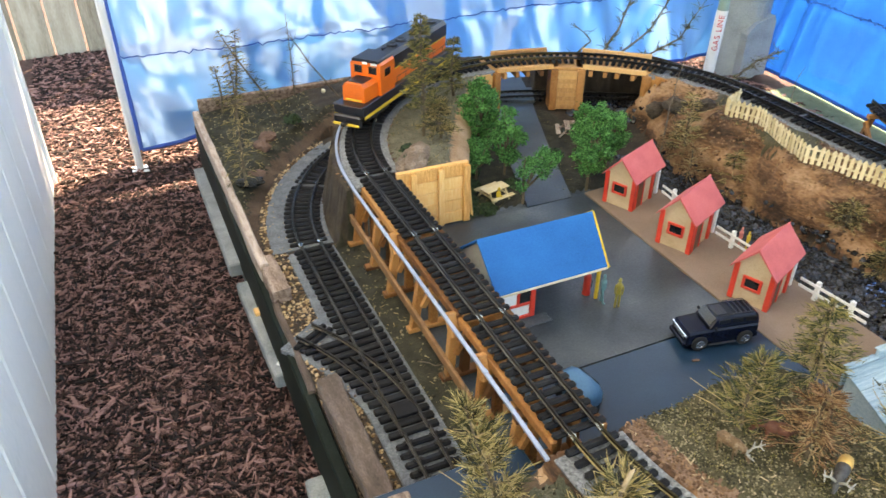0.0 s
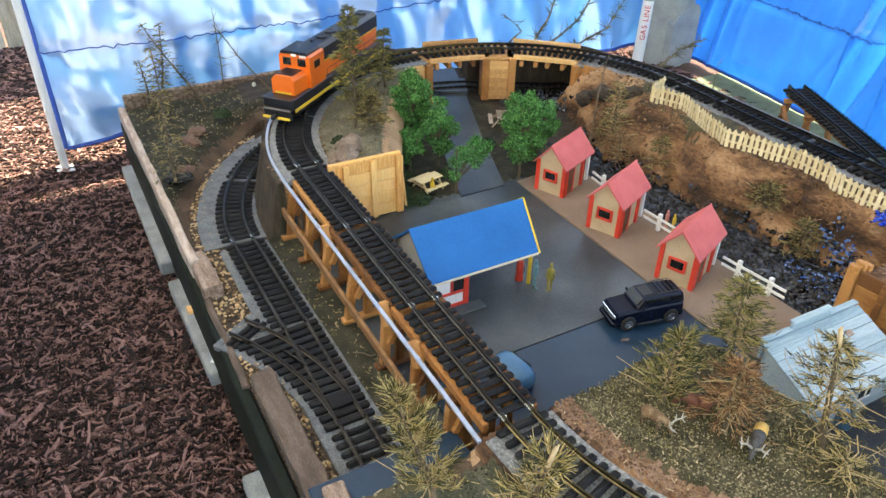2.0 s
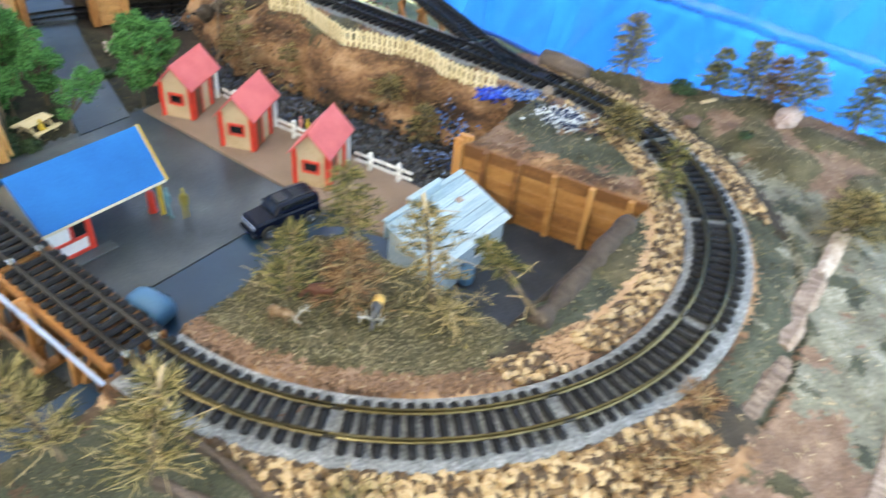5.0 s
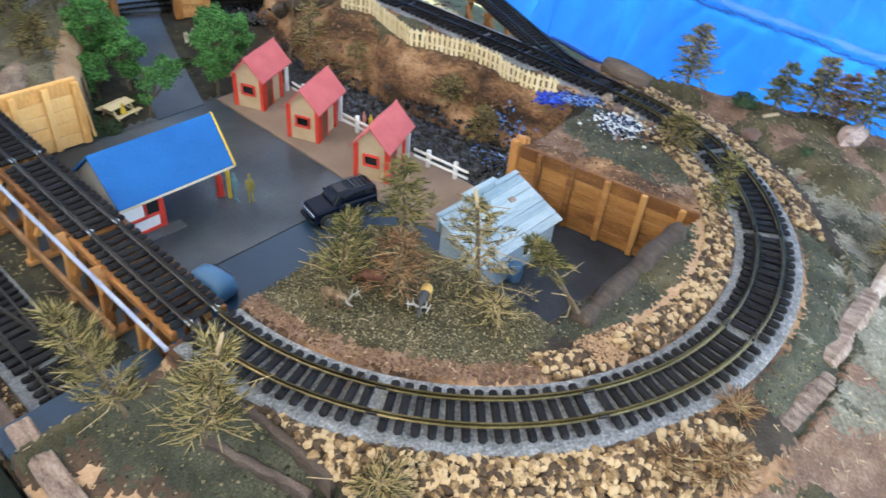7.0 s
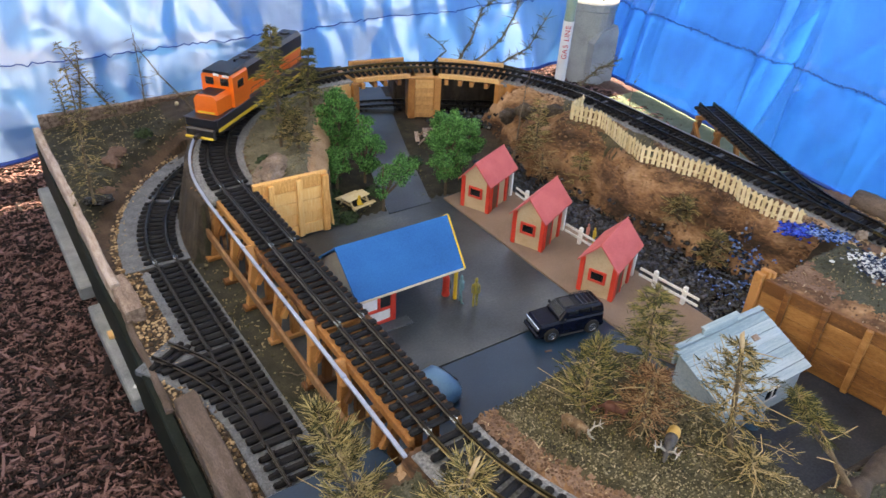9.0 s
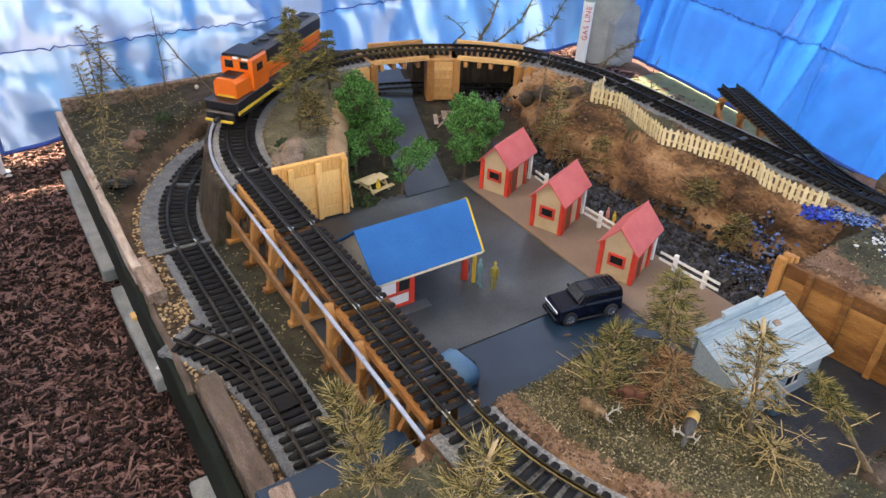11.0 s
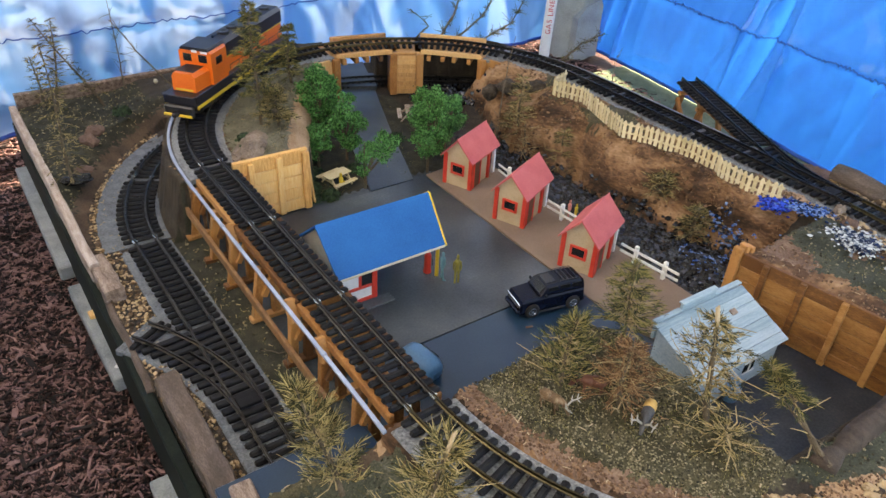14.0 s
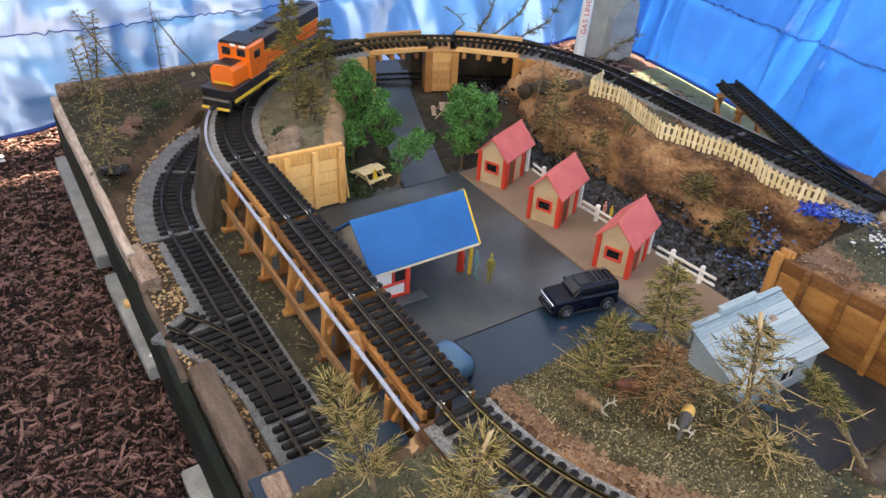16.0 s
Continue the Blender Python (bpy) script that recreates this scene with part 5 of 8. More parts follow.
plank_wall((0.035, 0.858), (0.222, 0.854), LOW, 0.696, [(0.22, 0.014), (0.60, 0.014), (0.965, 0.018)], PINE, PINE, "pale pine retaining wall under the wooded island")
plank_wall((0.796, 0.0), (0.858, -0.40), LOW, 0.692, [(0.13, 0.012), (0.32, 0.013), (0.52, 0.013), (0.72, 0.013), (0.92, 0.013)][::1], PITWOOD, PITWOOD, "orange-brown cedar retaining wall of the sunken yard", cap=False)
g = M()
for k in range(3):
    g.beam((0.790 + 0.013 * k, 0.012 - 0.004 * k, LOW), (0.790 + 0.013 * k, 0.012 - 0.004 * k, 0.70 + 0.006 * (k % 2)), 0.012, 0.02, ch=0.0015, up=(0, 1, 0))
solid("corner_post", g, CEDAR, "cluster of cedar posts at the wall's corner", "post")
g = M()
g.beam((0.240, 0.866, LOW), (0.236, 0.888, 0.662), 0.016, 0.006, ch=0.001, up=(1, 0, 0))
solid("leaning_board", g, PINE, "narrow pine board leaning on the island's dirt face", "board")
# log and board edges of the sunken yard
g = M()
rng = random.Random(17)
g.tube([(lerp(0.43, 0.79, u / 14), -0.404 + 0.014 * u / 14 + rng.gauss(0, 0.0012), 0.676 + 0.008 * u / 14 + rng.gauss(0, 0.001)) for u in range(15)], [0.0185 + rng.gauss(0, 0.0016) for u in range(15)], 7)
solid("edge_log", g, BARKBROWN, "weathered log along the edge of the sunken yard", "log", smooth=True)
g = M()
g.beam((0.385, -0.373, 0.61), (0.80, -0.39, 0.61), 0.01, 0.14, ch=0.002)
solid("yard_board_front", g, SOIL, "dirt-covered board below the log", "board", "structure")
g = M()
g.beam((0.386, -0.36, 0.608), (0.392, -0.05, 0.608), 0.01, 0.142, ch=0.002)
solid("yard_board_side", g, OLDWOOD, "weathered board beside the sunken yard", "board", "structure")

# ---------------------------------------------------------------- rear bridge
def rear_point(angle, r, z):
    return Vector((0.6 + r * math.cos(radians(angle)), 0.9 + r * math.sin(radians(angle)), z))


def rear_bridge():
    ob = thing("track_bridge", None, "pine bridge with two spans under the rear curve", "bridge")
    for a0, a1, name in ((89, 68.5, "left"), (58, 36, "right")):
        g = M()
        g.beam(rear_point(a0, 0.535, 0.682), rear_point(a1, 0.533, 0.682), 0.010, 0.015, ch=0.001)
        part("fascia_plank", g, HONEYPINE, ob)
        g = M()
        g.sweep([rear_point(lerp(a0 + 2, a1 - 2, k / 8), 0.60, 0.672) for k in range(9)], [(-0.07, 0), (-0.07, 0.007), (0.06, 0.007), (0.06, 0)])
        part("deck", g, HONEYPINE, ob)
        for t in (0.13, 0.36, 0.55, 0.8):
            a = lerp(a0, a1, t)
            g = M()
            g.beam(rear_point(a, 0.523, 0.662), rear_point(a, 0.68, 0.662), 0.013, 0.018, ch=0.001)
            part("joist", g, CEDAR, ob)
    a0, a1 = 68.5, 58
    g = M()
    g.sweep([rear_point(lerp(a0 + 1, a1 - 1, k / 3), 0.60, 0.672) for k in range(4)], [(-0.07, 0), (-0.07, 0.007), (0.07, 0.007), (0.07, 0)])
    part("deck", g, HONEYPINE, ob)
    # planked pier with a post on each side
    p, q = rear_point(68.0, 0.53, 0), rear_point(58.5, 0.53, 0)
    pier = part("pier", M().beam(p + Vector((0, 0.03, 0.605)), q + Vector((0.02, 0.03, 0.605)), 0.05, 0.14), CEDAR, ob)
    for k in range(9):
        g = M()
        g.beam(p + Vector((0, 0, 0.543 + k * 0.0148)), q + Vector((0, 0, 0.543 + k * 0.0148)), 0.008, 0.0142, ch=0.001)
        part("plank", g, HONEYPINE, pier)
    for c in (p, q):
        g = M()
        g.box(c + Vector((-0.002, -0.006, 0.605)), (0.024, 0.014, 0.14), Matrix.Rotation(radians(-28), 3, "Z"), ch=0.0015)
        part("post", g, CEDAR, ob)
    for a in (89.5, 35.5):
        g = M()
        c = rear_point(a, 0.53, 0.605)
        g.box(c, (0.022, 0.024, 0.142), ch=0.0015)
        part("post", g, CEDAR, ob)
    g = M()
    g.beam(rear_point(89.5, 0.545, 0.625), rear_point(98, 0.525, 0.625), 0.01, 0.10, ch=0.001)
    part("side_board", g, HONEYPINE, ob)
    g = M()
    g.beam(rear_point(35.5, 0.545, 0.61), rear_point(24, 0.515, 0.61), 0.01, 0.14, ch=0.001)
    part("side_board", g, CEDAR, ob)
    for a0, a1 in ((85.5, 68.5), (58, 38)):
        g = M()
        g.beam(rear_point(a0, 0.668, 0.689), rear_point(a1, 0.668, 0.689), 0.010, 0.024, ch=0.001)
        part("curb_plank", g, HONEYPINE, ob)


rear_bridge()

# little trestle under the stub of the switch
ob = thing("stub_trestle", None, "brown wooden frame under the stub track", "trestle")
SX, SY = 0.438, 0.899                      # the stub's way
EX, EY = 1.280 + 0.43 * SX, 0.30 + 0.43 * SY
for side in (-0.026, 0.026):
    g = M()
    g.beam((1.30 + side * SY, 0.345 - side * SX, 0.676), (EX + side * SY + 0.012, EY - side * SX + 0.024, 0.676), 0.009, 0.014, ch=0.001)
    part("stringer", g, DARKCEDAR, ob)
for back in (0.0, 0.13):
    bx, by = EX - back * SX, EY - back * SY
    g = M()
    g.beam((bx - 0.045 * SY, by + 0.045 * SX, 0.663), (bx + 0.045 * SY, by - 0.045 * SX, 0.663), 0.013, 0.012, ch=0.001)
    part("cap_beam", g, CEDAR, ob)
    for side in (-1, 1):
        g = M()
        g.beam((bx + side * 0.03 * SY, by - side * 0.03 * SX, 0.658), (bx + side * 0.062 * SY, by - side * 0.062 * SX, 0.515), 0.014, 0.014, ch=0.001, up=(SX, SY, 0))
        part("leg", g, CEDAR, ob)
    g = M()
    g.beam((bx - 0.058 * SY, by + 0.058 * SX, 0.565), (bx + 0.058 * SY, by - 0.058 * SX, 0.565), 0.010, 0.015, ch=0.001)
    part("cross_tie", g, CEDAR, ob)
g = M()
g.beam((EX - 0.045 * SY, EY + 0.045 * SX, 0.645), (EX - 0.13 * SX - 0.058 * SY, EY - 0.13 * SY + 0.058 * SX, 0.575), 0.010, 0.015, ch=0.001)
part("diagonal_brace", g, CEDAR, ob)
g = M()
g.prism([(1.31, 0.45), (1.56, 0.45), (1.56, 0.78), (1.31, 0.78)], 0.47, 0.515)
solid("side_shelf", g, OLDWOOD, "narrow board shelf beside the bench", "board", "structure")

# ---------------------------------------------------------------- huts
def hut(m, label):
    """Local: front wall towards -x, depth along +x, width along y."""
    W, D, E, P = 0.078, 0.094, 0.092, 0.135
    ob = thing("hut", m, label, "hut", "red-roofed huts")
    t = 0.003
    # walls
    for x in (0.0, D):
        g = M()
        poly = [(-W / 2, 0), (W / 2, 0), (W / 2, E), (0, P), (-W / 2, E)]
        vs = [(x - t / 2, a, b) for a, b in poly] + [(x + t / 2, a, b) for a, b in poly]
        g.add(vs, [(0, 1, 2, 3, 4)[::-1], (5, 6, 7, 8, 9)] + [(i, (i + 1) % 5, (i + 1) % 5 + 5, i + 5) for i in range(5)])
        part("gable_wall", g, TAN, ob)
    for s in (-1, 1):
        g = M()
        g.box((D / 2, s * (W / 2 - t / 2), E / 2), (D - t, t, E))
        part("side_wall", g, TAN, ob)
    # corner boards
    for x in (0.0, D):
        for s in (-1, 1):
            g = M()
            g.box((x, s * W / 2, E / 2), (0.011, 0.011, E), ch=0.001)
            part("corner_board", g, REDPAINT, ob)
    # front window
    w = part("window", M().box((-0.0025, 0, 0.052), (0.003, 0.030, 0.022)), DARKGLASS, ob, "dark window pane")
    for a, b, c, d in ((0, 0.065, 0.042, 0.006), (0, 0.039, 0.042, 0.006), (0.018, 0.052, 0.006, 0.03), (-0.018, 0.052, 0.006, 0.03)):
        part("frame_bar", M().box((-0.0042, a, b), (0.004, c, d), ch=0.0008), REDPAINT, w)
    # side door
    d_ = part("door", M().box((0.030, -W / 2 - 0.001, 0.040), (0.030, 0.004, 0.078), ch=0.0008), DOORBROWN, ob, "brown door with red trim")
    for x in (0.0135, 0.0465):
        part("door_trim", M().box((x, -W / 2 - 0.0022, 0.042), (0.005, 0.005, 0.084), ch=0.0008), REDPAINT, d_)
    # roof
    over, x0, x1 = 0.011, -0.013, D + 0.046
    slope = (P - E) / (W / 2)
    for s in (-1, 1):
        g = M()
        ye, ze = s * (W / 2 + over), E - slope * over
        th = 0.005
        vs = [(x, y, z) for x in (x0, x1) for y, z in ((0, P + 0.001), (ye, ze + 0.001), (ye, ze + th), (0, P + th + 0.0015))]
        f = [(0, 1, 2, 3), (7, 6, 5, 4), (0, 4, 5, 1), (1, 5, 6, 2), (2, 6, 7, 3), (3, 7, 4, 0)]
        g.add(vs, f if s > 0 else [tuple(reversed(q)) for q in f])
        part("roof_slope", g, PINKROOF, ob)
    g = M()
    g.tube([(x0 - 0.001, 0, P + 0.0062), (x1 + 0.001, 0, P + 0.0062)], 0.0022, 6)
    part("ridge", g, PINKROOF, ob)
    # white porch posts at the back
    for s in (-1, 1):
        part("porch_post", M().box((D + 0.036, s * (W / 2 - 0.001), 0.046), (0.009, 0.009, 0.092), ch=0.001), WHITE, ob, "white porch post")
    return ob


DIRH = 23.5
h1 = hut(pose(0.610, 0.746, LOW + 0.003, 0, 0, DIRH), "tan hut with rose-red gable roof and red trim")
for x, y, a in ((0.612, 0.525, DIRH), (0.616, 0.283, DIRH - 1.0)):
    copy_thing(h1, pose(x, y, LOW + 0.003, 0, 0, a))

# ---------------------------------------------------------------- filling station
def station():
    ob = thing("filling_station", pose(0, 0, LOW), "toy filling station, blue gable roof, red and white walls", "building")
    y0, yr, y1 = 0.428, 0.524, 0.620
    xl, xr = 0.082, 0.362
    ze, zr = 0.080, 0.160
    for s, (a, b) in enumerate(((y0, yr), (y1, yr))):
        g = M()
        th = 0.005
        vs = [(x - (0.016 if x == xr and y == a else 0.0), y, z) for x in (xl, xr) for y, z in ((b, zr), (a, ze), (a, ze + th), (b, zr + th))]
        f = [(0, 1, 2, 3), (7, 6, 5, 4), (0, 4, 5, 1), (1, 5, 6, 2), (2, 6, 7, 3), (3, 7, 4, 0)]
        g.add(vs, [tuple(reversed(q)) for q in f] if s == 0 else f)
        part("roof_slope", g, BLUEROOF, ob, "bright blue painted roof slope")
        e = M()
        e.beam((xr - 0.015, a - (0.002 if s == 0 else -0.002), ze + 0.002), (xr + 0.001, b, zr + 0.0035), 0.004, 0.007, ch=0.0006)
        part("verge_board", e, YELLOW, ob, "yellow verge board")
        e = M()
        e.beam((xl, a, ze + 0.001), (xr - 0.016, a, ze + 0.001), 0.003, 0.005)
        part("eave_edge", e, CREAM, ob)
    # walls
    wx1 = 0.176
    g = M()
    for x in (xl + 0.008, wx1):
        poly = [(0.441, 0), (0.607, 0), (0.607, 0.088), (yr, zr - 0.003), (0.441, 0.088)]
        vs = [(x - 0.0015, a, b) for a, b in poly] + [(x + 0.0015, a, b) for a, b in poly]
        g2 = M()
        g2.add(vs, [(4, 3, 2, 1, 0), (5, 6, 7, 8, 9)] + [(i, (i + 1) % 5, (i + 1) % 5 + 5, i + 5) for i in range(5)])
        part("gable_wall", g2, GREYGABLE if x < 0.15 else WHITE, ob)
    for y, m_ in ((0.4405, WHITE), (0.6075, WHITE)):
        part("side_wall", M().box(((xl + 0.008 + wx1) / 2, y, 0.043), (wx1 - xl - 0.008, 0.003, 0.086)), m_, ob)
    part("corner_board", M().box((wx1 - 0.004, 0.4385, 0.042), (0.012, 0.008, 0.084), ch=0.001), REDPAINT, ob)
    part("base_board", M().box((0.133, 0.4382, 0.0045), (0.084, 0.005, 0.009), ch=0.0008), REDPAINT, ob)
    part("rail_board", M().box((0.133, 0.4382, 0.038), (0.084, 0.004, 0.007), ch=0.0008), REDPAINT, ob)
    part("window_bar", M().box((0.138, 0.4382, 0.060), (0.006, 0.004, 0.044), ch=0.0008), REDPAINT, ob)
    part("window", M().box((0.1545, 0.4384, 0.060), (0.026, 0.002, 0.036)), DARKGLASS, ob, "dark window pane")
    part("sill_slab", M().box((0.155, 0.421, 0.0015), (0.10, 0.03, 0.003), ch=0.001), ASPHALT, ob)
    for x, y, m_, r in ((0.332, 0.436, YELLOW, 0.0045),):
        g = M()
        g.tube([(x, y, 0), (x, y, 0.088)], r, 8)
        part("roof_post", g, m_, ob, "yellow roof post")
    for x in (0.28, 0.332):
        g = M()
        g.tube([(x, 0.610, 0), (x, 0.610, 0.086)], 0.0045, 8)
        part("roof_post", g, REDPAINT, ob)


station()


def pump(x, y):
    ob = thing("fuel_pump", pose(x, y, LOW), "small red fuel pump on the forecourt", "fuel pump", "fuel pumps")
    part("body", M().lathe([(0.009, 0), (0.0095, 0.004), (0.008, 0.008), (0.008, 0.045), (0.0065, 0.05), (0.003, 0.054)], 12), REDPAINT, ob)
    part("hose", M().tube([(0.008, 0, 0.036), (0.013, 0, 0.03), (0.013, 0, 0.014), (0.0085, 0, 0.012)], 0.001, 5), INK, ob)


pump(0.322, 0.458)
pump(0.295, 0.56)

# ---------------------------------------------------------------- white rail fence
def rail_fence(p0, p1, posts, label):
    p0, p1 = Vector((*p0, LOW + 0.003)), Vector((*p1, LOW + 0.003))
    ob = thing("rail_fence", None, label, "fence", "white rail fences")
    for k in range(posts):
        c = p0.lerp(p1, (k + 0.5) / posts if posts < 3 else k / (posts - 1))
        part("post", M().box(c + Vector((0, 0, 0.0235)), (0.009, 0.009, 0.047), ch=0.001), WHITE, ob)
    n = (p1 - p0).normalized()
    side = Vector((n.y, -n.x, 0)) * 0.006
    for z in (0.020, 0.037):
        part("rail", M().beam(p0 + side + Vector((0, 0, z)), p1 + side + Vector((0, 0, z)), 0.003, 0.0065, ch=0.0006), WHITE, ob)


rail_fence((0.748, 0.735), (0.735, 0.56), 2, "white two-rail fence between the huts")
rail_fence((0.735, 0.515), (0.748, 0.325), 2, "white two-rail fence between the huts")
rail_fence((0.752, 0.272), (0.772, 0.115), 2, "white two-rail fence past the last hut")

# ---------------------------------------------------------------- picket fence on the hill
def picket_fence():
    ob = thing("picket_fence", None, "pale unpainted picket fence along the top of the slope", "fence")
    line = [(1.086, 0.866, 0.746), (1.008, 0.836, 0.743), (1.04, 0.74, 0.746), (1.02, 0.68, 0.742), (0.98, 0.53, 0.740), (1.0, 0.49, 0.740), (1.04, 0.35, 0.744), (1.045, 0.275, 0.740), (1.035, 0.25, 0.735), (1.035, 0.165, 0.731), (1.068, 0.10, 0.728)]
    picket = M()
    picket.add([(-0.0045, -0.0012, 0), (0.0045, -0.0012, 0), (0.0045, -0.0012, 0.044), (0, -0.0012, 0.050), (-0.0045, -0.0012, 0.044),
                (-0.0045, 0.0012, 0), (0.0045, 0.0012, 0), (0.0045, 0.0012, 0.044), (0, 0.0012, 0.050), (-0.0045, 0.0012, 0.044)],
               [(0, 1, 2, 3, 4), (9, 8, 7, 6, 5), (0, 5, 6, 1), (1, 6, 7, 2), (2, 7, 8, 3), (3, 8, 9, 4), (4, 9, 5, 0)])
    pm = picket.mesh("picket", FENCEWOOD)
    rng = random.Random(31)
    pts = [Vector((x, y, 0)) for x, y, _ in line]
    for (x0, y0, z0), (x1, y1, z1) in zip(line, line[1:]):
        a, b = Vector((x0, y0, z0)), Vector((x1, y1, z1))
        for z in (-0.013, -0.036):
            part("rail", M().beam(a + Vector((0.0032, 0, z)), b + Vector((0.0032, 0, z)), 0.0025, 0.005), FENCEWOOD, ob)
        n = max(1, round((b - a).length / 0.0142))
        ang = math.atan2(b.y - a.y, b.x - a.x)
        for k in range(n):
            c = a.lerp(b, (k + 0.5) / n)
            p = new("picket", pm)
            p.parent = ob
            p.matrix_local = Matrix.Translation(c + Vector((0, 0, -0.05 + rng.gauss(0, 0.0012)))) @ Rz(ang) @ Matrix.Rotation(rng.gauss(0, 0.03), 4, "Y")


picket_fence()

# ---------------------------------------------------------------- vehicles on the lot
def suv(m):
    """Local: nose towards -x, length 0.165."""
    ob = thing("toy_car", m, "shiny black boxy off-road toy car on the forecourt", "toy car")
    L, W = 0.135, 0.056

    def loft(name, stations, mat, parent=ob, label=""):
        g = M()
        vs, fs = [], []
        for x, w0, w1, z0, z1 in stations:
            c = min((z1 - z0) * 0.2, 0.004)
            vs += [(x, -w0, z0), (x, w0, z0), (x, w0 + 0.0004, z0 + c), (x, w1, z1 - c), (x, w1 - c, z1), (x, -w1 + c, z1), (x, -w1, z1 - c), (x, -w0 - 0.0004, z0 + c)]
        n = 8
        for i in range(len(stations) - 1):
            for k in range(n):
                a, b = i * n + k, i * n + (k + 1) % n
                fs.append((a, b, b + n, a + n)[::-1])
        fs += [tuple(range(n)), tuple(reversed(range((len(stations) - 1) * n, len(stations) * n)))]
        g.add(vs, fs)
        return part(name, g, mat, parent, label)

    loft("body", [(-0.066, 0.024, 0.024, 0.014, 0.032), (-0.062, 0.0275, 0.0265, 0.010, 0.037), (-0.028, 0.0285, 0.0275, 0.010, 0.040), (0.05, 0.0285, 0.0275, 0.010, 0.041), (0.066, 0.027, 0.0265, 0.012, 0.040)], CARPAINT)
    loft("cabin", [(-0.026, 0.0255, 0.0225, 0.0405, 0.043), (-0.013, 0.0255, 0.022, 0.0405, 0.0585), (0.02, 0.0258, 0.0225, 0.0405, 0.0605), (0.06, 0.0255, 0.022, 0.0405, 0.059), (0.066, 0.025, 0.021, 0.0395, 0.055)], CARPAINT)
    g = M()
    g.add([(-0.0255, -0.021, 0.0445), (-0.0255, 0.021, 0.0445), (-0.0148, 0.0195, 0.0576), (-0.0148, -0.0195, 0.0576)], [(3, 2, 1, 0)])
    g.box((-0.0206, 0, 0.0506), (0.003, 0.040, 0.013), Matrix.Rotation(radians(39), 3, "Y"))
    part("windscreen", g, DARKGLASS, ob, "dark windscreen")
    for s in (-1, 1):
        for x0, x1 in ((-0.010, 0.012), (0.015, 0.036), (0.040, 0.060)):
            part("side_window", M().box(((x0 + x1) / 2, s * 0.0238, 0.050), (x1 - x0, 0.0016, 0.011), Matrix.Rotation(radians(s * 9), 3, "X"), ch=0.0007), DARKGLASS, ob)
    part("sunroof", M().box((-0.001, 0, 0.0598), (0.021, 0.028, 0.0016), Matrix.Rotation(radians(-2.5), 3, "Y"), ch=0.0006), DARKGLASS, ob, "glossy dark sunroof")
    for s in (-1, 1):
        g = M()
        g.tube([(0.015, s * 0.018, 0.0605), (0.018, s * 0.018, 0.0632), (0.055, s * 0.018, 0.0625), (0.058, s * 0.018, 0.0592)], 0.0008, 6)
        part("roof_rail", g, INK, ob)
    for k in range(4):
        part("roof_bar", M().box((0.024 + 0.009 * k, 0, 0.0628), (0.0012, 0.036, 0.0012)), INK, ob)
    part("grille", M().box((-0.0668, 0, 0.026), (0.002, 0.036, 0.010), ch=0.0006), CHROME, ob, "chrome grille")
    part("front_bumper", M().box((-0.068, 0, 0.014), (0.007, 0.052, 0.009), ch=0.002), CARPAINT, ob)
    part("rear_bumper", M().box((0.068, 0, 0.014), (0.006, 0.052, 0.009), ch=0.002), CARPAINT, ob)
    for s in (-1, 1):
        part("headlight", M().box((-0.0672, s * 0.021, 0.029), (0.002, 0.007, 0.006), ch=0.001), CHROME, ob, "clear headlight")
        part("side_step", M().box((0, s * 0.029, 0.010), (0.05, 0.005, 0.003), ch=0.001), INK, ob)
        part("mirror", M().box((-0.018, s * 0.0305, 0.0445), (0.004, 0.006, 0.006), ch=0.0012), CARPAINT, ob)
        for x in (-0.042, 0.043):
            g = M()
            prof = [(0.0132, -0.0055), (0.0146, -0.004), (0.0146, 0.004), (0.0132, 0.0055), (0.008, 0.0055)]
            g.lathe([(0.008, -0.0055)] + prof, 20)
            w = part("wheel", g, TYRE, ob)
            w.matrix_local = Matrix.Translation((x, s * 0.0262, 0.0146)) @ Matrix.Rotation(radians(-90 * s), 4, "X")
            r = M()
            r.lathe([(0.0082, 0.003), (0.0082, 0.0058), (0.0066, 0.0062), (0.0058, 0.0048), (0.002, 0.0052), (0.0018, 0.0066)], 16)
            for q in range(5):
                a = q * 2 * math.pi / 5
                r.beam((0.0018 * math.cos(a), 0.0018 * math.sin(a), 0.0056), (0.007 * math.cos(a), 0.007 * math.sin(a), 0.0058), 0.002, 0.0014)
            rp = part("rim", r, CHROME, w, "bright alloy rim")
    return ob


suv(pose(0.474, 0.230, LOW, 0, 0, -12) @ Matrix.Scale(1.15, 4))


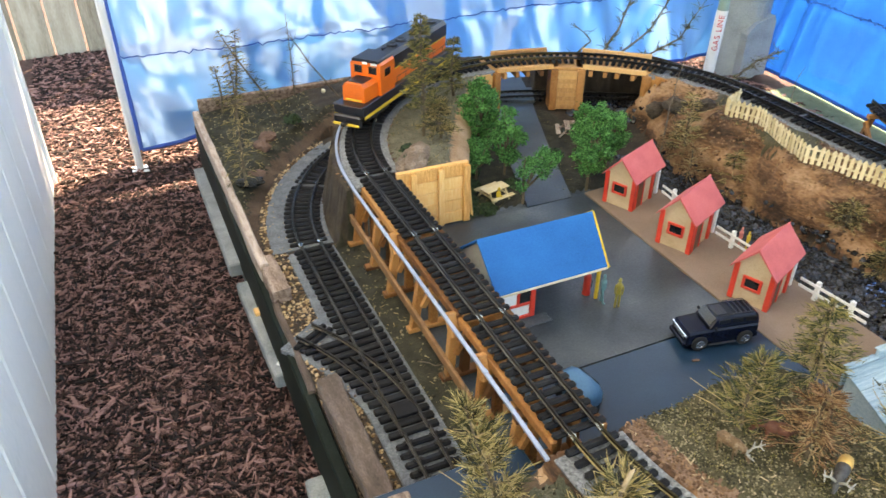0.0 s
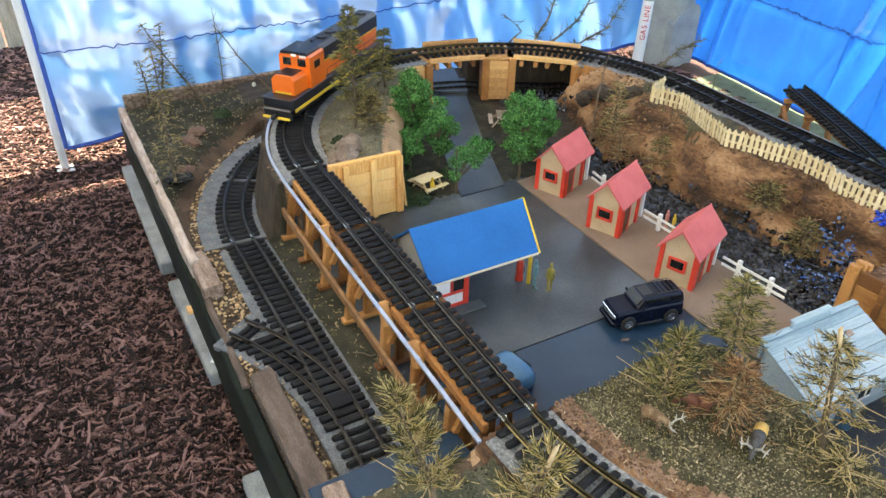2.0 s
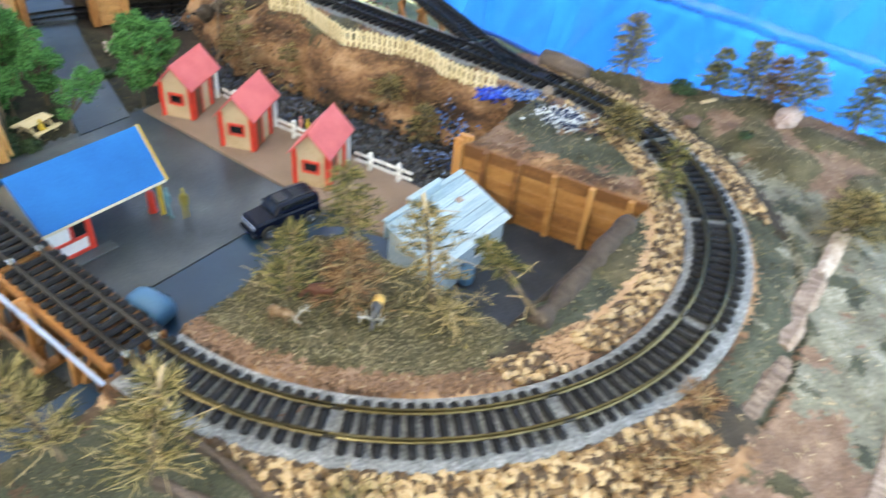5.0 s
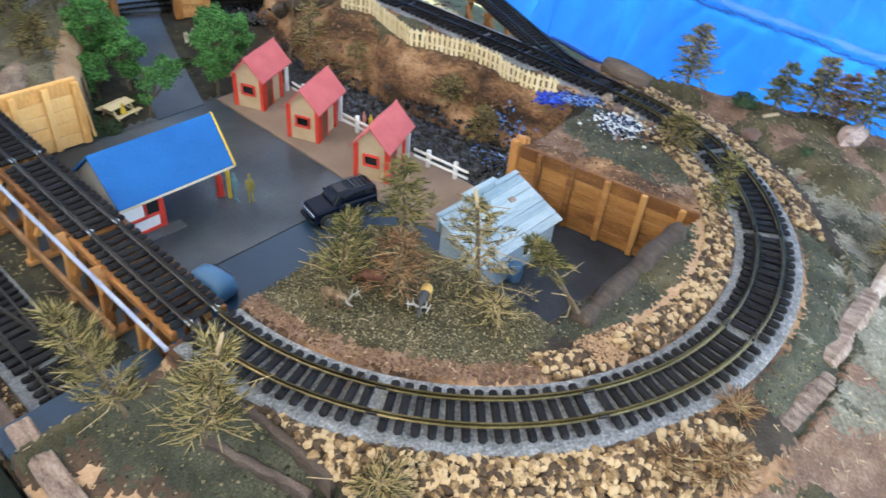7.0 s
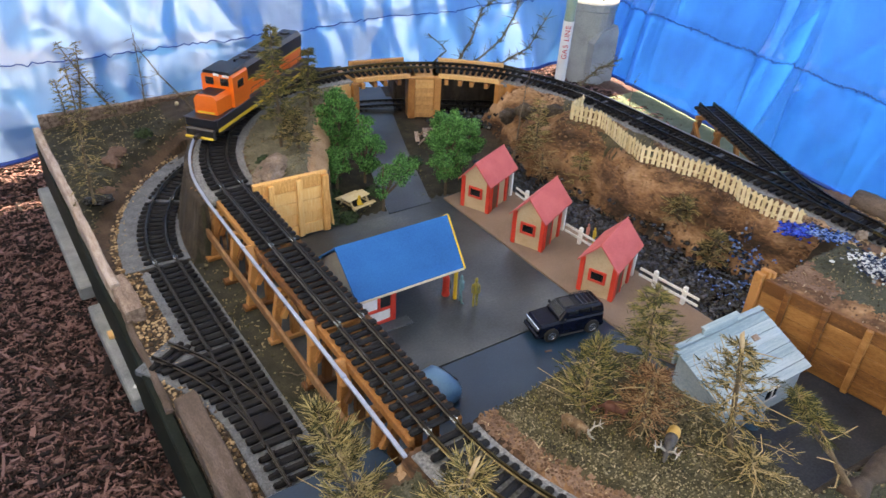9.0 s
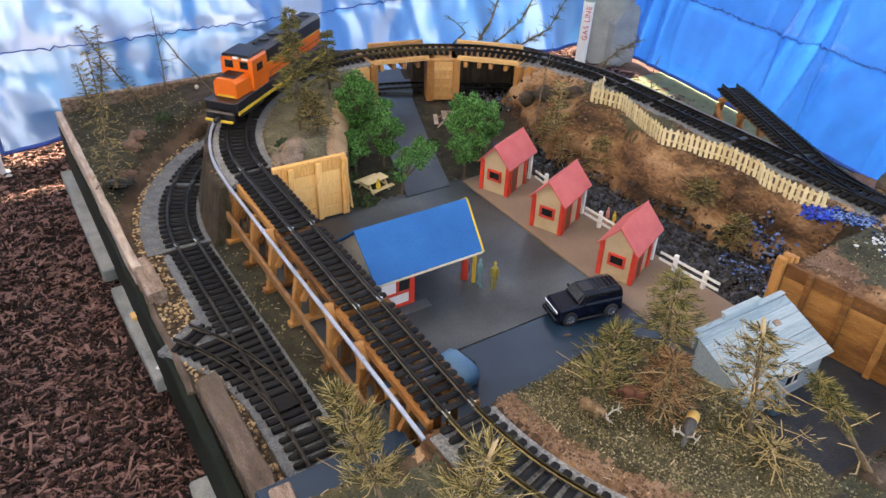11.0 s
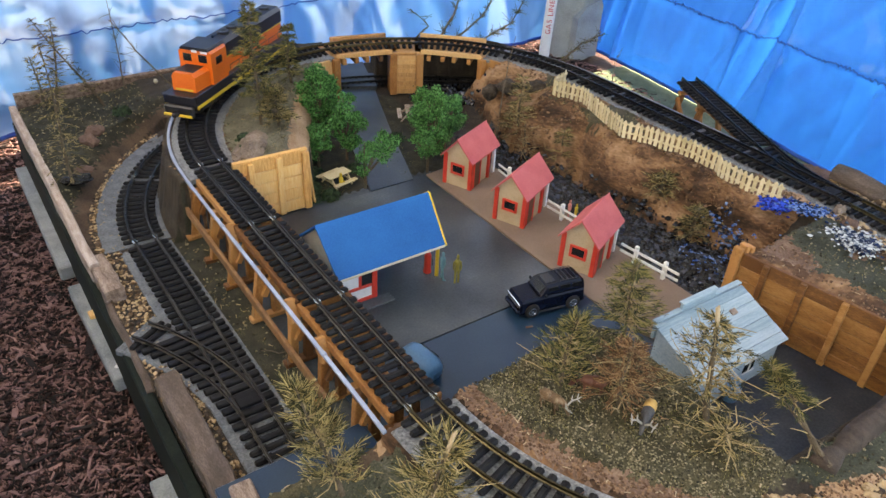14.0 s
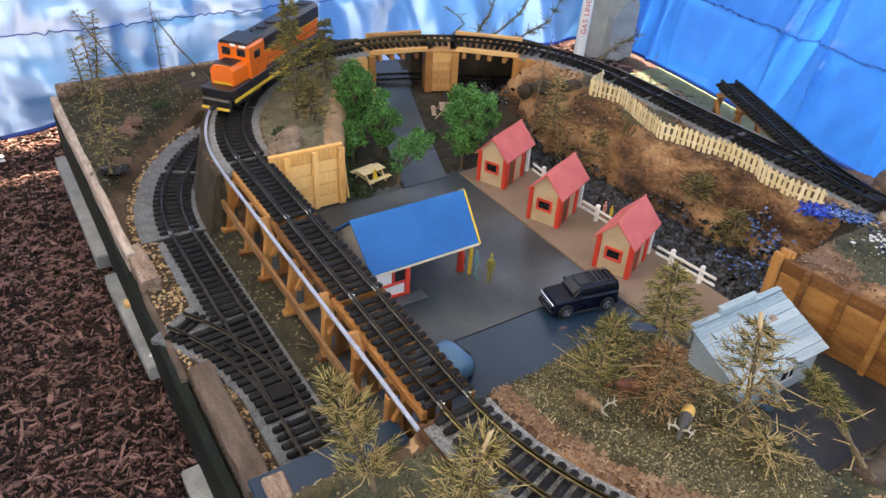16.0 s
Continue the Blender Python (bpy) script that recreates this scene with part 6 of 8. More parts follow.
def van(m):
    ob = thing("toy_van", m, "pale blue rounded toy van parked beside the trestle", "toy van")
    g = M()
    vs, fs = [], []
    st = [(-0.040, 0.018, 0.012, 0.030), (-0.036, 0.0235, 0.007, 0.040), (-0.024, 0.0255, 0.006, 0.050), (0.0, 0.026, 0.006, 0.053), (0.026, 0.026, 0.006, 0.052), (0.038, 0.0245, 0.008, 0.047), (0.042, 0.021, 0.012, 0.040)]
    for x, w, z0, z1 in st:
        for k in range(12):
            a = 2 * math.pi * k / 12
            cx, cz = math.cos(a), math.sin(a)
            q = (abs(cx) ** 4 + abs(cz) ** 4) ** -0.25
            vs.append((x, w * q * cx, (z0 + z1) / 2 + (z1 - z0) / 2 * q * cz))
    for i in range(len(st) - 1):
        for k in range(12):
            a, b = i * 12 + k, i * 12 + (k + 1) % 12
            fs.append((a, b, b + 12, a + 12)[::-1])
    fs += [tuple(range(12)), tuple(reversed(range((len(st) - 1) * 12, len(st) * 12)))]
    g.add(vs, fs)
    part("body", g, PASTELBLUE, ob, smooth=True)
    for s in (-1, 1):
        part("side_window", M().box((0.004, s * 0.0262, 0.038), (0.05, 0.0016, 0.010), ch=0.0006), DARKGLASS, ob)
        for x in (-0.022, 0.024):
            w = part("wheel", M().lathe([(0.004, -0.004), (0.0105, -0.0035), (0.0105, 0.0035), (0.004, 0.004)], 16), TYRE, ob)
            w.matrix_local = Matrix.Translation((x, s * 0.0235, 0.0105)) @ Matrix.Rotation(radians(90), 4, "X")


van(pose(0.128, 0.190, LOW, 0, 0, 100))

# ---------------------------------------------------------------- picnic tables
def picnic(m, label, wood=FENCEWOOD):
    ob = thing("picnic_table", m, label, "picnic table", "picnic tables")
    for k in range(4):
        part("top_plank", M().box((0, -0.0135 + 0.009 * k, 0.030), (0.075, 0.0082, 0.003), ch=0.0006), wood, ob)
    for s in (-1, 1):
        for k in range(2):
            part("bench_plank", M().box((0, s * (0.033 + 0.0068 * k), 0.017), (0.075, 0.006, 0.003), ch=0.0006), wood, ob)
        part("crosspiece", M().box((s * 0.026, 0, 0.0138), (0.004, 0.082, 0.0035)), wood, ob)
        for q in (-1, 1):
            part("leg", M().beam((s * 0.0265, q * 0.032, 0), (s * 0.0265, q * 0.010, 0.0285), 0.004, 0.004, up=(1, 0, 0)), wood, ob)
    return ob


picnic(pose(0.338, 0.925, LOW, 0, 0, 12), "pale wooden picnic table on the dark grass")
# darker wood on this one stands in for the bridge's shade
picnic(pose(0.742, 1.19, LOW, 0, 0, 62), "wooden picnic table, darkened for the bridge's shade", OLDWOOD)

# ---------------------------------------------------------------- pale blue shed
def shed():
    ob = thing("shed", pose(0.612, -0.100, LOW, 0, 0, -1), "weathered pale blue board shed with a stepped false front", "shed")
    W, D = 0.226, 0.112
    zf, zb = 0.120, 0.076
    for y, h, nm in ((D / 2, zf, "front_wall"), (-D / 2, zb, "back_wall")):
        wall = part(nm, M().box((0, y, h / 2), (W, 0.004, h)), SHEDBLUE, ob)
    for s in (-1, 1):
        g = M()
        poly = [(-D / 2, 0), (D / 2, 0), (D / 2, zf), (-D / 2, zb)]
        x = s * W / 2
        vs = [(x - 0.002, a, b) for a, b in poly] + [(x + 0.002, a, b) for a, b in poly]
        g.add(vs, [(3, 2, 1, 0), (4, 5, 6, 7)] + [(i, (i + 1) % 4, (i + 1) % 4 + 4, i + 4) for i in range(4)])
        part("side_wall", g, SHEDBLUE, ob)
    ang = math.atan2(zf - zb, D)
    rot = Matrix.Rotation(ang, 3, "X")
    for k in range(7):
        t = (k + 0.5) / 7
        y = lerp(-D / 2 - 0.012, D / 2 + 0.002, t)
        z = lerp(zb - 0.004, zf + 0.001, t) + 0.004
        part("roof_board", M().box((0, y, z + (0.0006 if k % 2 else 0)), (W + 0.024, 0.0189, 0.004), rot, ch=0.0008), SHEDBLUE, ob)
    for x0, x1, h in ((-0.120, -0.052, 0.128), (-0.052, 0.045, 0.144), (0.045, 0.120, 0.130)):
        part("false_front", M().box(((x0 + x1) / 2, D / 2 + 0.006, (h + 0.09) / 2), (x1 - x0, 0.006, h - 0.09), ch=0.001), SHEDBLUE, ob)
        part("front_cap", M().box(((x0 + x1) / 2, D / 2 + 0.006, h + 0.002), (x1 - x0 + 0.004, 0.012, 0.004), ch=0.001), SHEDBLUE, ob)
    part("roof_patch", M().box((0.055, 0.018, 0.113), (0.016, 0.012, 0.003), rot, ch=0.0005), OLDWOOD, ob, "brown wooden patch on the roof")
    w = part("window", M().box((0.03, -D / 2 - 0.0025, 0.045), (0.03, 0.002, 0.026)), DARKGLASS, ob, "dark window")
    part("frame_bar", M().box((0.03, -D / 2 - 0.004, 0.045), (0.0025, 0.002, 0.028)), WHITE, w)
    part("frame_bar", M().box((0.03, -D / 2 - 0.004, 0.058), (0.034, 0.002, 0.003)), WHITE, w)
    part("frame_bar", M().box((0.03, -D / 2 - 0.004, 0.032), (0.034, 0.002, 0.003)), WHITE, w)
    part("door", M().box((-0.05, -D / 2 - 0.003, 0.033), (0.036, 0.003, 0.066), ch=0.0006), SHEDBLUE, ob)


shed()
for k, (x, y) in enumerate(((0.50, -0.155), (0.585, -0.17))):
    ob = solid("barrel", M().lathe([(0.014, 0), (0.016, 0.006), (0.017, 0.018), (0.016, 0.032), (0.014, 0.038), (0.012, 0.037)], 14), PASTELBLUE, "small blue barrel beside the shed", "barrel", m=pose(x, y, LOW), group="barrels")

# ---------------------------------------------------------------- trees
def blade(g, p, d, length, width, rng):
    side = d.cross(Vector((rng.gauss(0, 1), rng.gauss(0, 1), rng.gauss(0, 1))))
    if side.length < 1e-4:
        return
    side = side.normalized() * width / 2
    q = p + d * length
    g.add([p - side, p + side, q + side * 0.4, q - side * 0.4], [(0, 1, 2, 3)])


def conifer(m, h, spread, needle, seed, label, bare=0.12, branches=80, blades=18, trunk_r=0.0045, broken=False, lean=(0, 0), droop=0.3, spikes=0, blade_len=0.014, blade_w=0.0016):
    rng = random.Random(seed)
    ob = thing("dried_tree", m, label, "tree", "dried evergreen trees")

    def axis(t):
        return Vector((lean[0] * t + 0.004 * math.sin(t * 5 + seed), lean[1] * t + 0.004 * math.cos(t * 4 + seed), h * t))

    g = M()
    g.tube([axis(k / 8) for k in range(9)], [lerp(trunk_r, trunk_r * (0.55 if broken else 0.22), k / 8) for k in range(9)], 7)
    part("trunk", g, BARK, ob)
    if broken:
        g = M()
        g.tube([axis(0.90), axis(0.97), axis(1.06), axis(1.07) + Vector((0.003, 0, 0.002))], [trunk_r * 0.66, trunk_r * 0.7, trunk_r * 0.6, trunk_r * 0.15], 7)
        part("snapped_tip", g, PALEWOOD, ob, "pale snapped tip")
    limbs, c = M(), M()
    whorls = max(5, round(h / 0.017)) if bare > 0.0 else 4
    for w in range(whorls):
        tw = bare + (1 - bare) * (w + 0.5 + rng.gauss(0, 0.18)) / whorls
        reach = rng.uniform(0.7, 1.15)
        count = max(3, round(branches / whorls))
        for b in range(count):
            t = min(max(tw + rng.gauss(0, 0.14) / whorls, 0.01), 0.97 if broken else 0.995)
            az = 6.283 * (b + rng.uniform(-0.3, 0.3)) / count + w * 1.9
            ln = (spread * (1 - t) ** 0.7 + 0.007) * reach * rng.uniform(0.55, 1.2)
            d = Vector((math.cos(az), math.sin(az), rng.uniform(0.15, 0.75)))
            p0 = axis(t)
            pts = [p0 + Vector((d.x * ln * u, d.y * ln * u, (d.z * u - droop * u * u) * ln)) for u in (0, 0.35, 0.7, 1.0)]
            limbs.tube(pts, [0.0011, 0.0009, 0.0006, 0.0003], 3, caps=False)
            side = Vector((-d.y, d.x, 0))
            for k in range(blades * 2):
                u = rng.uniform(0.12, 1.0) ** 0.8
                i = min(int(u * 3), 2)
                fwd = (pts[i + 1] - pts[i]).normalized()
                p = pts[i].lerp(pts[i + 1], u * 3 - i) + side * rng.gauss(0, 0.12) * ln * u
                dd = (fwd + side * rng.choice((-0.7, 0.7)) * rng.random() + Vector((rng.gauss(0, 0.25), rng.gauss(0, 0.25), rng.gauss(0.05, 0.25)))).normalized()
                blade(c, p, dd, blade_len * rng.uniform(0.6, 1.25), blade_w, rng)
    for b in range(spikes):
        az = rng.uniform(0, 6.283)
        t = rng.uniform(0.08, 0.92)
        ln = spread * rng.uniform(0.5, 1.25) * (1.15 - 0.6 * t)
        out = Vector((math.cos(az), math.sin(az), rng.uniform(-0.05, 0.6)))
        bend = Vector((rng.gauss(0, 0.25), rng.gauss(0, 0.25), rng.gauss(0, 0.2)))
        p0 = axis(t) + Vector((rng.gauss(0, 0.1), rng.gauss(0, 0.1), 0)) * spread
        limbs.tube([p0, p0 + out * ln * 0.5, p0 + (out + bend) * ln], [0.0012, 0.001, 0.0006], 4)
    part("limbwork", limbs, STRAW if spikes else TWIG, ob)
    part("crown", c, needle, ob)
    return ob


conifer(pose(0.190, 1.06, 0.685), 0.315, 0.062, NEEDLE_G, 1, "tall olive dried evergreen on the island", branches=130, blades=20, bare=0.2)
conifer(pose(0.225, 1.03, 0.688), 0.10, 0.05, NEEDLE, 2, "low brown dried bush beside the tall evergreen", branches=60, blades=20, bare=0.02)
conifer(pose(0.255, 1.12, 0.686), 0.07, 0.04, NEEDLE, 22, "low brown dried bush on the island", branches=40, blades=18, bare=0.02)
conifer(pose(0.385, 1.295, 0.684), 0.172, 0.042, NEEDLE_G, 3, "slim olive dried evergreen on the island", branches=80, blades=18)
conifer(pose(-0.262, 1.19, 0.573), 0.355, 0.042, NEEDLE, 4, "tall thin dried evergreen at the bench rim", branches=90, blades=6, bare=0.05, trunk_r=0.004, droop=0.6)
conifer(pose(-0.205, 1.645, 0.578), 0.265, 0.026, NEEDLE, 5, "sparse leaning dried evergreen by the rear rim", branches=60, blades=4, lean=(0.04, 0.02))
conifer(pose(-0.235, 1.70, 0.578), 0.155, 0.028, NEEDLE, 6, "sparse dried evergreen by the rear rim", branches=45, blades=4)
conifer(pose(-0.085, 1.61, 0.585), 0.27, 0.028, NEEDLE, 7, "leaning dried evergreen by the rear rim", branches=70, blades=4, lean=(-0.13, 0.05))
conifer(pose(0.372, -0.058, 0.685), 0.165, 0.062, NEEDLE_G, 8, "olive dried evergreen on the front hill", branches=84, blades=14, spikes=8)
conifer(pose(0.208, -0.080, 0.688), 0.125, 0.052, NEEDLE_G, 9, "olive and straw dried evergreen on the front hill", branches=60, blades=15, spikes=10, lean=(0.02, 0.0), droop=-0.1)
conifer(pose(0.262, -0.160, 0.688), 0.120, 0.060, NEEDLE_R, 10, "rusty dried evergreen on the front hill", branches=60, blades=15, spikes=8)
conifer(pose(0.352, -0.262, 0.685), 0.175, 0.078, NEEDLE, 11, "broken-topped dried evergreen on the front hill", branches=60, blades=15, broken=True, spikes=14, trunk_r=0.0052, lean=(0.015, 0.05))
conifer(pose(0.335, -0.300, 0.684), 0.04, 0.06, NEEDLE, 33, "low spread of dry twigs under the broken tree", branches=26, blades=8, bare=0.0, spikes=9)
conifer(pose(0.440, -0.395, 0.690), 0.075, 0.042, NEEDLE_G, 12, "small fallen olive evergreen leaning over the yard", branches=44, blades=16, bare=0.55, lean=(0.02, 0.125), spikes=4)
conifer(pose(-0.163, -0.052, 0.640), 0.185, 0.056, NEEDLE_S, 13, "straw-coloured dried evergreen beside the tunnel", branches=50, blades=16, spikes=16, blade_len=0.021, blade_w=0.0016, droop=-0.3, lean=(-0.03, 0.055))
conifer(pose(-0.118, -0.165, 0.645), 0.165, 0.066, NEEDLE_S, 14, "straw-coloured dried evergreen beside the curve", branches=50, blades=16, spikes=18, blade_len=0.021, blade_w=0.0016, droop=-0.15, lean=(0.05, -0.005), broken=True)
conifer(pose(1.056, -0.232, 0.69), 0.09, 0.048, NEEDLE, 15, "small straw-coloured dried evergreen by the track", branches=70, blades=20, bare=0.05)
conifer(pose(0.90, -0.415, 0.684), 0.13, 0.028, NEEDLE_G, 16, "slim dried evergreen beside the track", branches=50, blades=12)
conifer(pose(1.405, -0.085, 0.684), 0.155, 0.055, NEEDLE, 17, "straw-brown dried evergreen on the outer hill", branches=80, blades=18)
conifer(pose(1.448, -0.307, 0.684), 0.12, 0.04, NEEDLE_G, 18, "straw-brown dried evergreen on the outer hill", branches=70, blades=18)
conifer(pose(1.468, -0.383, 0.684), 0.165, 0.055, NEEDLE, 19, "straw-brown dried evergreen on the outer hill", branches=90, blades=18)
conifer(pose(1.499, -0.496, 0.684), 0.16, 0.055, NEEDLE, 20, "straw-brown dried evergreen on the outer hill", branches=90, blades=18)
conifer(pose(1.484, -0.441, 0.684), 0.13, 0.05, NEEDLE_R, 23, "rusty evergreen on the outer hill", branches=70, blades=18)
conifer(pose(1.533, -0.639, 0.674), 0.16, 0.06, NEEDLE_G, 24, "straw-brown dried evergreen on the outer slope", branches=80, blades=18)
conifer(pose(1.563, -0.732, 0.654), 0.15, 0.065, NEEDLE, 25, "straw-brown evergreen on the outer slope", branches=80, blades=18)
conifer(pose(1.11, -0.735, 0.645), 0.10, 0.09, NEEDLE, 26, "yellowish spreading dried bush on the outer slope", branches=90, blades=22, bare=0.02)
conifer(pose(0.40, -0.665, 0.635), 0.03, 0.08, NEEDLE_R, 27, "low reddish dried tuft beside the gravel", branches=60, blades=9, bare=0.0, droop=0.5)
conifer(pose(0.915, 0.865, 0.545), 0.205, 0.056, NEEDLE, 28, "brown half-bare evergreen behind the huts", branches=84, blades=12, spikes=18)
conifer(pose(0.925, 0.925, 0.575), 0.045, 0.042, NEEDLE_R, 41, "low shaggy reddish tuft behind the huts", branches=60, blades=12, bare=0.0, droop=0.6, spikes=6)
strips = random.Random(52)
for k in range(6):
    x, y = 0.872 + 0.008 * k, 0.842 - 0.005 * k + strips.gauss(0, 0.003)
    z = zone(x, y)[1] - 0.004
    g = M()
    g.beam((x, y, z), (x + 0.012 + strips.gauss(0, 0.004), y + 0.006, z + strips.uniform(0.045, 0.07)), strips.uniform(0.006, 0.010), 0.003, ch=0.0008, up=(1, 0.4, 0))
    solid("bark_strip", g, DARKCEDAR, "reddish-brown strip of bark leaning on the slope", "bark strip", group="bark strips behind the huts")
conifer(pose(0.885, 0.80, 0.54), 0.10, 0.045, NEEDLE_R, 38, "rusty dried shrub behind the huts", branches=50, blades=9, bare=0.02, spikes=12)
conifer(pose(0.945, 0.70, 0.545), 0.10, 0.045, NEEDLE, 34, "dry straw-coloured shrub at the foot of the slope", branches=50, blades=12, bare=0.0, spikes=8)
conifer(pose(0.975, 0.36, 0.60), 0.06, 0.042, NEEDLE, 29, "small dry bush on the dirt slope", branches=50, blades=14, bare=0.0)
conifer(pose(0.955, 0.23, 0.55), 0.085, 0.05, NEEDLE, 30, "dry straw-coloured shrub at the foot of the slope", branches=60, blades=14, bare=0.0)
for x, y, hh, sd in ((0.30, -0.645, 0.05, 35), (0.352, -0.70, 0.06, 36), (0.455, -0.665, 0.055, 37)):
    conifer(pose(x, y, 0.640), hh, 0.06, NEEDLE_R, sd, "low reddish dried tuft beside the gravel", branches=44, blades=9, bare=0.0, droop=0.2, spikes=7)
conifer(pose(-0.005, -0.40, 0.655), 0.05, 0.06, NEEDLE, 32, "straw tuft below the gravel bank", branches=50, blades=12, bare=0.0, spikes=6)


def twig(pts, r, label, seed, side=10, mat=TWIG, needles=0):
    rng = random.Random(seed)
    pts = [Vector(p) for p in pts]
    ob = thing("bare_branch", None, label, "branch", "bare branches")
    g = M()
    fine = []
    for a, b in zip(pts, pts[1:]):
        fine += [a.lerp(b, k / 4) + Vector((rng.gauss(0, 0.0015), rng.gauss(0, 0.0015), rng.gauss(0, 0.0015))) for k in range(4)]
    fine.append(pts[-1])
    g.tube(fine, [lerp(r, r * 0.3, k / (len(fine) - 1)) for k in range(len(fine))], 6)
    s = g
    for _ in range(side):
        i = rng.randrange(1, len(fine) - 1)
        d = (fine[i + 1] - fine[i]).normalized()
        w = (d * 0.5 + Vector((rng.gauss(0, 0.7), rng.gauss(0, 0.7), rng.gauss(0, 0.5)))).normalized()
        ln = rng.uniform(0.015, 0.05)
        s.tube([fine[i], fine[i] + w * ln * 0.5 + Vector((0, 0, 0.002)), fine[i] + w * ln], [r * 0.3, r * 0.22, r * 0.1], 4)
    part("stem", s, mat, ob)
    if needles:
        c = M()
        tips = [Vector(v) for v in s.v[len(fine) * 6::6]]
        for _ in range(needles):
            p = tips[rng.randrange(len(tips))]
            d = Vector((rng.gauss(0, 1), rng.gauss(0, 1), rng.gauss(0, 0.8))).normalized()
            blade(c, p, d, rng.uniform(0.008, 0.02), 0.0014, rng)
        part("needles", c, NEEDLE_G, ob, "sparse dried olive needles")


twig([(0.004, 1.715, 0.58), (0.006, 1.72, 0.70), (0.004, 1.722, 0.86)], 0.0028, "bare upright stick on the dark grass", 1, 26)
twig([(0.13, 1.60, 0.60), (0.07, 1.64, 0.69), (-0.005, 1.70, 0.81)], 0.0035, "bare stick leaning against an upright one", 2, 18)
twig([(1.03, 1.50, 0.62), (1.10, 1.48, 0.74), (1.16, 1.50, 0.84), (1.25, 1.50, 0.90)], 0.005, "crooked driftwood branch behind the bridge", 3, 70, needles=420)
twig([(1.08, 1.47, 0.64), (1.17, 1.40, 0.75), (1.22, 1.38, 0.86), (1.24, 1.40, 0.95)], 0.0042, "crooked driftwood branch behind the bridge", 4, 70, needles=420)
twig([(1.15, 1.42, 0.64), (1.24, 1.32, 0.74), (1.31, 1.30, 0.87)], 0.0042, "crooked driftwood branch behind the bridge", 5, 60, needles=360)
twig([(0.96, 1.56, 0.62), (1.03, 1.53, 0.70), (0.97, 1.56, 0.76)], 0.004, "bent driftwood branch behind the bridge", 6, 16)
twig([(1.27, 1.10, 0.655), (1.36, 1.08, 0.72), (1.44, 1.06, 0.75)], 0.004, "driftwood branch lying beside the track", 7, 40, needles=300)
twig([(0.86, 0.90, 0.54), (0.95, 0.99, 0.66), (1.03, 1.05, 0.80)], 0.003, "thin leaning twig beside the bridge", 8, 12)
twig([(1.27, 0.845, 0.66), (1.275, 0.85, 0.72), (1.285, 0.855, 0.76)], 0.002, "thin upright twig beside the track", 9, 4)
twig([(0.434, -0.415, 0.692), (0.445, -0.36, 0.708), (0.45, -0.30, 0.735)], 0.0036, "fallen pale trunk resting on the yard log", 10, 3, BARK)
twig([(0.03, -0.215, 0.677), (0.065, -0.25, 0.685), (0.10, -0.255, 0.692)], 0.0022, "thin red twig on the gravel", 11, 2, REDROCK)
twig([(-0.10, 0.40, 0.54), (-0.07, 0.36, 0.55), (-0.085, 0.31, 0.545)], 0.0014, "thin dry twig on the dark ground", 12, 5)
for k, (x0, y0, x1, y1, r) in enumerate(((0.49, -0.722, 0.668, -0.738, 0.019), (0.69, -0.724, 0.945, -0.720, 0.021), (0.93, -0.727, 1.215, -0.720, 0.018))):
    # half-round split logs with a flat, fibrous face
    wob = random.Random(70 + k)
    g = M()
    ring = 9
    vs, fs = [], []
    edge = [wob.uniform(0.8, 1.15) for _ in range(ring)]
    for u in range(25):
        t = u / 24
        taper = (0.55 + 0.45 * min(1.0, 6 * min(t, 1 - t) + 0.2)) * wob.uniform(0.93, 1.07)
        for q in range(ring):
            a = 6.283 * q / ring
            rr = r * edge[q] * taper * wob.uniform(0.94, 1.06)
            vs.append(Vector((lerp(x0, x1, t), lerp(y0, y1, t) + math.cos(a) * rr, 0.645 + max(-0.02, math.sin(a) * rr * 0.62) + 0.0015 * math.sin(u * 0.5 + k))))
    for u in range(24):
        for q in range(ring):
            fs.append((u * ring + q, u * ring + (q + 1) % ring, (u + 1) * ring + (q + 1) % ring, (u + 1) * ring + q))
    fs.append(tuple(range(ring))[::-1])
    fs.append(tuple(24 * ring + q for q in range(ring)))
    g.add(vs, fs)
    solid("edge_log", g, OLDWOOD, "pale split log on the outer slope", "log")
# split boards that hold the gravel bank
for pts, w, z0, z1, mat, label in (
        ([(-0.047, -0.135), (-0.041, -0.22), (-0.036, -0.345)], 0.014, 0.60, 0.674, BROWNWOOD, "split weathered board holding the gravel bank"),
        ([(-0.105, -0.165), (-0.085, -0.24), (-0.060, -0.325)], 0.012, 0.58, 0.648, BROWNWOOD, "mossy split board in the front slope")):
    rim(pts, w, z0, z1, 12, label, mat)


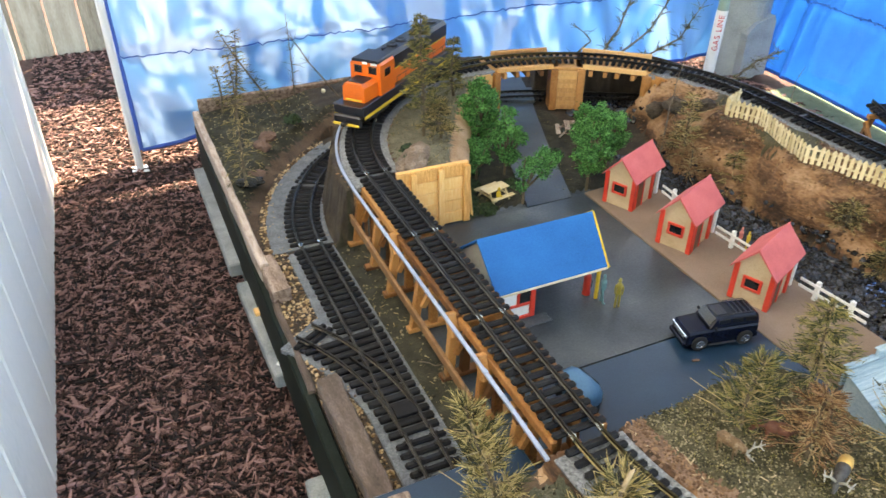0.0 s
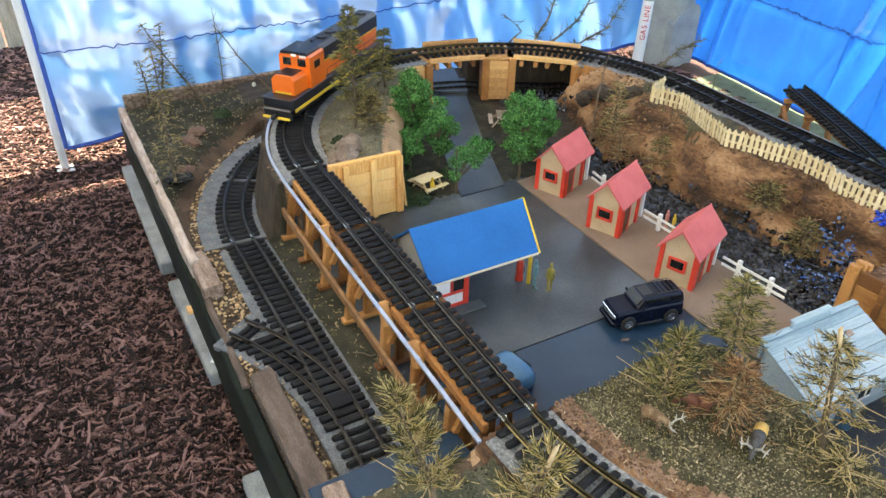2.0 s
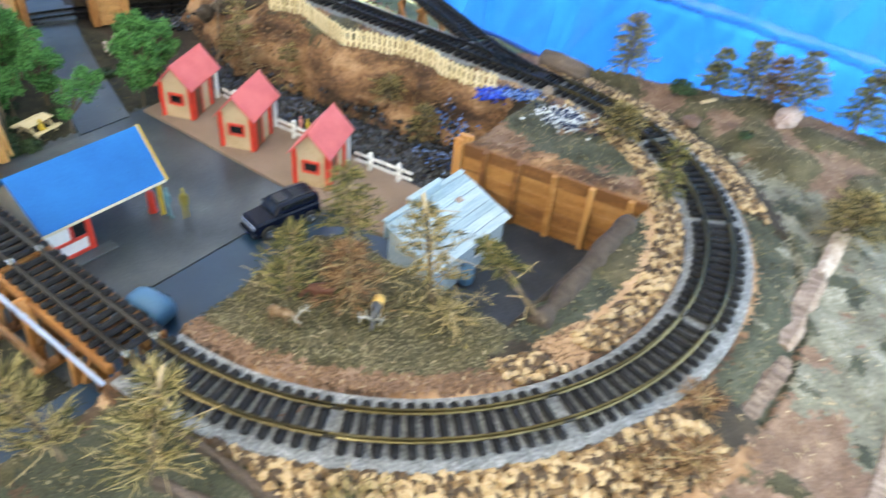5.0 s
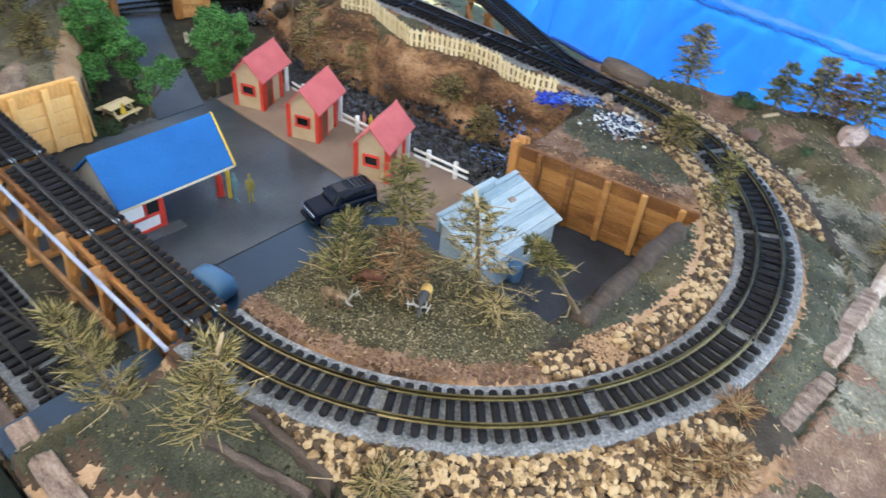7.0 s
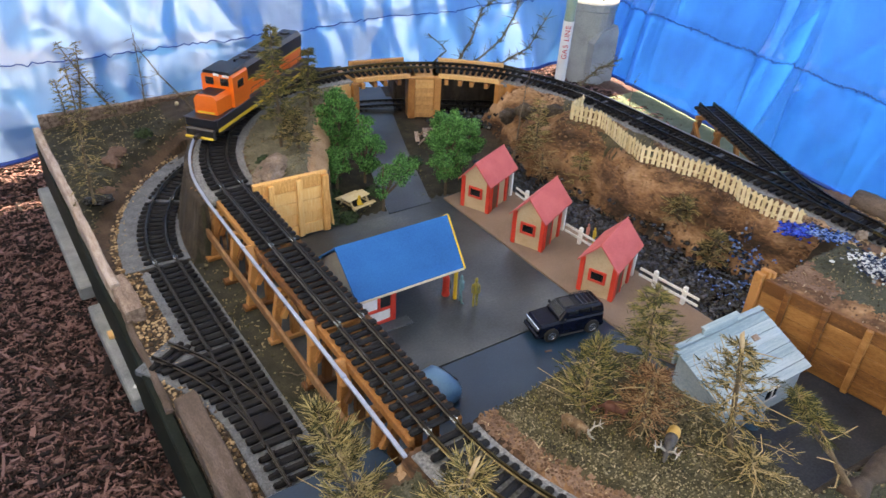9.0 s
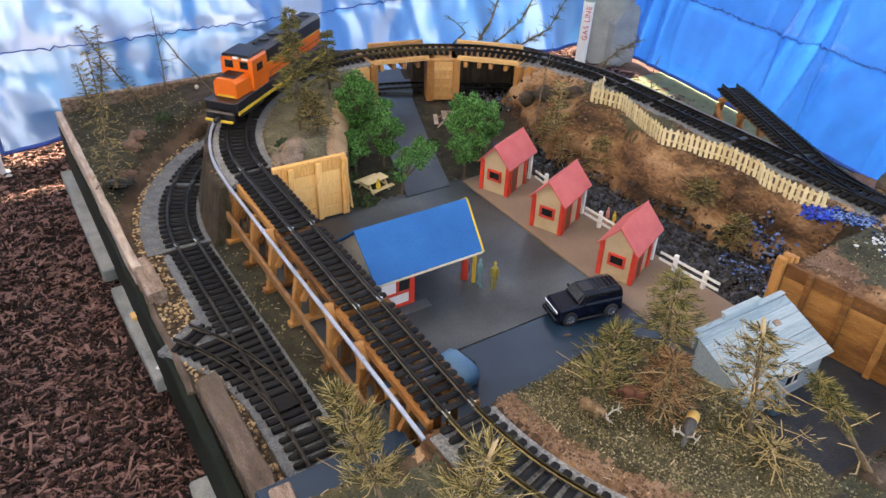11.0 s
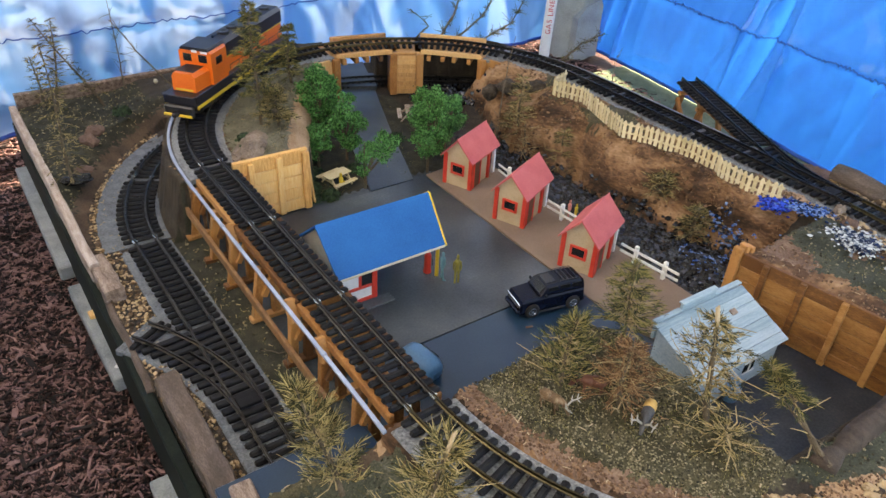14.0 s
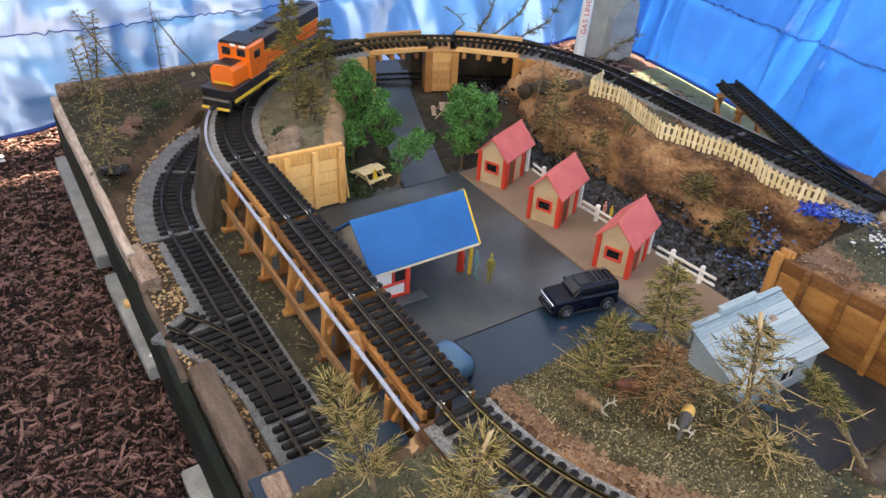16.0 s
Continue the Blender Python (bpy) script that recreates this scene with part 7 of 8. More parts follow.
def leafy(m, h, clumps, seed, label, leaves=260):
    """clumps: (x, y, z, radius) round the trunk's base."""
    rng = random.Random(seed)
    ob = thing("green_tree", m, label, "tree", "green foliage trees")
    g = M()
    g.tube([(0, 0, 0), (0.003, 0.002, h * 0.3), (-0.002, 0.003, h * 0.6), (0, 0, h * 0.9)], [0.0042, 0.0034, 0.0025, 0.001], 7)
    for x, y, z, r in clumps:
        g.tube([(0, 0, h * 0.28), (x * 0.5, y * 0.5, (h * 0.28 + z) / 2 - 0.004), (x, y, z)], [0.0024, 0.0018, 0.0008], 5)
    part("trunk", g, BARK, ob)
    c = M()
    for x, y, z, r in clumps:
        for _ in range(int(3.2 * leaves * (r / 0.03) ** 2)):
            d = Vector((rng.gauss(0, 1), rng.gauss(0, 1), rng.gauss(0, 1))).normalized()
            u = r * rng.uniform(0.35, 1.0) ** 0.6 * (1.35 if rng.random() < 0.12 else 1.0) * (1 + 0.5 * noise.noise(d * 2.6 + Vector((x * 50, seed, z * 40))))
            p = Vector((x, y, z)) + Vector((d.x, d.y, d.z * 0.85)) * u
            a = (d + Vector((rng.gauss(0, 0.8), rng.gauss(0, 0.8), rng.gauss(0, 0.8)))).normalized()
            s = rng.uniform(0.0016, 0.0040)
            b = a.cross(Vector((rng.gauss(0, 1), rng.gauss(0, 1), rng.gauss(0, 1))))
            if b.length < 1e-3:
                continue
            b = b.normalized()
            e = a.cross(b)
            c.add([p - b * s, p + e * s * 0.7, p + b * s, p - e * s * 0.7 + a * s * 0.4], [(0, 1, 2, 3)])
    part("crown", c, LEAF, ob)


def cloud(seed, z0, z1, r, n, wide, off=(0.0, 0.0)):
    """Uneven leaf clumps round a trunk; off pushes the upper ones aside."""
    rng = random.Random(seed)
    out = []
    n = int(n * 3.4)
    for k in range(n):
        t = (k + 0.5) / n
        a = k * 2.4 + seed
        q = wide * 1.3 * math.sin(math.pi * (0.15 + 0.8 * t)) * rng.uniform(0.45, 1.1)
        out.append((q * math.cos(a) + off[0] * t, q * math.sin(a) + off[1] * t, lerp(z0, z1, t) + rng.gauss(0, 0.01), r * rng.uniform(0.3, 0.66) * (1.0 - 0.25 * t)))
    return out


leafy(pose(0.338, 1.035, LOW), 0.125, cloud(1, 0.05, 0.125, 0.036, 7, 0.026), 1, "bushy bright green tree in the park")
leafy(pose(0.425, 1.03, LOW), 0.185, cloud(2, 0.06, 0.185, 0.038, 9, 0.032), 2, "tall bright green tree in the park")
leafy(pose(0.395, 1.15, LOW), 0.25, cloud(3, 0.07, 0.245, 0.040, 11, 0.034), 3, "tall bright green tree beside the island wall")
leafy(pose(0.452, 1.20, LOW), 0.20, cloud(9, 0.09, 0.19, 0.034, 8, 0.026), 9, "bright green tree beside the bridge")
leafy(pose(0.390, 0.862, LOW), 0.150, [(-0.004, 0.0, 0.055, 0.017), (0.0, 0.006, 0.09, 0.021), (0.028, 0.0, 0.108, 0.022), (0.056, 0.005, 0.118, 0.025), (0.048, -0.01, 0.088, 0.02), (0.078, 0.006, 0.1, 0.021), (0.088, -0.006, 0.122, 0.017), (0.062, 0.012, 0.138, 0.016), (0.015, 0.01, 0.115, 0.017)], 4, "small spreading green tree beside the picnic table")
leafy(pose(0.585, 0.856, LOW), 0.225, cloud(5, 0.085, 0.22, 0.042, 11, 0.042, (0.035, 0.02)), 5, "full green tree beside the road")
leafy(pose(0.690, 0.925, LOW), 0.165, cloud(6, 0.08, 0.16, 0.036, 8, 0.034, (0.02, 0.0)), 6, "green tree behind the first hut")
leafy(pose(0.655, 0.99, LOW), 0.19, cloud(8, 0.09, 0.185, 0.034, 7, 0.032), 8, "green tree beside the road")


def bush(x, y, z, r, seed, label):
    rng = random.Random(seed)
    c = M()
    for _ in range(520):
        d = Vector((rng.gauss(0, 1), rng.gauss(0, 1), abs(rng.gauss(0, 1)))).normalized()
        u = r * rng.uniform(0.5, 1.05)
        p = Vector((d.x * u, d.y * u, d.z * u * 0.75))
        s = rng.uniform(0.002, 0.0042)
        a = Vector((rng.gauss(0, 1), rng.gauss(0, 1), rng.gauss(0, 1))).normalized()
        b = a.cross(d + Vector((0.1, 0, 0)))
        b = b.normalized() if b.length > 1e-3 else Vector((1, 0, 0))
        c.add([p - a * s, p + b * s, p + a * s, p - b * s], [(0, 1, 2, 3)])
    solid("bush", c, BUSH, label, "bush", m=pose(x, y, z), group="dark bushes")


for k, (x, y, r) in enumerate(((0.245, 0.885, 0.032), (0.29, 0.87, 0.028), (0.265, 0.93, 0.03), (0.30, 1.0, 0.034), (0.34, 1.09, 0.036), (0.42, 0.97, 0.026), (0.62, 1.08, 0.03), (0.70, 1.03, 0.03))):
    bush(x, y, LOW - 0.002, r, 40 + k, "low dark green bush on the park grass")
for k, (x, y, z, r) in enumerate(((0.12, 0.99, 0.688, 0.022), (0.10, 0.94, 0.688, 0.018), (-0.06, 1.50, 0.60, 0.028), (1.40, -0.244, 0.690, 0.036), (1.30, -0.45, 0.675, 0.022))):
    bush(x, y, z, r, 60 + k, "low dark green bush on the hill")

# ---------------------------------------------------------------- small figures
def figurine(m, mat, label, h=0.072, stride=0.006):
    s = h / 0.072
    g = M()
    for k in (-1, 1):
        g.tube([(k * 0.0045 * s, k * stride, 0.0), (k * 0.0043 * s, k * stride * 0.5, 0.018 * s), (k * 0.0038 * s, 0, 0.036 * s)], [0.0028 * s, 0.003 * s, 0.0042 * s], 8)
        g.box((k * 0.0048 * s, k * stride - 0.0022 * s, 0.0016 * s), (0.005 * s, 0.010 * s, 0.0032 * s), ch=0.0008)
        g.tube([(k * 0.0085 * s, 0, 0.055 * s), (k * 0.0105 * s, -0.001, 0.045 * s), (k * 0.0098 * s, -0.004 * s, 0.034 * s)], [0.0026 * s, 0.0023 * s, 0.0018 * s], 7)
    g.lathe([(0.0062 * s, 0.033 * s), (0.0072 * s, 0.038 * s), (0.0066 * s, 0.045 * s), (0.0085 * s, 0.054 * s), (0.0066 * s, 0.059 * s), (0.003 * s, 0.0605 * s), (0.0028 * s, 0.0625 * s), (0.0042 * s, 0.065 * s), (0.0044 * s, 0.069 * s), (0.003 * s, 0.0725 * s), (0.0008 * s, 0.0735 * s)], 10)
    return solid("figurine", g, mat, label, "figurine", m=m @ Matrix.Diagonal((0.8, 0.8, 1.0, 1.0)), group="painted figurines")


figurine(pose(0.335, 0.418, LOW, 0, 0, 30), FIGTEAL, "small painted figurine standing in teal clothes")
figurine(pose(0.357, 0.393, LOW, 0, 0, -40), FIGOLIVE, "small painted figurine standing in olive clothes", stride=0.003)
figurine(pose(0.757, 0.462, LOW + 0.003, 0, 0, 20), FIGPINK, "small painted figurine in pink by the fence", 0.055, 0.003)
figurine(pose(0.765, 0.446, LOW + 0.003, 0, 0, 10), FIGYELLOW, "small painted figurine in yellow by the fence", 0.05, 0.003)
g = M()
g.lathe([(0.006, 0), (0.0065, 0.006), (0.0055, 0.013), (0.003, 0.017), (0.0042, 0.021), (0.003, 0.026), (0.001, 0.028)], 10)
g.tube([(0.0, -0.003, 0.003), (0.006, -0.009, 0.003)], 0.0022, 6)
solid("figurine", g, FIGYELLOW, "tiny yellow seated figurine at the picnic table", "figurine", m=pose(0.335, 0.895, LOW + 0.0185, 0, 0, 10), group="painted figurines")


ANTLER = material("bone_white_paint", tones((0.28, 0.26, 0.23), (0.42, 0.4, 0.36)), 40, 300, 0.6, 0.0)


def deer(m, rump, chest, label, antlers=True):
    g, cuts = M(), []
    g.tube([(-0.027, 0, 0.031), (-0.021, 0, 0.035), (-0.010, 0, 0.035), (-0.004, 0, 0.034)], [0.007, 0.0118, 0.0122, 0.0118], 12)
    for k in (-1, 1):
        g.tube([(-0.020, k * 0.006, 0.032), (-0.023, k * 0.0065, 0.017), (-0.019, k * 0.0065, 0)], [0.0052, 0.0026, 0.0019], 7)
    g.tube([(-0.027, 0, 0.038), (-0.032, 0, 0.036)], [0.003, 0.0015], 6)
    cuts.append(len(g.f))
    g.tube([(-0.004, 0, 0.034), (0.006, 0, 0.0345), (0.013, 0, 0.036), (0.018, 0, 0.037)], [0.0118, 0.0114, 0.0110, 0.006], 12)
    g.tube([(0.012, 0, 0.037), (0.024, 0, 0.035), (0.032, 0, 0.026)], [0.0088, 0.0064, 0.0048], 10)
    g.tube([(0.028, 0, 0.030), (0.033, 0, 0.024), (0.037, 0, 0.016), (0.040, 0, 0.009)], [0.0036, 0.0052, 0.0042, 0.0024], 10)
    for k in (-1, 1):
        g.tube([(0.011, k * 0.006, 0.031), (0.010, k * 0.0065, 0.016), (0.012, k * 0.0065, 0)], [0.0045, 0.0024, 0.0019], 7)
        g.tube([(0.029, k * 0.004, 0.030), (0.026, k * 0.011, 0.033)], [0.0022, 0.0008], 6)
    cuts.append(len(g.f))
    for k in ((-1, 1) if antlers else ()):
        pts = [(0.032, k * 0.002, 0.029), (0.036, k * 0.012, 0.038), (0.044, k * 0.020, 0.042), (0.054, k * 0.018, 0.039)]
        g.tube(pts, [0.0024, 0.0022, 0.0019, 0.0009], 6)
        for a, b in ((1, (0.035, k * 0.014, 0.052)), (2, (0.043, k * 0.024, 0.055)), (2, (0.051, k * 0.024, 0.050))):
            g.tube([pts[a], b], [0.0018, 0.0008], 5)
    me = g.mesh("deer_figurine", rump, True)
    me.materials.append(chest)
    me.materials.append(ANTLER)
    me.polygons.foreach_set("material_index", [0 if q < cuts[0] else (1 if q < cuts[1] else 2) for q in range(len(g.f))])
    ob = new("deer_figurine", me)
    ob.matrix_world = m
    return tagged(ob, label, "deer figurine", "deer figurines")


deer(pose(0.166, -0.112, 0.686, 0, 0, -71) @ Matrix.Scale(0.74, 4), DEERBROWN, DEERBROWN, "grazing brown deer figurine with bone-white antlers on the front hill")
deer(pose(0.266, -0.212, 0.688, 0, 0, 208) @ Matrix.Scale(0.8, 4), DEERGOLD, DEERDARK, "grazing dark and golden deer figurine with pale antlers")
deer(pose(0.240, -0.118, 0.686, 0, 0, 132) @ Matrix.Scale(0.8, 4), DEERRED, DEERRED, "reddish-brown deer figurine half hidden in the brush", False)
g = M()
g.lathe([(0.012, 0), (0.0125, 0.004), (0.004, 0.007), (0.0045, 0.016), (0.007, 0.021), (0.005, 0.027), (0.001, 0.029)], 12)
solid("toadstool", g, CREAM, "small cream toadstool ornament on the grass", "ornament", m=pose(0.095, 1.69, 0.583))
g = M()
g.box((0, 0, 0.004), (0.016, 0.0055, 0.003), ch=0.001)
solid("wood_chip", g, REDROCK, "small red chip lying on the pavement", "chip", m=pose(0.395, 0.185, LOW - 0.0025, 0, 0, -15))

# ---------------------------------------------------------------- locomotive
def locomotive(m):
    """Local: nose towards +x, z = 0 at the rail tops."""
    ob = thing("toy_locomotive", m, "orange and black toy diesel locomotive on the rear curve", "locomotive")

    def shell(name, x0, x1, w, z0, z1, mat, c=0.006, parent=ob, label="", taper=0.0):
        g = M()
        prof = [(-w, z0), (w, z0), (w, z1 - c), (w - c, z1), (-w + c, z1), (-w, z1 - c)]
        vs = [(x0, y, z) for y, z in prof] + [(x1, y * (1 - taper), z) for y, z in prof]
        g.add(vs, [tuple(range(6)), tuple(reversed(range(6, 12)))] + [(i, i + 6, (i + 1) % 6 + 6, (i + 1) % 6) for i in range(6)])
        return part(name, g, mat, parent, label)

    frame_ = part("frame", M().box((0, 0, 0.050), (0.548, 0.094, 0.027), ch=0.002), LOCOBLACK, ob, "black walkway frame")
    for s in (-1, 1):
        part("sill_stripe", M().box((0, s * 0.0465, 0.0335), (0.54, 0.0032, 0.009), ch=0.0005), YELLOW, frame_, "yellow sill stripe")
    shell("hood_lower", -0.252, 0.102, 0.033, 0.063, 0.108, ORANGE, 0.001, label="orange hood side")
    shell("hood_upper", -0.254, 0.102, 0.0345, 0.108, 0.152, LOCOBLACK, 0.010, label="black hood top")
    for s in (-1, 1):
        part("hood_stripe", M().box((-0.075, s * 0.0338, 0.1065), (0.352, 0.0016, 0.003)), YELLOW, ob)
        part("lettering_bar", M().box((-0.06, s * 0.0335, 0.089), (0.085, 0.0014, 0.010)), INK, ob, "dark lettering patch")
        part("lettering_bar", M().box((-0.05, s * 0.0335, 0.076), (0.065, 0.0014, 0.004)), INK, ob)
    cab = shell("cab", 0.102, 0.180, 0.046, 0.063, 0.150, ORANGE, 0.006, label="orange cab")
    shell("cab_roof", 0.098, 0.182, 0.040, 0.150, 0.158, LOCOBLACK, 0.004, cab, "black cab roof")
    for s in (-1, 1):
        part("side_window", M().box((0.142, s * 0.0462, 0.120), (0.030, 0.0016, 0.020), ch=0.0006), DARKGLASS, cab)
        part("windscreen", M().box((0.1806, s * 0.022, 0.130), (0.0016, 0.024, 0.020), ch=0.0006), DARKGLASS, cab)
    nose = shell("nose", 0.180, 0.246, 0.037, 0.063, 0.112, ORANGE, 0.010, taper=0.12, label="orange nose")
    part("nose_top", M().box((0.210, 0, 0.1128), (0.050, 0.050, 0.002), ch=0.0008), LOCOBLACK, nose, "black anti-glare panel")
    part("nose_stripe", M().box((0.2465, 0, 0.068), (0.0016, 0.05, 0.005), ch=0.0005), YELLOW, nose)
    part("headlight", M().box((0.1815, 0, 0.148), (0.003, 0.016, 0.007), ch=0.001), WHITE, cab, "white twin headlight")
    part("number_board", M().box((0.181, 0.027, 0.147), (0.002, 0.018, 0.006)), WHITE, cab)
    part("pilot", M().box((0.281, 0, 0.024), (0.012, 0.084, 0.030), ch=0.004), LOCOBLACK, ob)
    part("plow", M().box((0.291, 0, 0.016), (0.008, 0.080, 0.007), Matrix.Rotation(radians(-18), 3, "Y"), ch=0.002), YELLOW, ob, "yellow plow edge")
    part("front_step", M().box((0.276, 0, 0.0642), (0.016, 0.09, 0.003), ch=0.001), LOCOBLACK, ob)
    part("rear_pilot", M().box((-0.281, 0, 0.024), (0.012, 0.084, 0.030), ch=0.004), LOCOBLACK, ob)
    for x in (0.300, -0.300):
        part("coupler", M().box((x, 0, 0.022), (0.022, 0.012, 0.012), ch=0.002), LOCOBLACK, ob)
    part("fuel_tank", M().box((0, 0, 0.024), (0.12, 0.07, 0.026), ch=0.006), LOCOBLACK, ob)
    for x in (-0.215, -0.165, -0.02, 0.03):
        part("roof_fan", M().lathe([(0.017, 0.151), (0.017, 0.156), (0.013, 0.1575), (0.004, 0.156)], 18, (x, 0, 0)), LOCOBLACK, ob)
    part("exhaust_stack", M().box((-0.095, 0, 0.157), (0.022, 0.016, 0.010), ch=0.002), LOCOBLACK, ob)
    part("horn", M().tube([(0.06, 0.0, 0.156), (0.085, 0.0, 0.157)], [0.0015, 0.004], 8), LOCOBLACK, ob)
    for s in (-1, 1):
        g = M()
        for x in (-0.26, -0.20, -0.14, -0.08, -0.02, 0.04, 0.09):
            g.tube([(x, s * 0.0462, 0.0625), (x, s * 0.0462, 0.088)], 0.0008, 5)
        g.tube([(-0.26, s * 0.0462, 0.088), (0.09, s * 0.0462, 0.088)], 0.0008, 5)
        part("handrail", g, LOCOBLACK, ob)
    for x in (-0.185, 0.185):
        tr = part("truck", M().box((x, 0, 0.022), (0.115, 0.05, 0.014), ch=0.003), LOCOBLACK, ob)
        for s in (-1, 1):
            part("sideframe", M().box((x, s * 0.036, 0.020), (0.118, 0.008, 0.014), ch=0.003), LOCOBLACK, tr)
            for k in (-1, 0, 1):
                w = part("wheel", M().lathe([(0.005, -0.004), (0.0175, -0.004), (0.0175, -0.002), (0.0162, 0.0), (0.0162, 0.004), (0.005, 0.0035)], 20), DULLRAIL, tr)
                w.matrix_local = Matrix.Translation((x + k * 0.04, s * 0.0242, 0.0165)) @ Matrix.Rotation(radians(-90 * s), 4, "X")


LA = 130.4
locomotive(Matrix.Translation((0.6 + 0.572 * math.cos(radians(LA)), 0.9 + 0.572 * math.sin(radians(LA)), RAIL)) @ Rz(radians(LA + 90)))

# dry grass and brush in small tufts
def tufts(name, mat, label, kinds, box, count, length, seed, spikes=6, keep=None):
    rng = random.Random(seed)
    g = M()
    x0, x1, y0, y1 = box
    for _ in range(count):
        x, y = rng.uniform(x0, x1), rng.uniform(y0, y1)
        if not on_bench(x, y) or (keep and not keep(x, y)):
            continue
        k, z = zone(x, y)
        if k in kinds and noise.noise(Vector((x * 14, y * 14, seed))) > -0.05:
            for _ in range(spikes):
                d = Vector((rng.gauss(0, 0.7), rng.gauss(0, 0.7), 1)).normalized()
                blade(g, Vector((x + rng.gauss(0, 0.003), y + rng.gauss(0, 0.003), z - 0.001)), d, length * rng.uniform(0.5, 1.3), 0.0011, rng)
    solid(name, g, mat, label, "dry grass", "stuff")


tufts("dry_brush", NEEDLE_R, "dry brown brush rooted on the dirt slope", ("dirt", "path"), (0.85, 1.12, 0.03, 1.05), 1500, 0.012, 81)
tufts("dry_straw", NEEDLE, "straw-coloured wisps on the dirt slope", ("dirt", "grass"), (0.85, 1.12, 0.03, 1.05), 700, 0.012, 82)
tufts("hill_straw", NEEDLE_G, "olive wisps of flock on the front hill", ("grass",), (0.03, 0.42, -0.46, 0.06), 2600, 0.005, 83, 5)
tufts("outer_straw", NEEDLE_G, "olive wisps of flock on the outer slopes", ("grass", "pale", "moss"), (-0.3, 1.7, -0.92, 0.2), 5200, 0.006, 84, 5)
tufts("corner_straw", NEEDLE_G, "olive wisps of flock by the rear rim", ("darkgrass", "dark"), (-0.3, 0.75, 0.1, 1.74), 2600, 0.006, 85, 5)
tufts("island_straw", NEEDLE, "straw wisps on the wooded island", ("dry",), (0.03, 0.6, 0.86, 1.45), 900, 0.008, 86, 5)

# coarse scatter of turf over the grassy ground
def crumbs(name, mat, label, kinds, box, count, size, seed):
    rng = random.Random(seed)
    g = M()
    x0, x1, y0, y1 = box
    for _ in range(count):
        x, y = rng.uniform(x0, x1), rng.uniform(y0, y1)
        if not on_bench(x, y):
            continue
        k, z = zone(x, y)
        if k in kinds:
            s = rng.uniform(*size)
            g.pebble((x, y, z + s * 0.2), s, rng, 0.75)
    solid(name, g, mat, label, "turf", "stuff")


TURF = material("turf_crumbs", tones((0.024, 0.021, 0.01), (0.055, 0.047, 0.022), (0.11, 0.09, 0.046), (0.24, 0.2, 0.12)), 22, 300, 0.95, 0.3, island=0.75)
EARTH = material("earth_crumbs", tones((0.1, 0.05, 0.026), (0.16, 0.085, 0.045), (0.25, 0.145, 0.083)), 30, 300, 0.95, 0.3, island=0.8)
crumbs("turf_front", TURF, "coarse olive turf crumbs on the front hill", ("grass",), (0.03, 0.42, -0.46, 0.06), 17000, (0.0008, 0.002), 71)
crumbs("turf_island", DRYFLOCK, "coarse pale turf crumbs on the island", ("dry", "path"), (0.03, 0.6, 0.86, 1.45), 5000, (0.001, 0.0028), 72)
crumbs("turf_outer", TURF, "coarse olive turf crumbs on the outer slopes", ("grass", "dark"), (-0.3, 1.7, -0.92, 0.15), 11000, (0.001, 0.0028), 73)
crumbs("turf_moss", TURF, "coarse grey-green turf crumbs on the mossy slope", ("moss", "duff"), (-0.3, 1.2, -0.8, 0.1), 9000, (0.0009, 0.003), 77)
crumbs("turf_left", TURF, "coarse dark turf crumbs by the rear rim", ("darkgrass", "dark"), (-0.3, 0.3, 0.1, 1.74), 4500, (0.0015, 0.0035), 74)
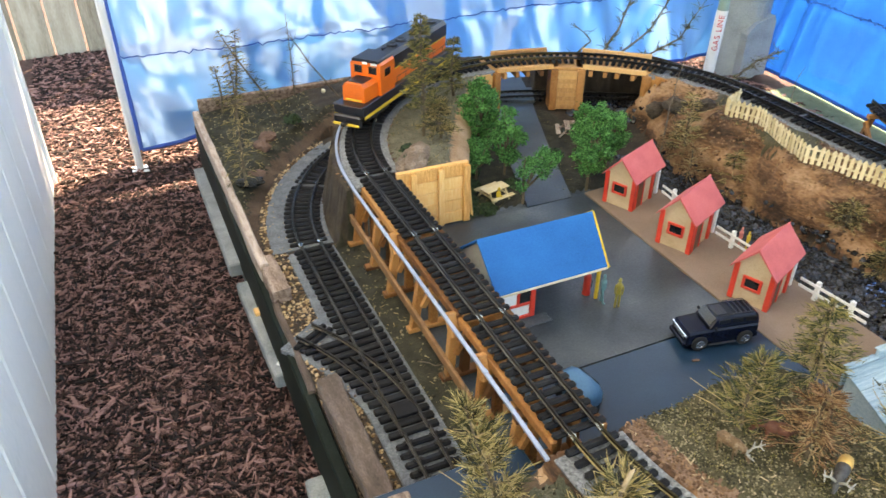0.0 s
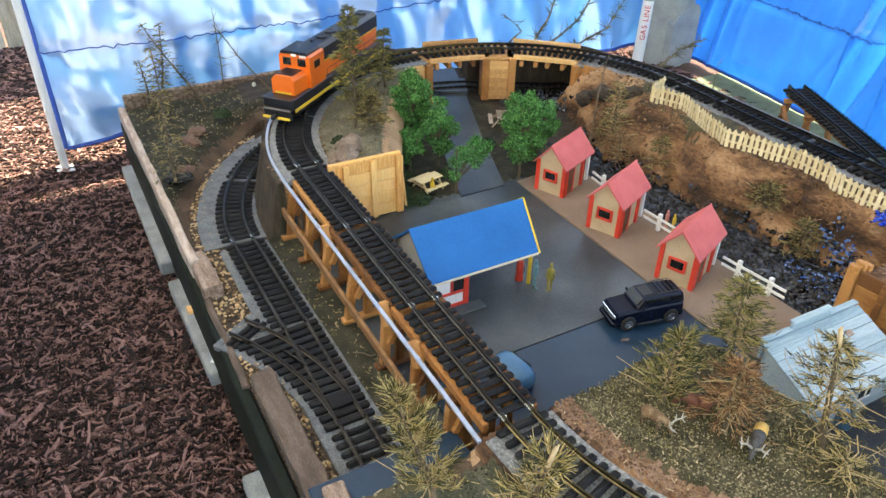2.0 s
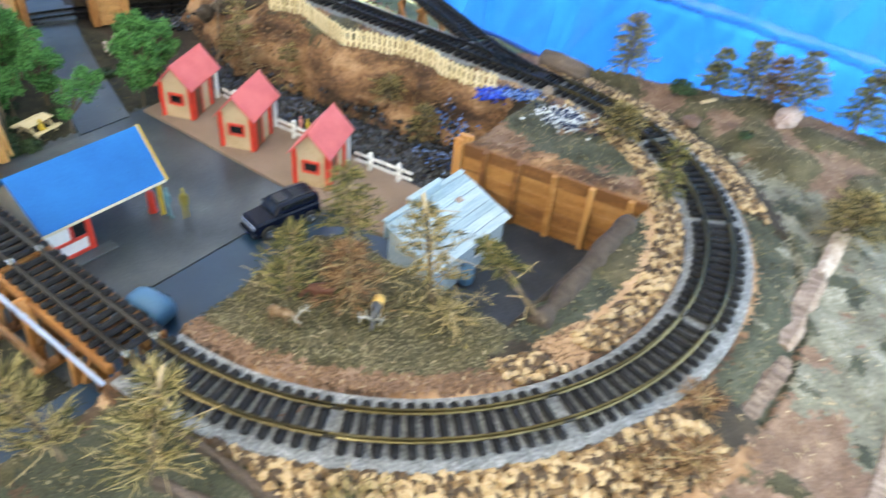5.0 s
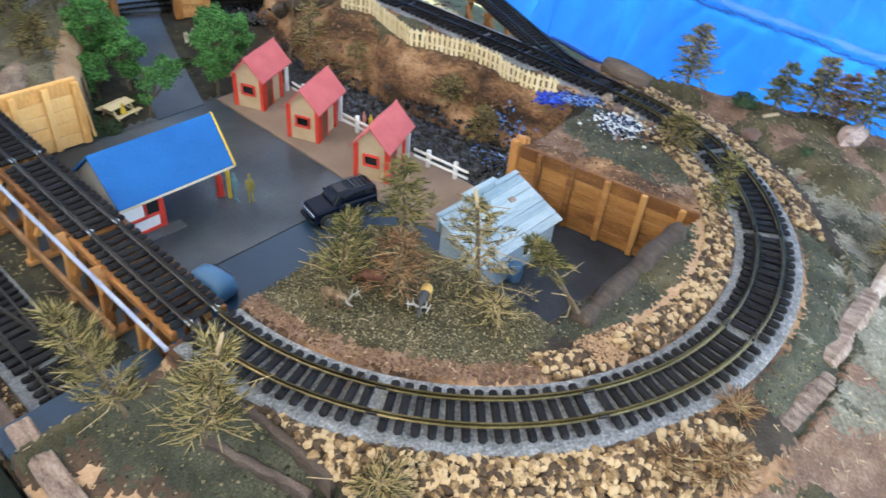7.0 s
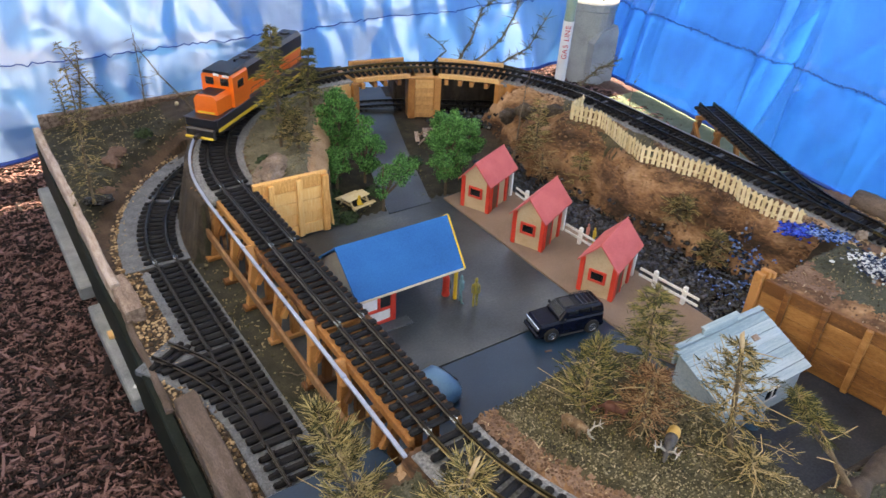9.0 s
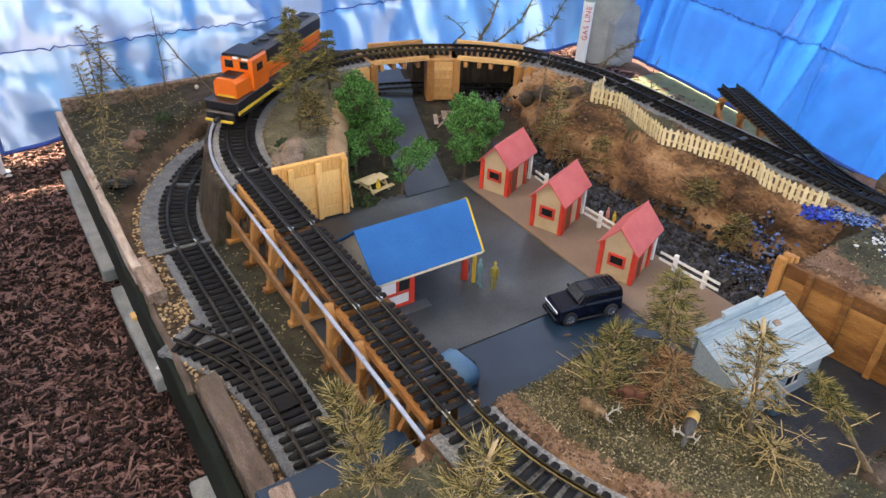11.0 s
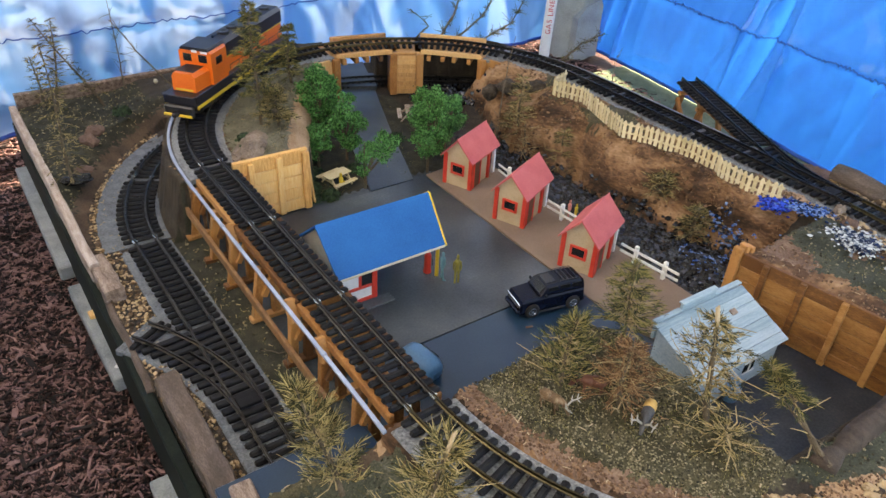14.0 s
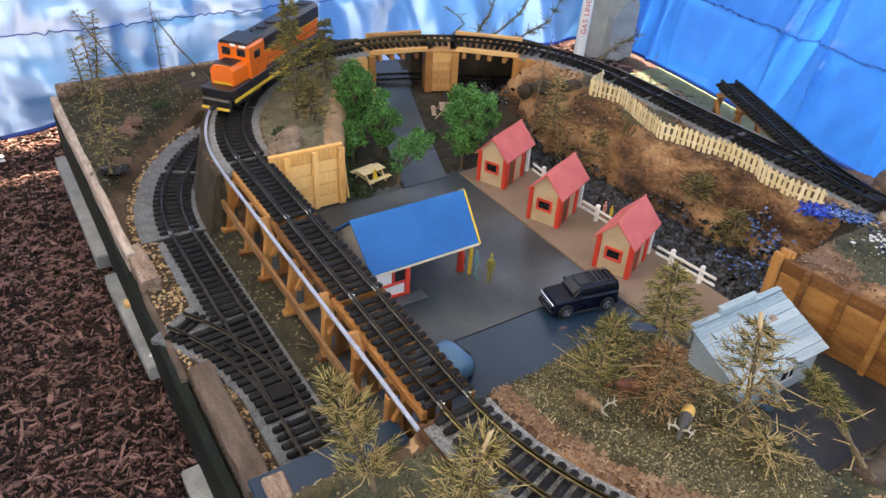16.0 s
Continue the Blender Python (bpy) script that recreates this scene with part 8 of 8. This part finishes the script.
crumbs("earth_slope", EARTH, "loose earth crumbs on the dirt slope", ("dirt", "path", "pinkdirt"), (0.0, 1.2, -0.45, 1.3), 15000, (0.0009, 0.0036), 75)
crumbs("earth_strip", EARTH, "loose earth crumbs along the inside of the curve", ("pinkdirt", "tan"), (0.0, 0.5, -0.5, 0.06), 16000, (0.0008, 0.0026), 78)
crumbs("slope_stones", EARTH, "small stones lying on the dirt slope", ("dirt",), (0.85, 1.12, 0.03, 1.05), 1300, (0.002, 0.0065), 76)


def litter(name, mat, label, box, count, length, seed, keep):
    rng = random.Random(seed)
    g = M()
    x0, x1, y0, y1 = box
    for _ in range(count):
        x, y = rng.uniform(x0, x1), rng.uniform(y0, y1)
        if on_bench(x, y) and keep(x, y):
            z = zone(x, y)[1] + 0.0022
            a, ln, w = rng.uniform(0, 6.28), length * rng.uniform(0.3, 1.0), rng.uniform(0.0005, 0.0011)
            d, e = Vector((math.cos(a), math.sin(a), rng.gauss(0, 0.15))) * ln / 2, Vector((-math.sin(a), math.cos(a), 0.3)) * w
            up = Vector((0, 0, w))
            p = Vector((x, y, z))
            g.add([p - d - e, p + d - e, p + d + e, p - d + e, p - d + up, p + d + up], [(0, 1, 5, 4), (2, 3, 4, 5), (0, 4, 3), (1, 2, 5), (3, 2, 1, 0)])
    solid(name, g, mat, label, "litter", "stuff")


litter("straw_litter", PALEWOOD, "pale straw and splinters strewn over the turf", (-0.28, 1.5, -0.9, 0.12), 1500, 0.013, 91, lambda x, y: abs(off_oval(x, y)) > 0.066 and zone(x, y)[0] in ("grass", "pinkdirt", "pebbles", "path", "pale"))
litter("slope_litter", NEEDLE_R, "dry needles strewn over the dirt slope", (0.85, 1.15, 0.03, 1.05), 900, 0.014, 92, lambda x, y: zone(x, y)[0] in ("dirt", "path"))
litter("corner_litter", STRAW, "straw and splinters strewn beside the lower track", (-0.29, 0.3, 0.1, 1.74), 900, 0.011, 93, lambda x, y: zone(x, y)[0] in ("pebbles", "darkgrass", "dark", "path"))
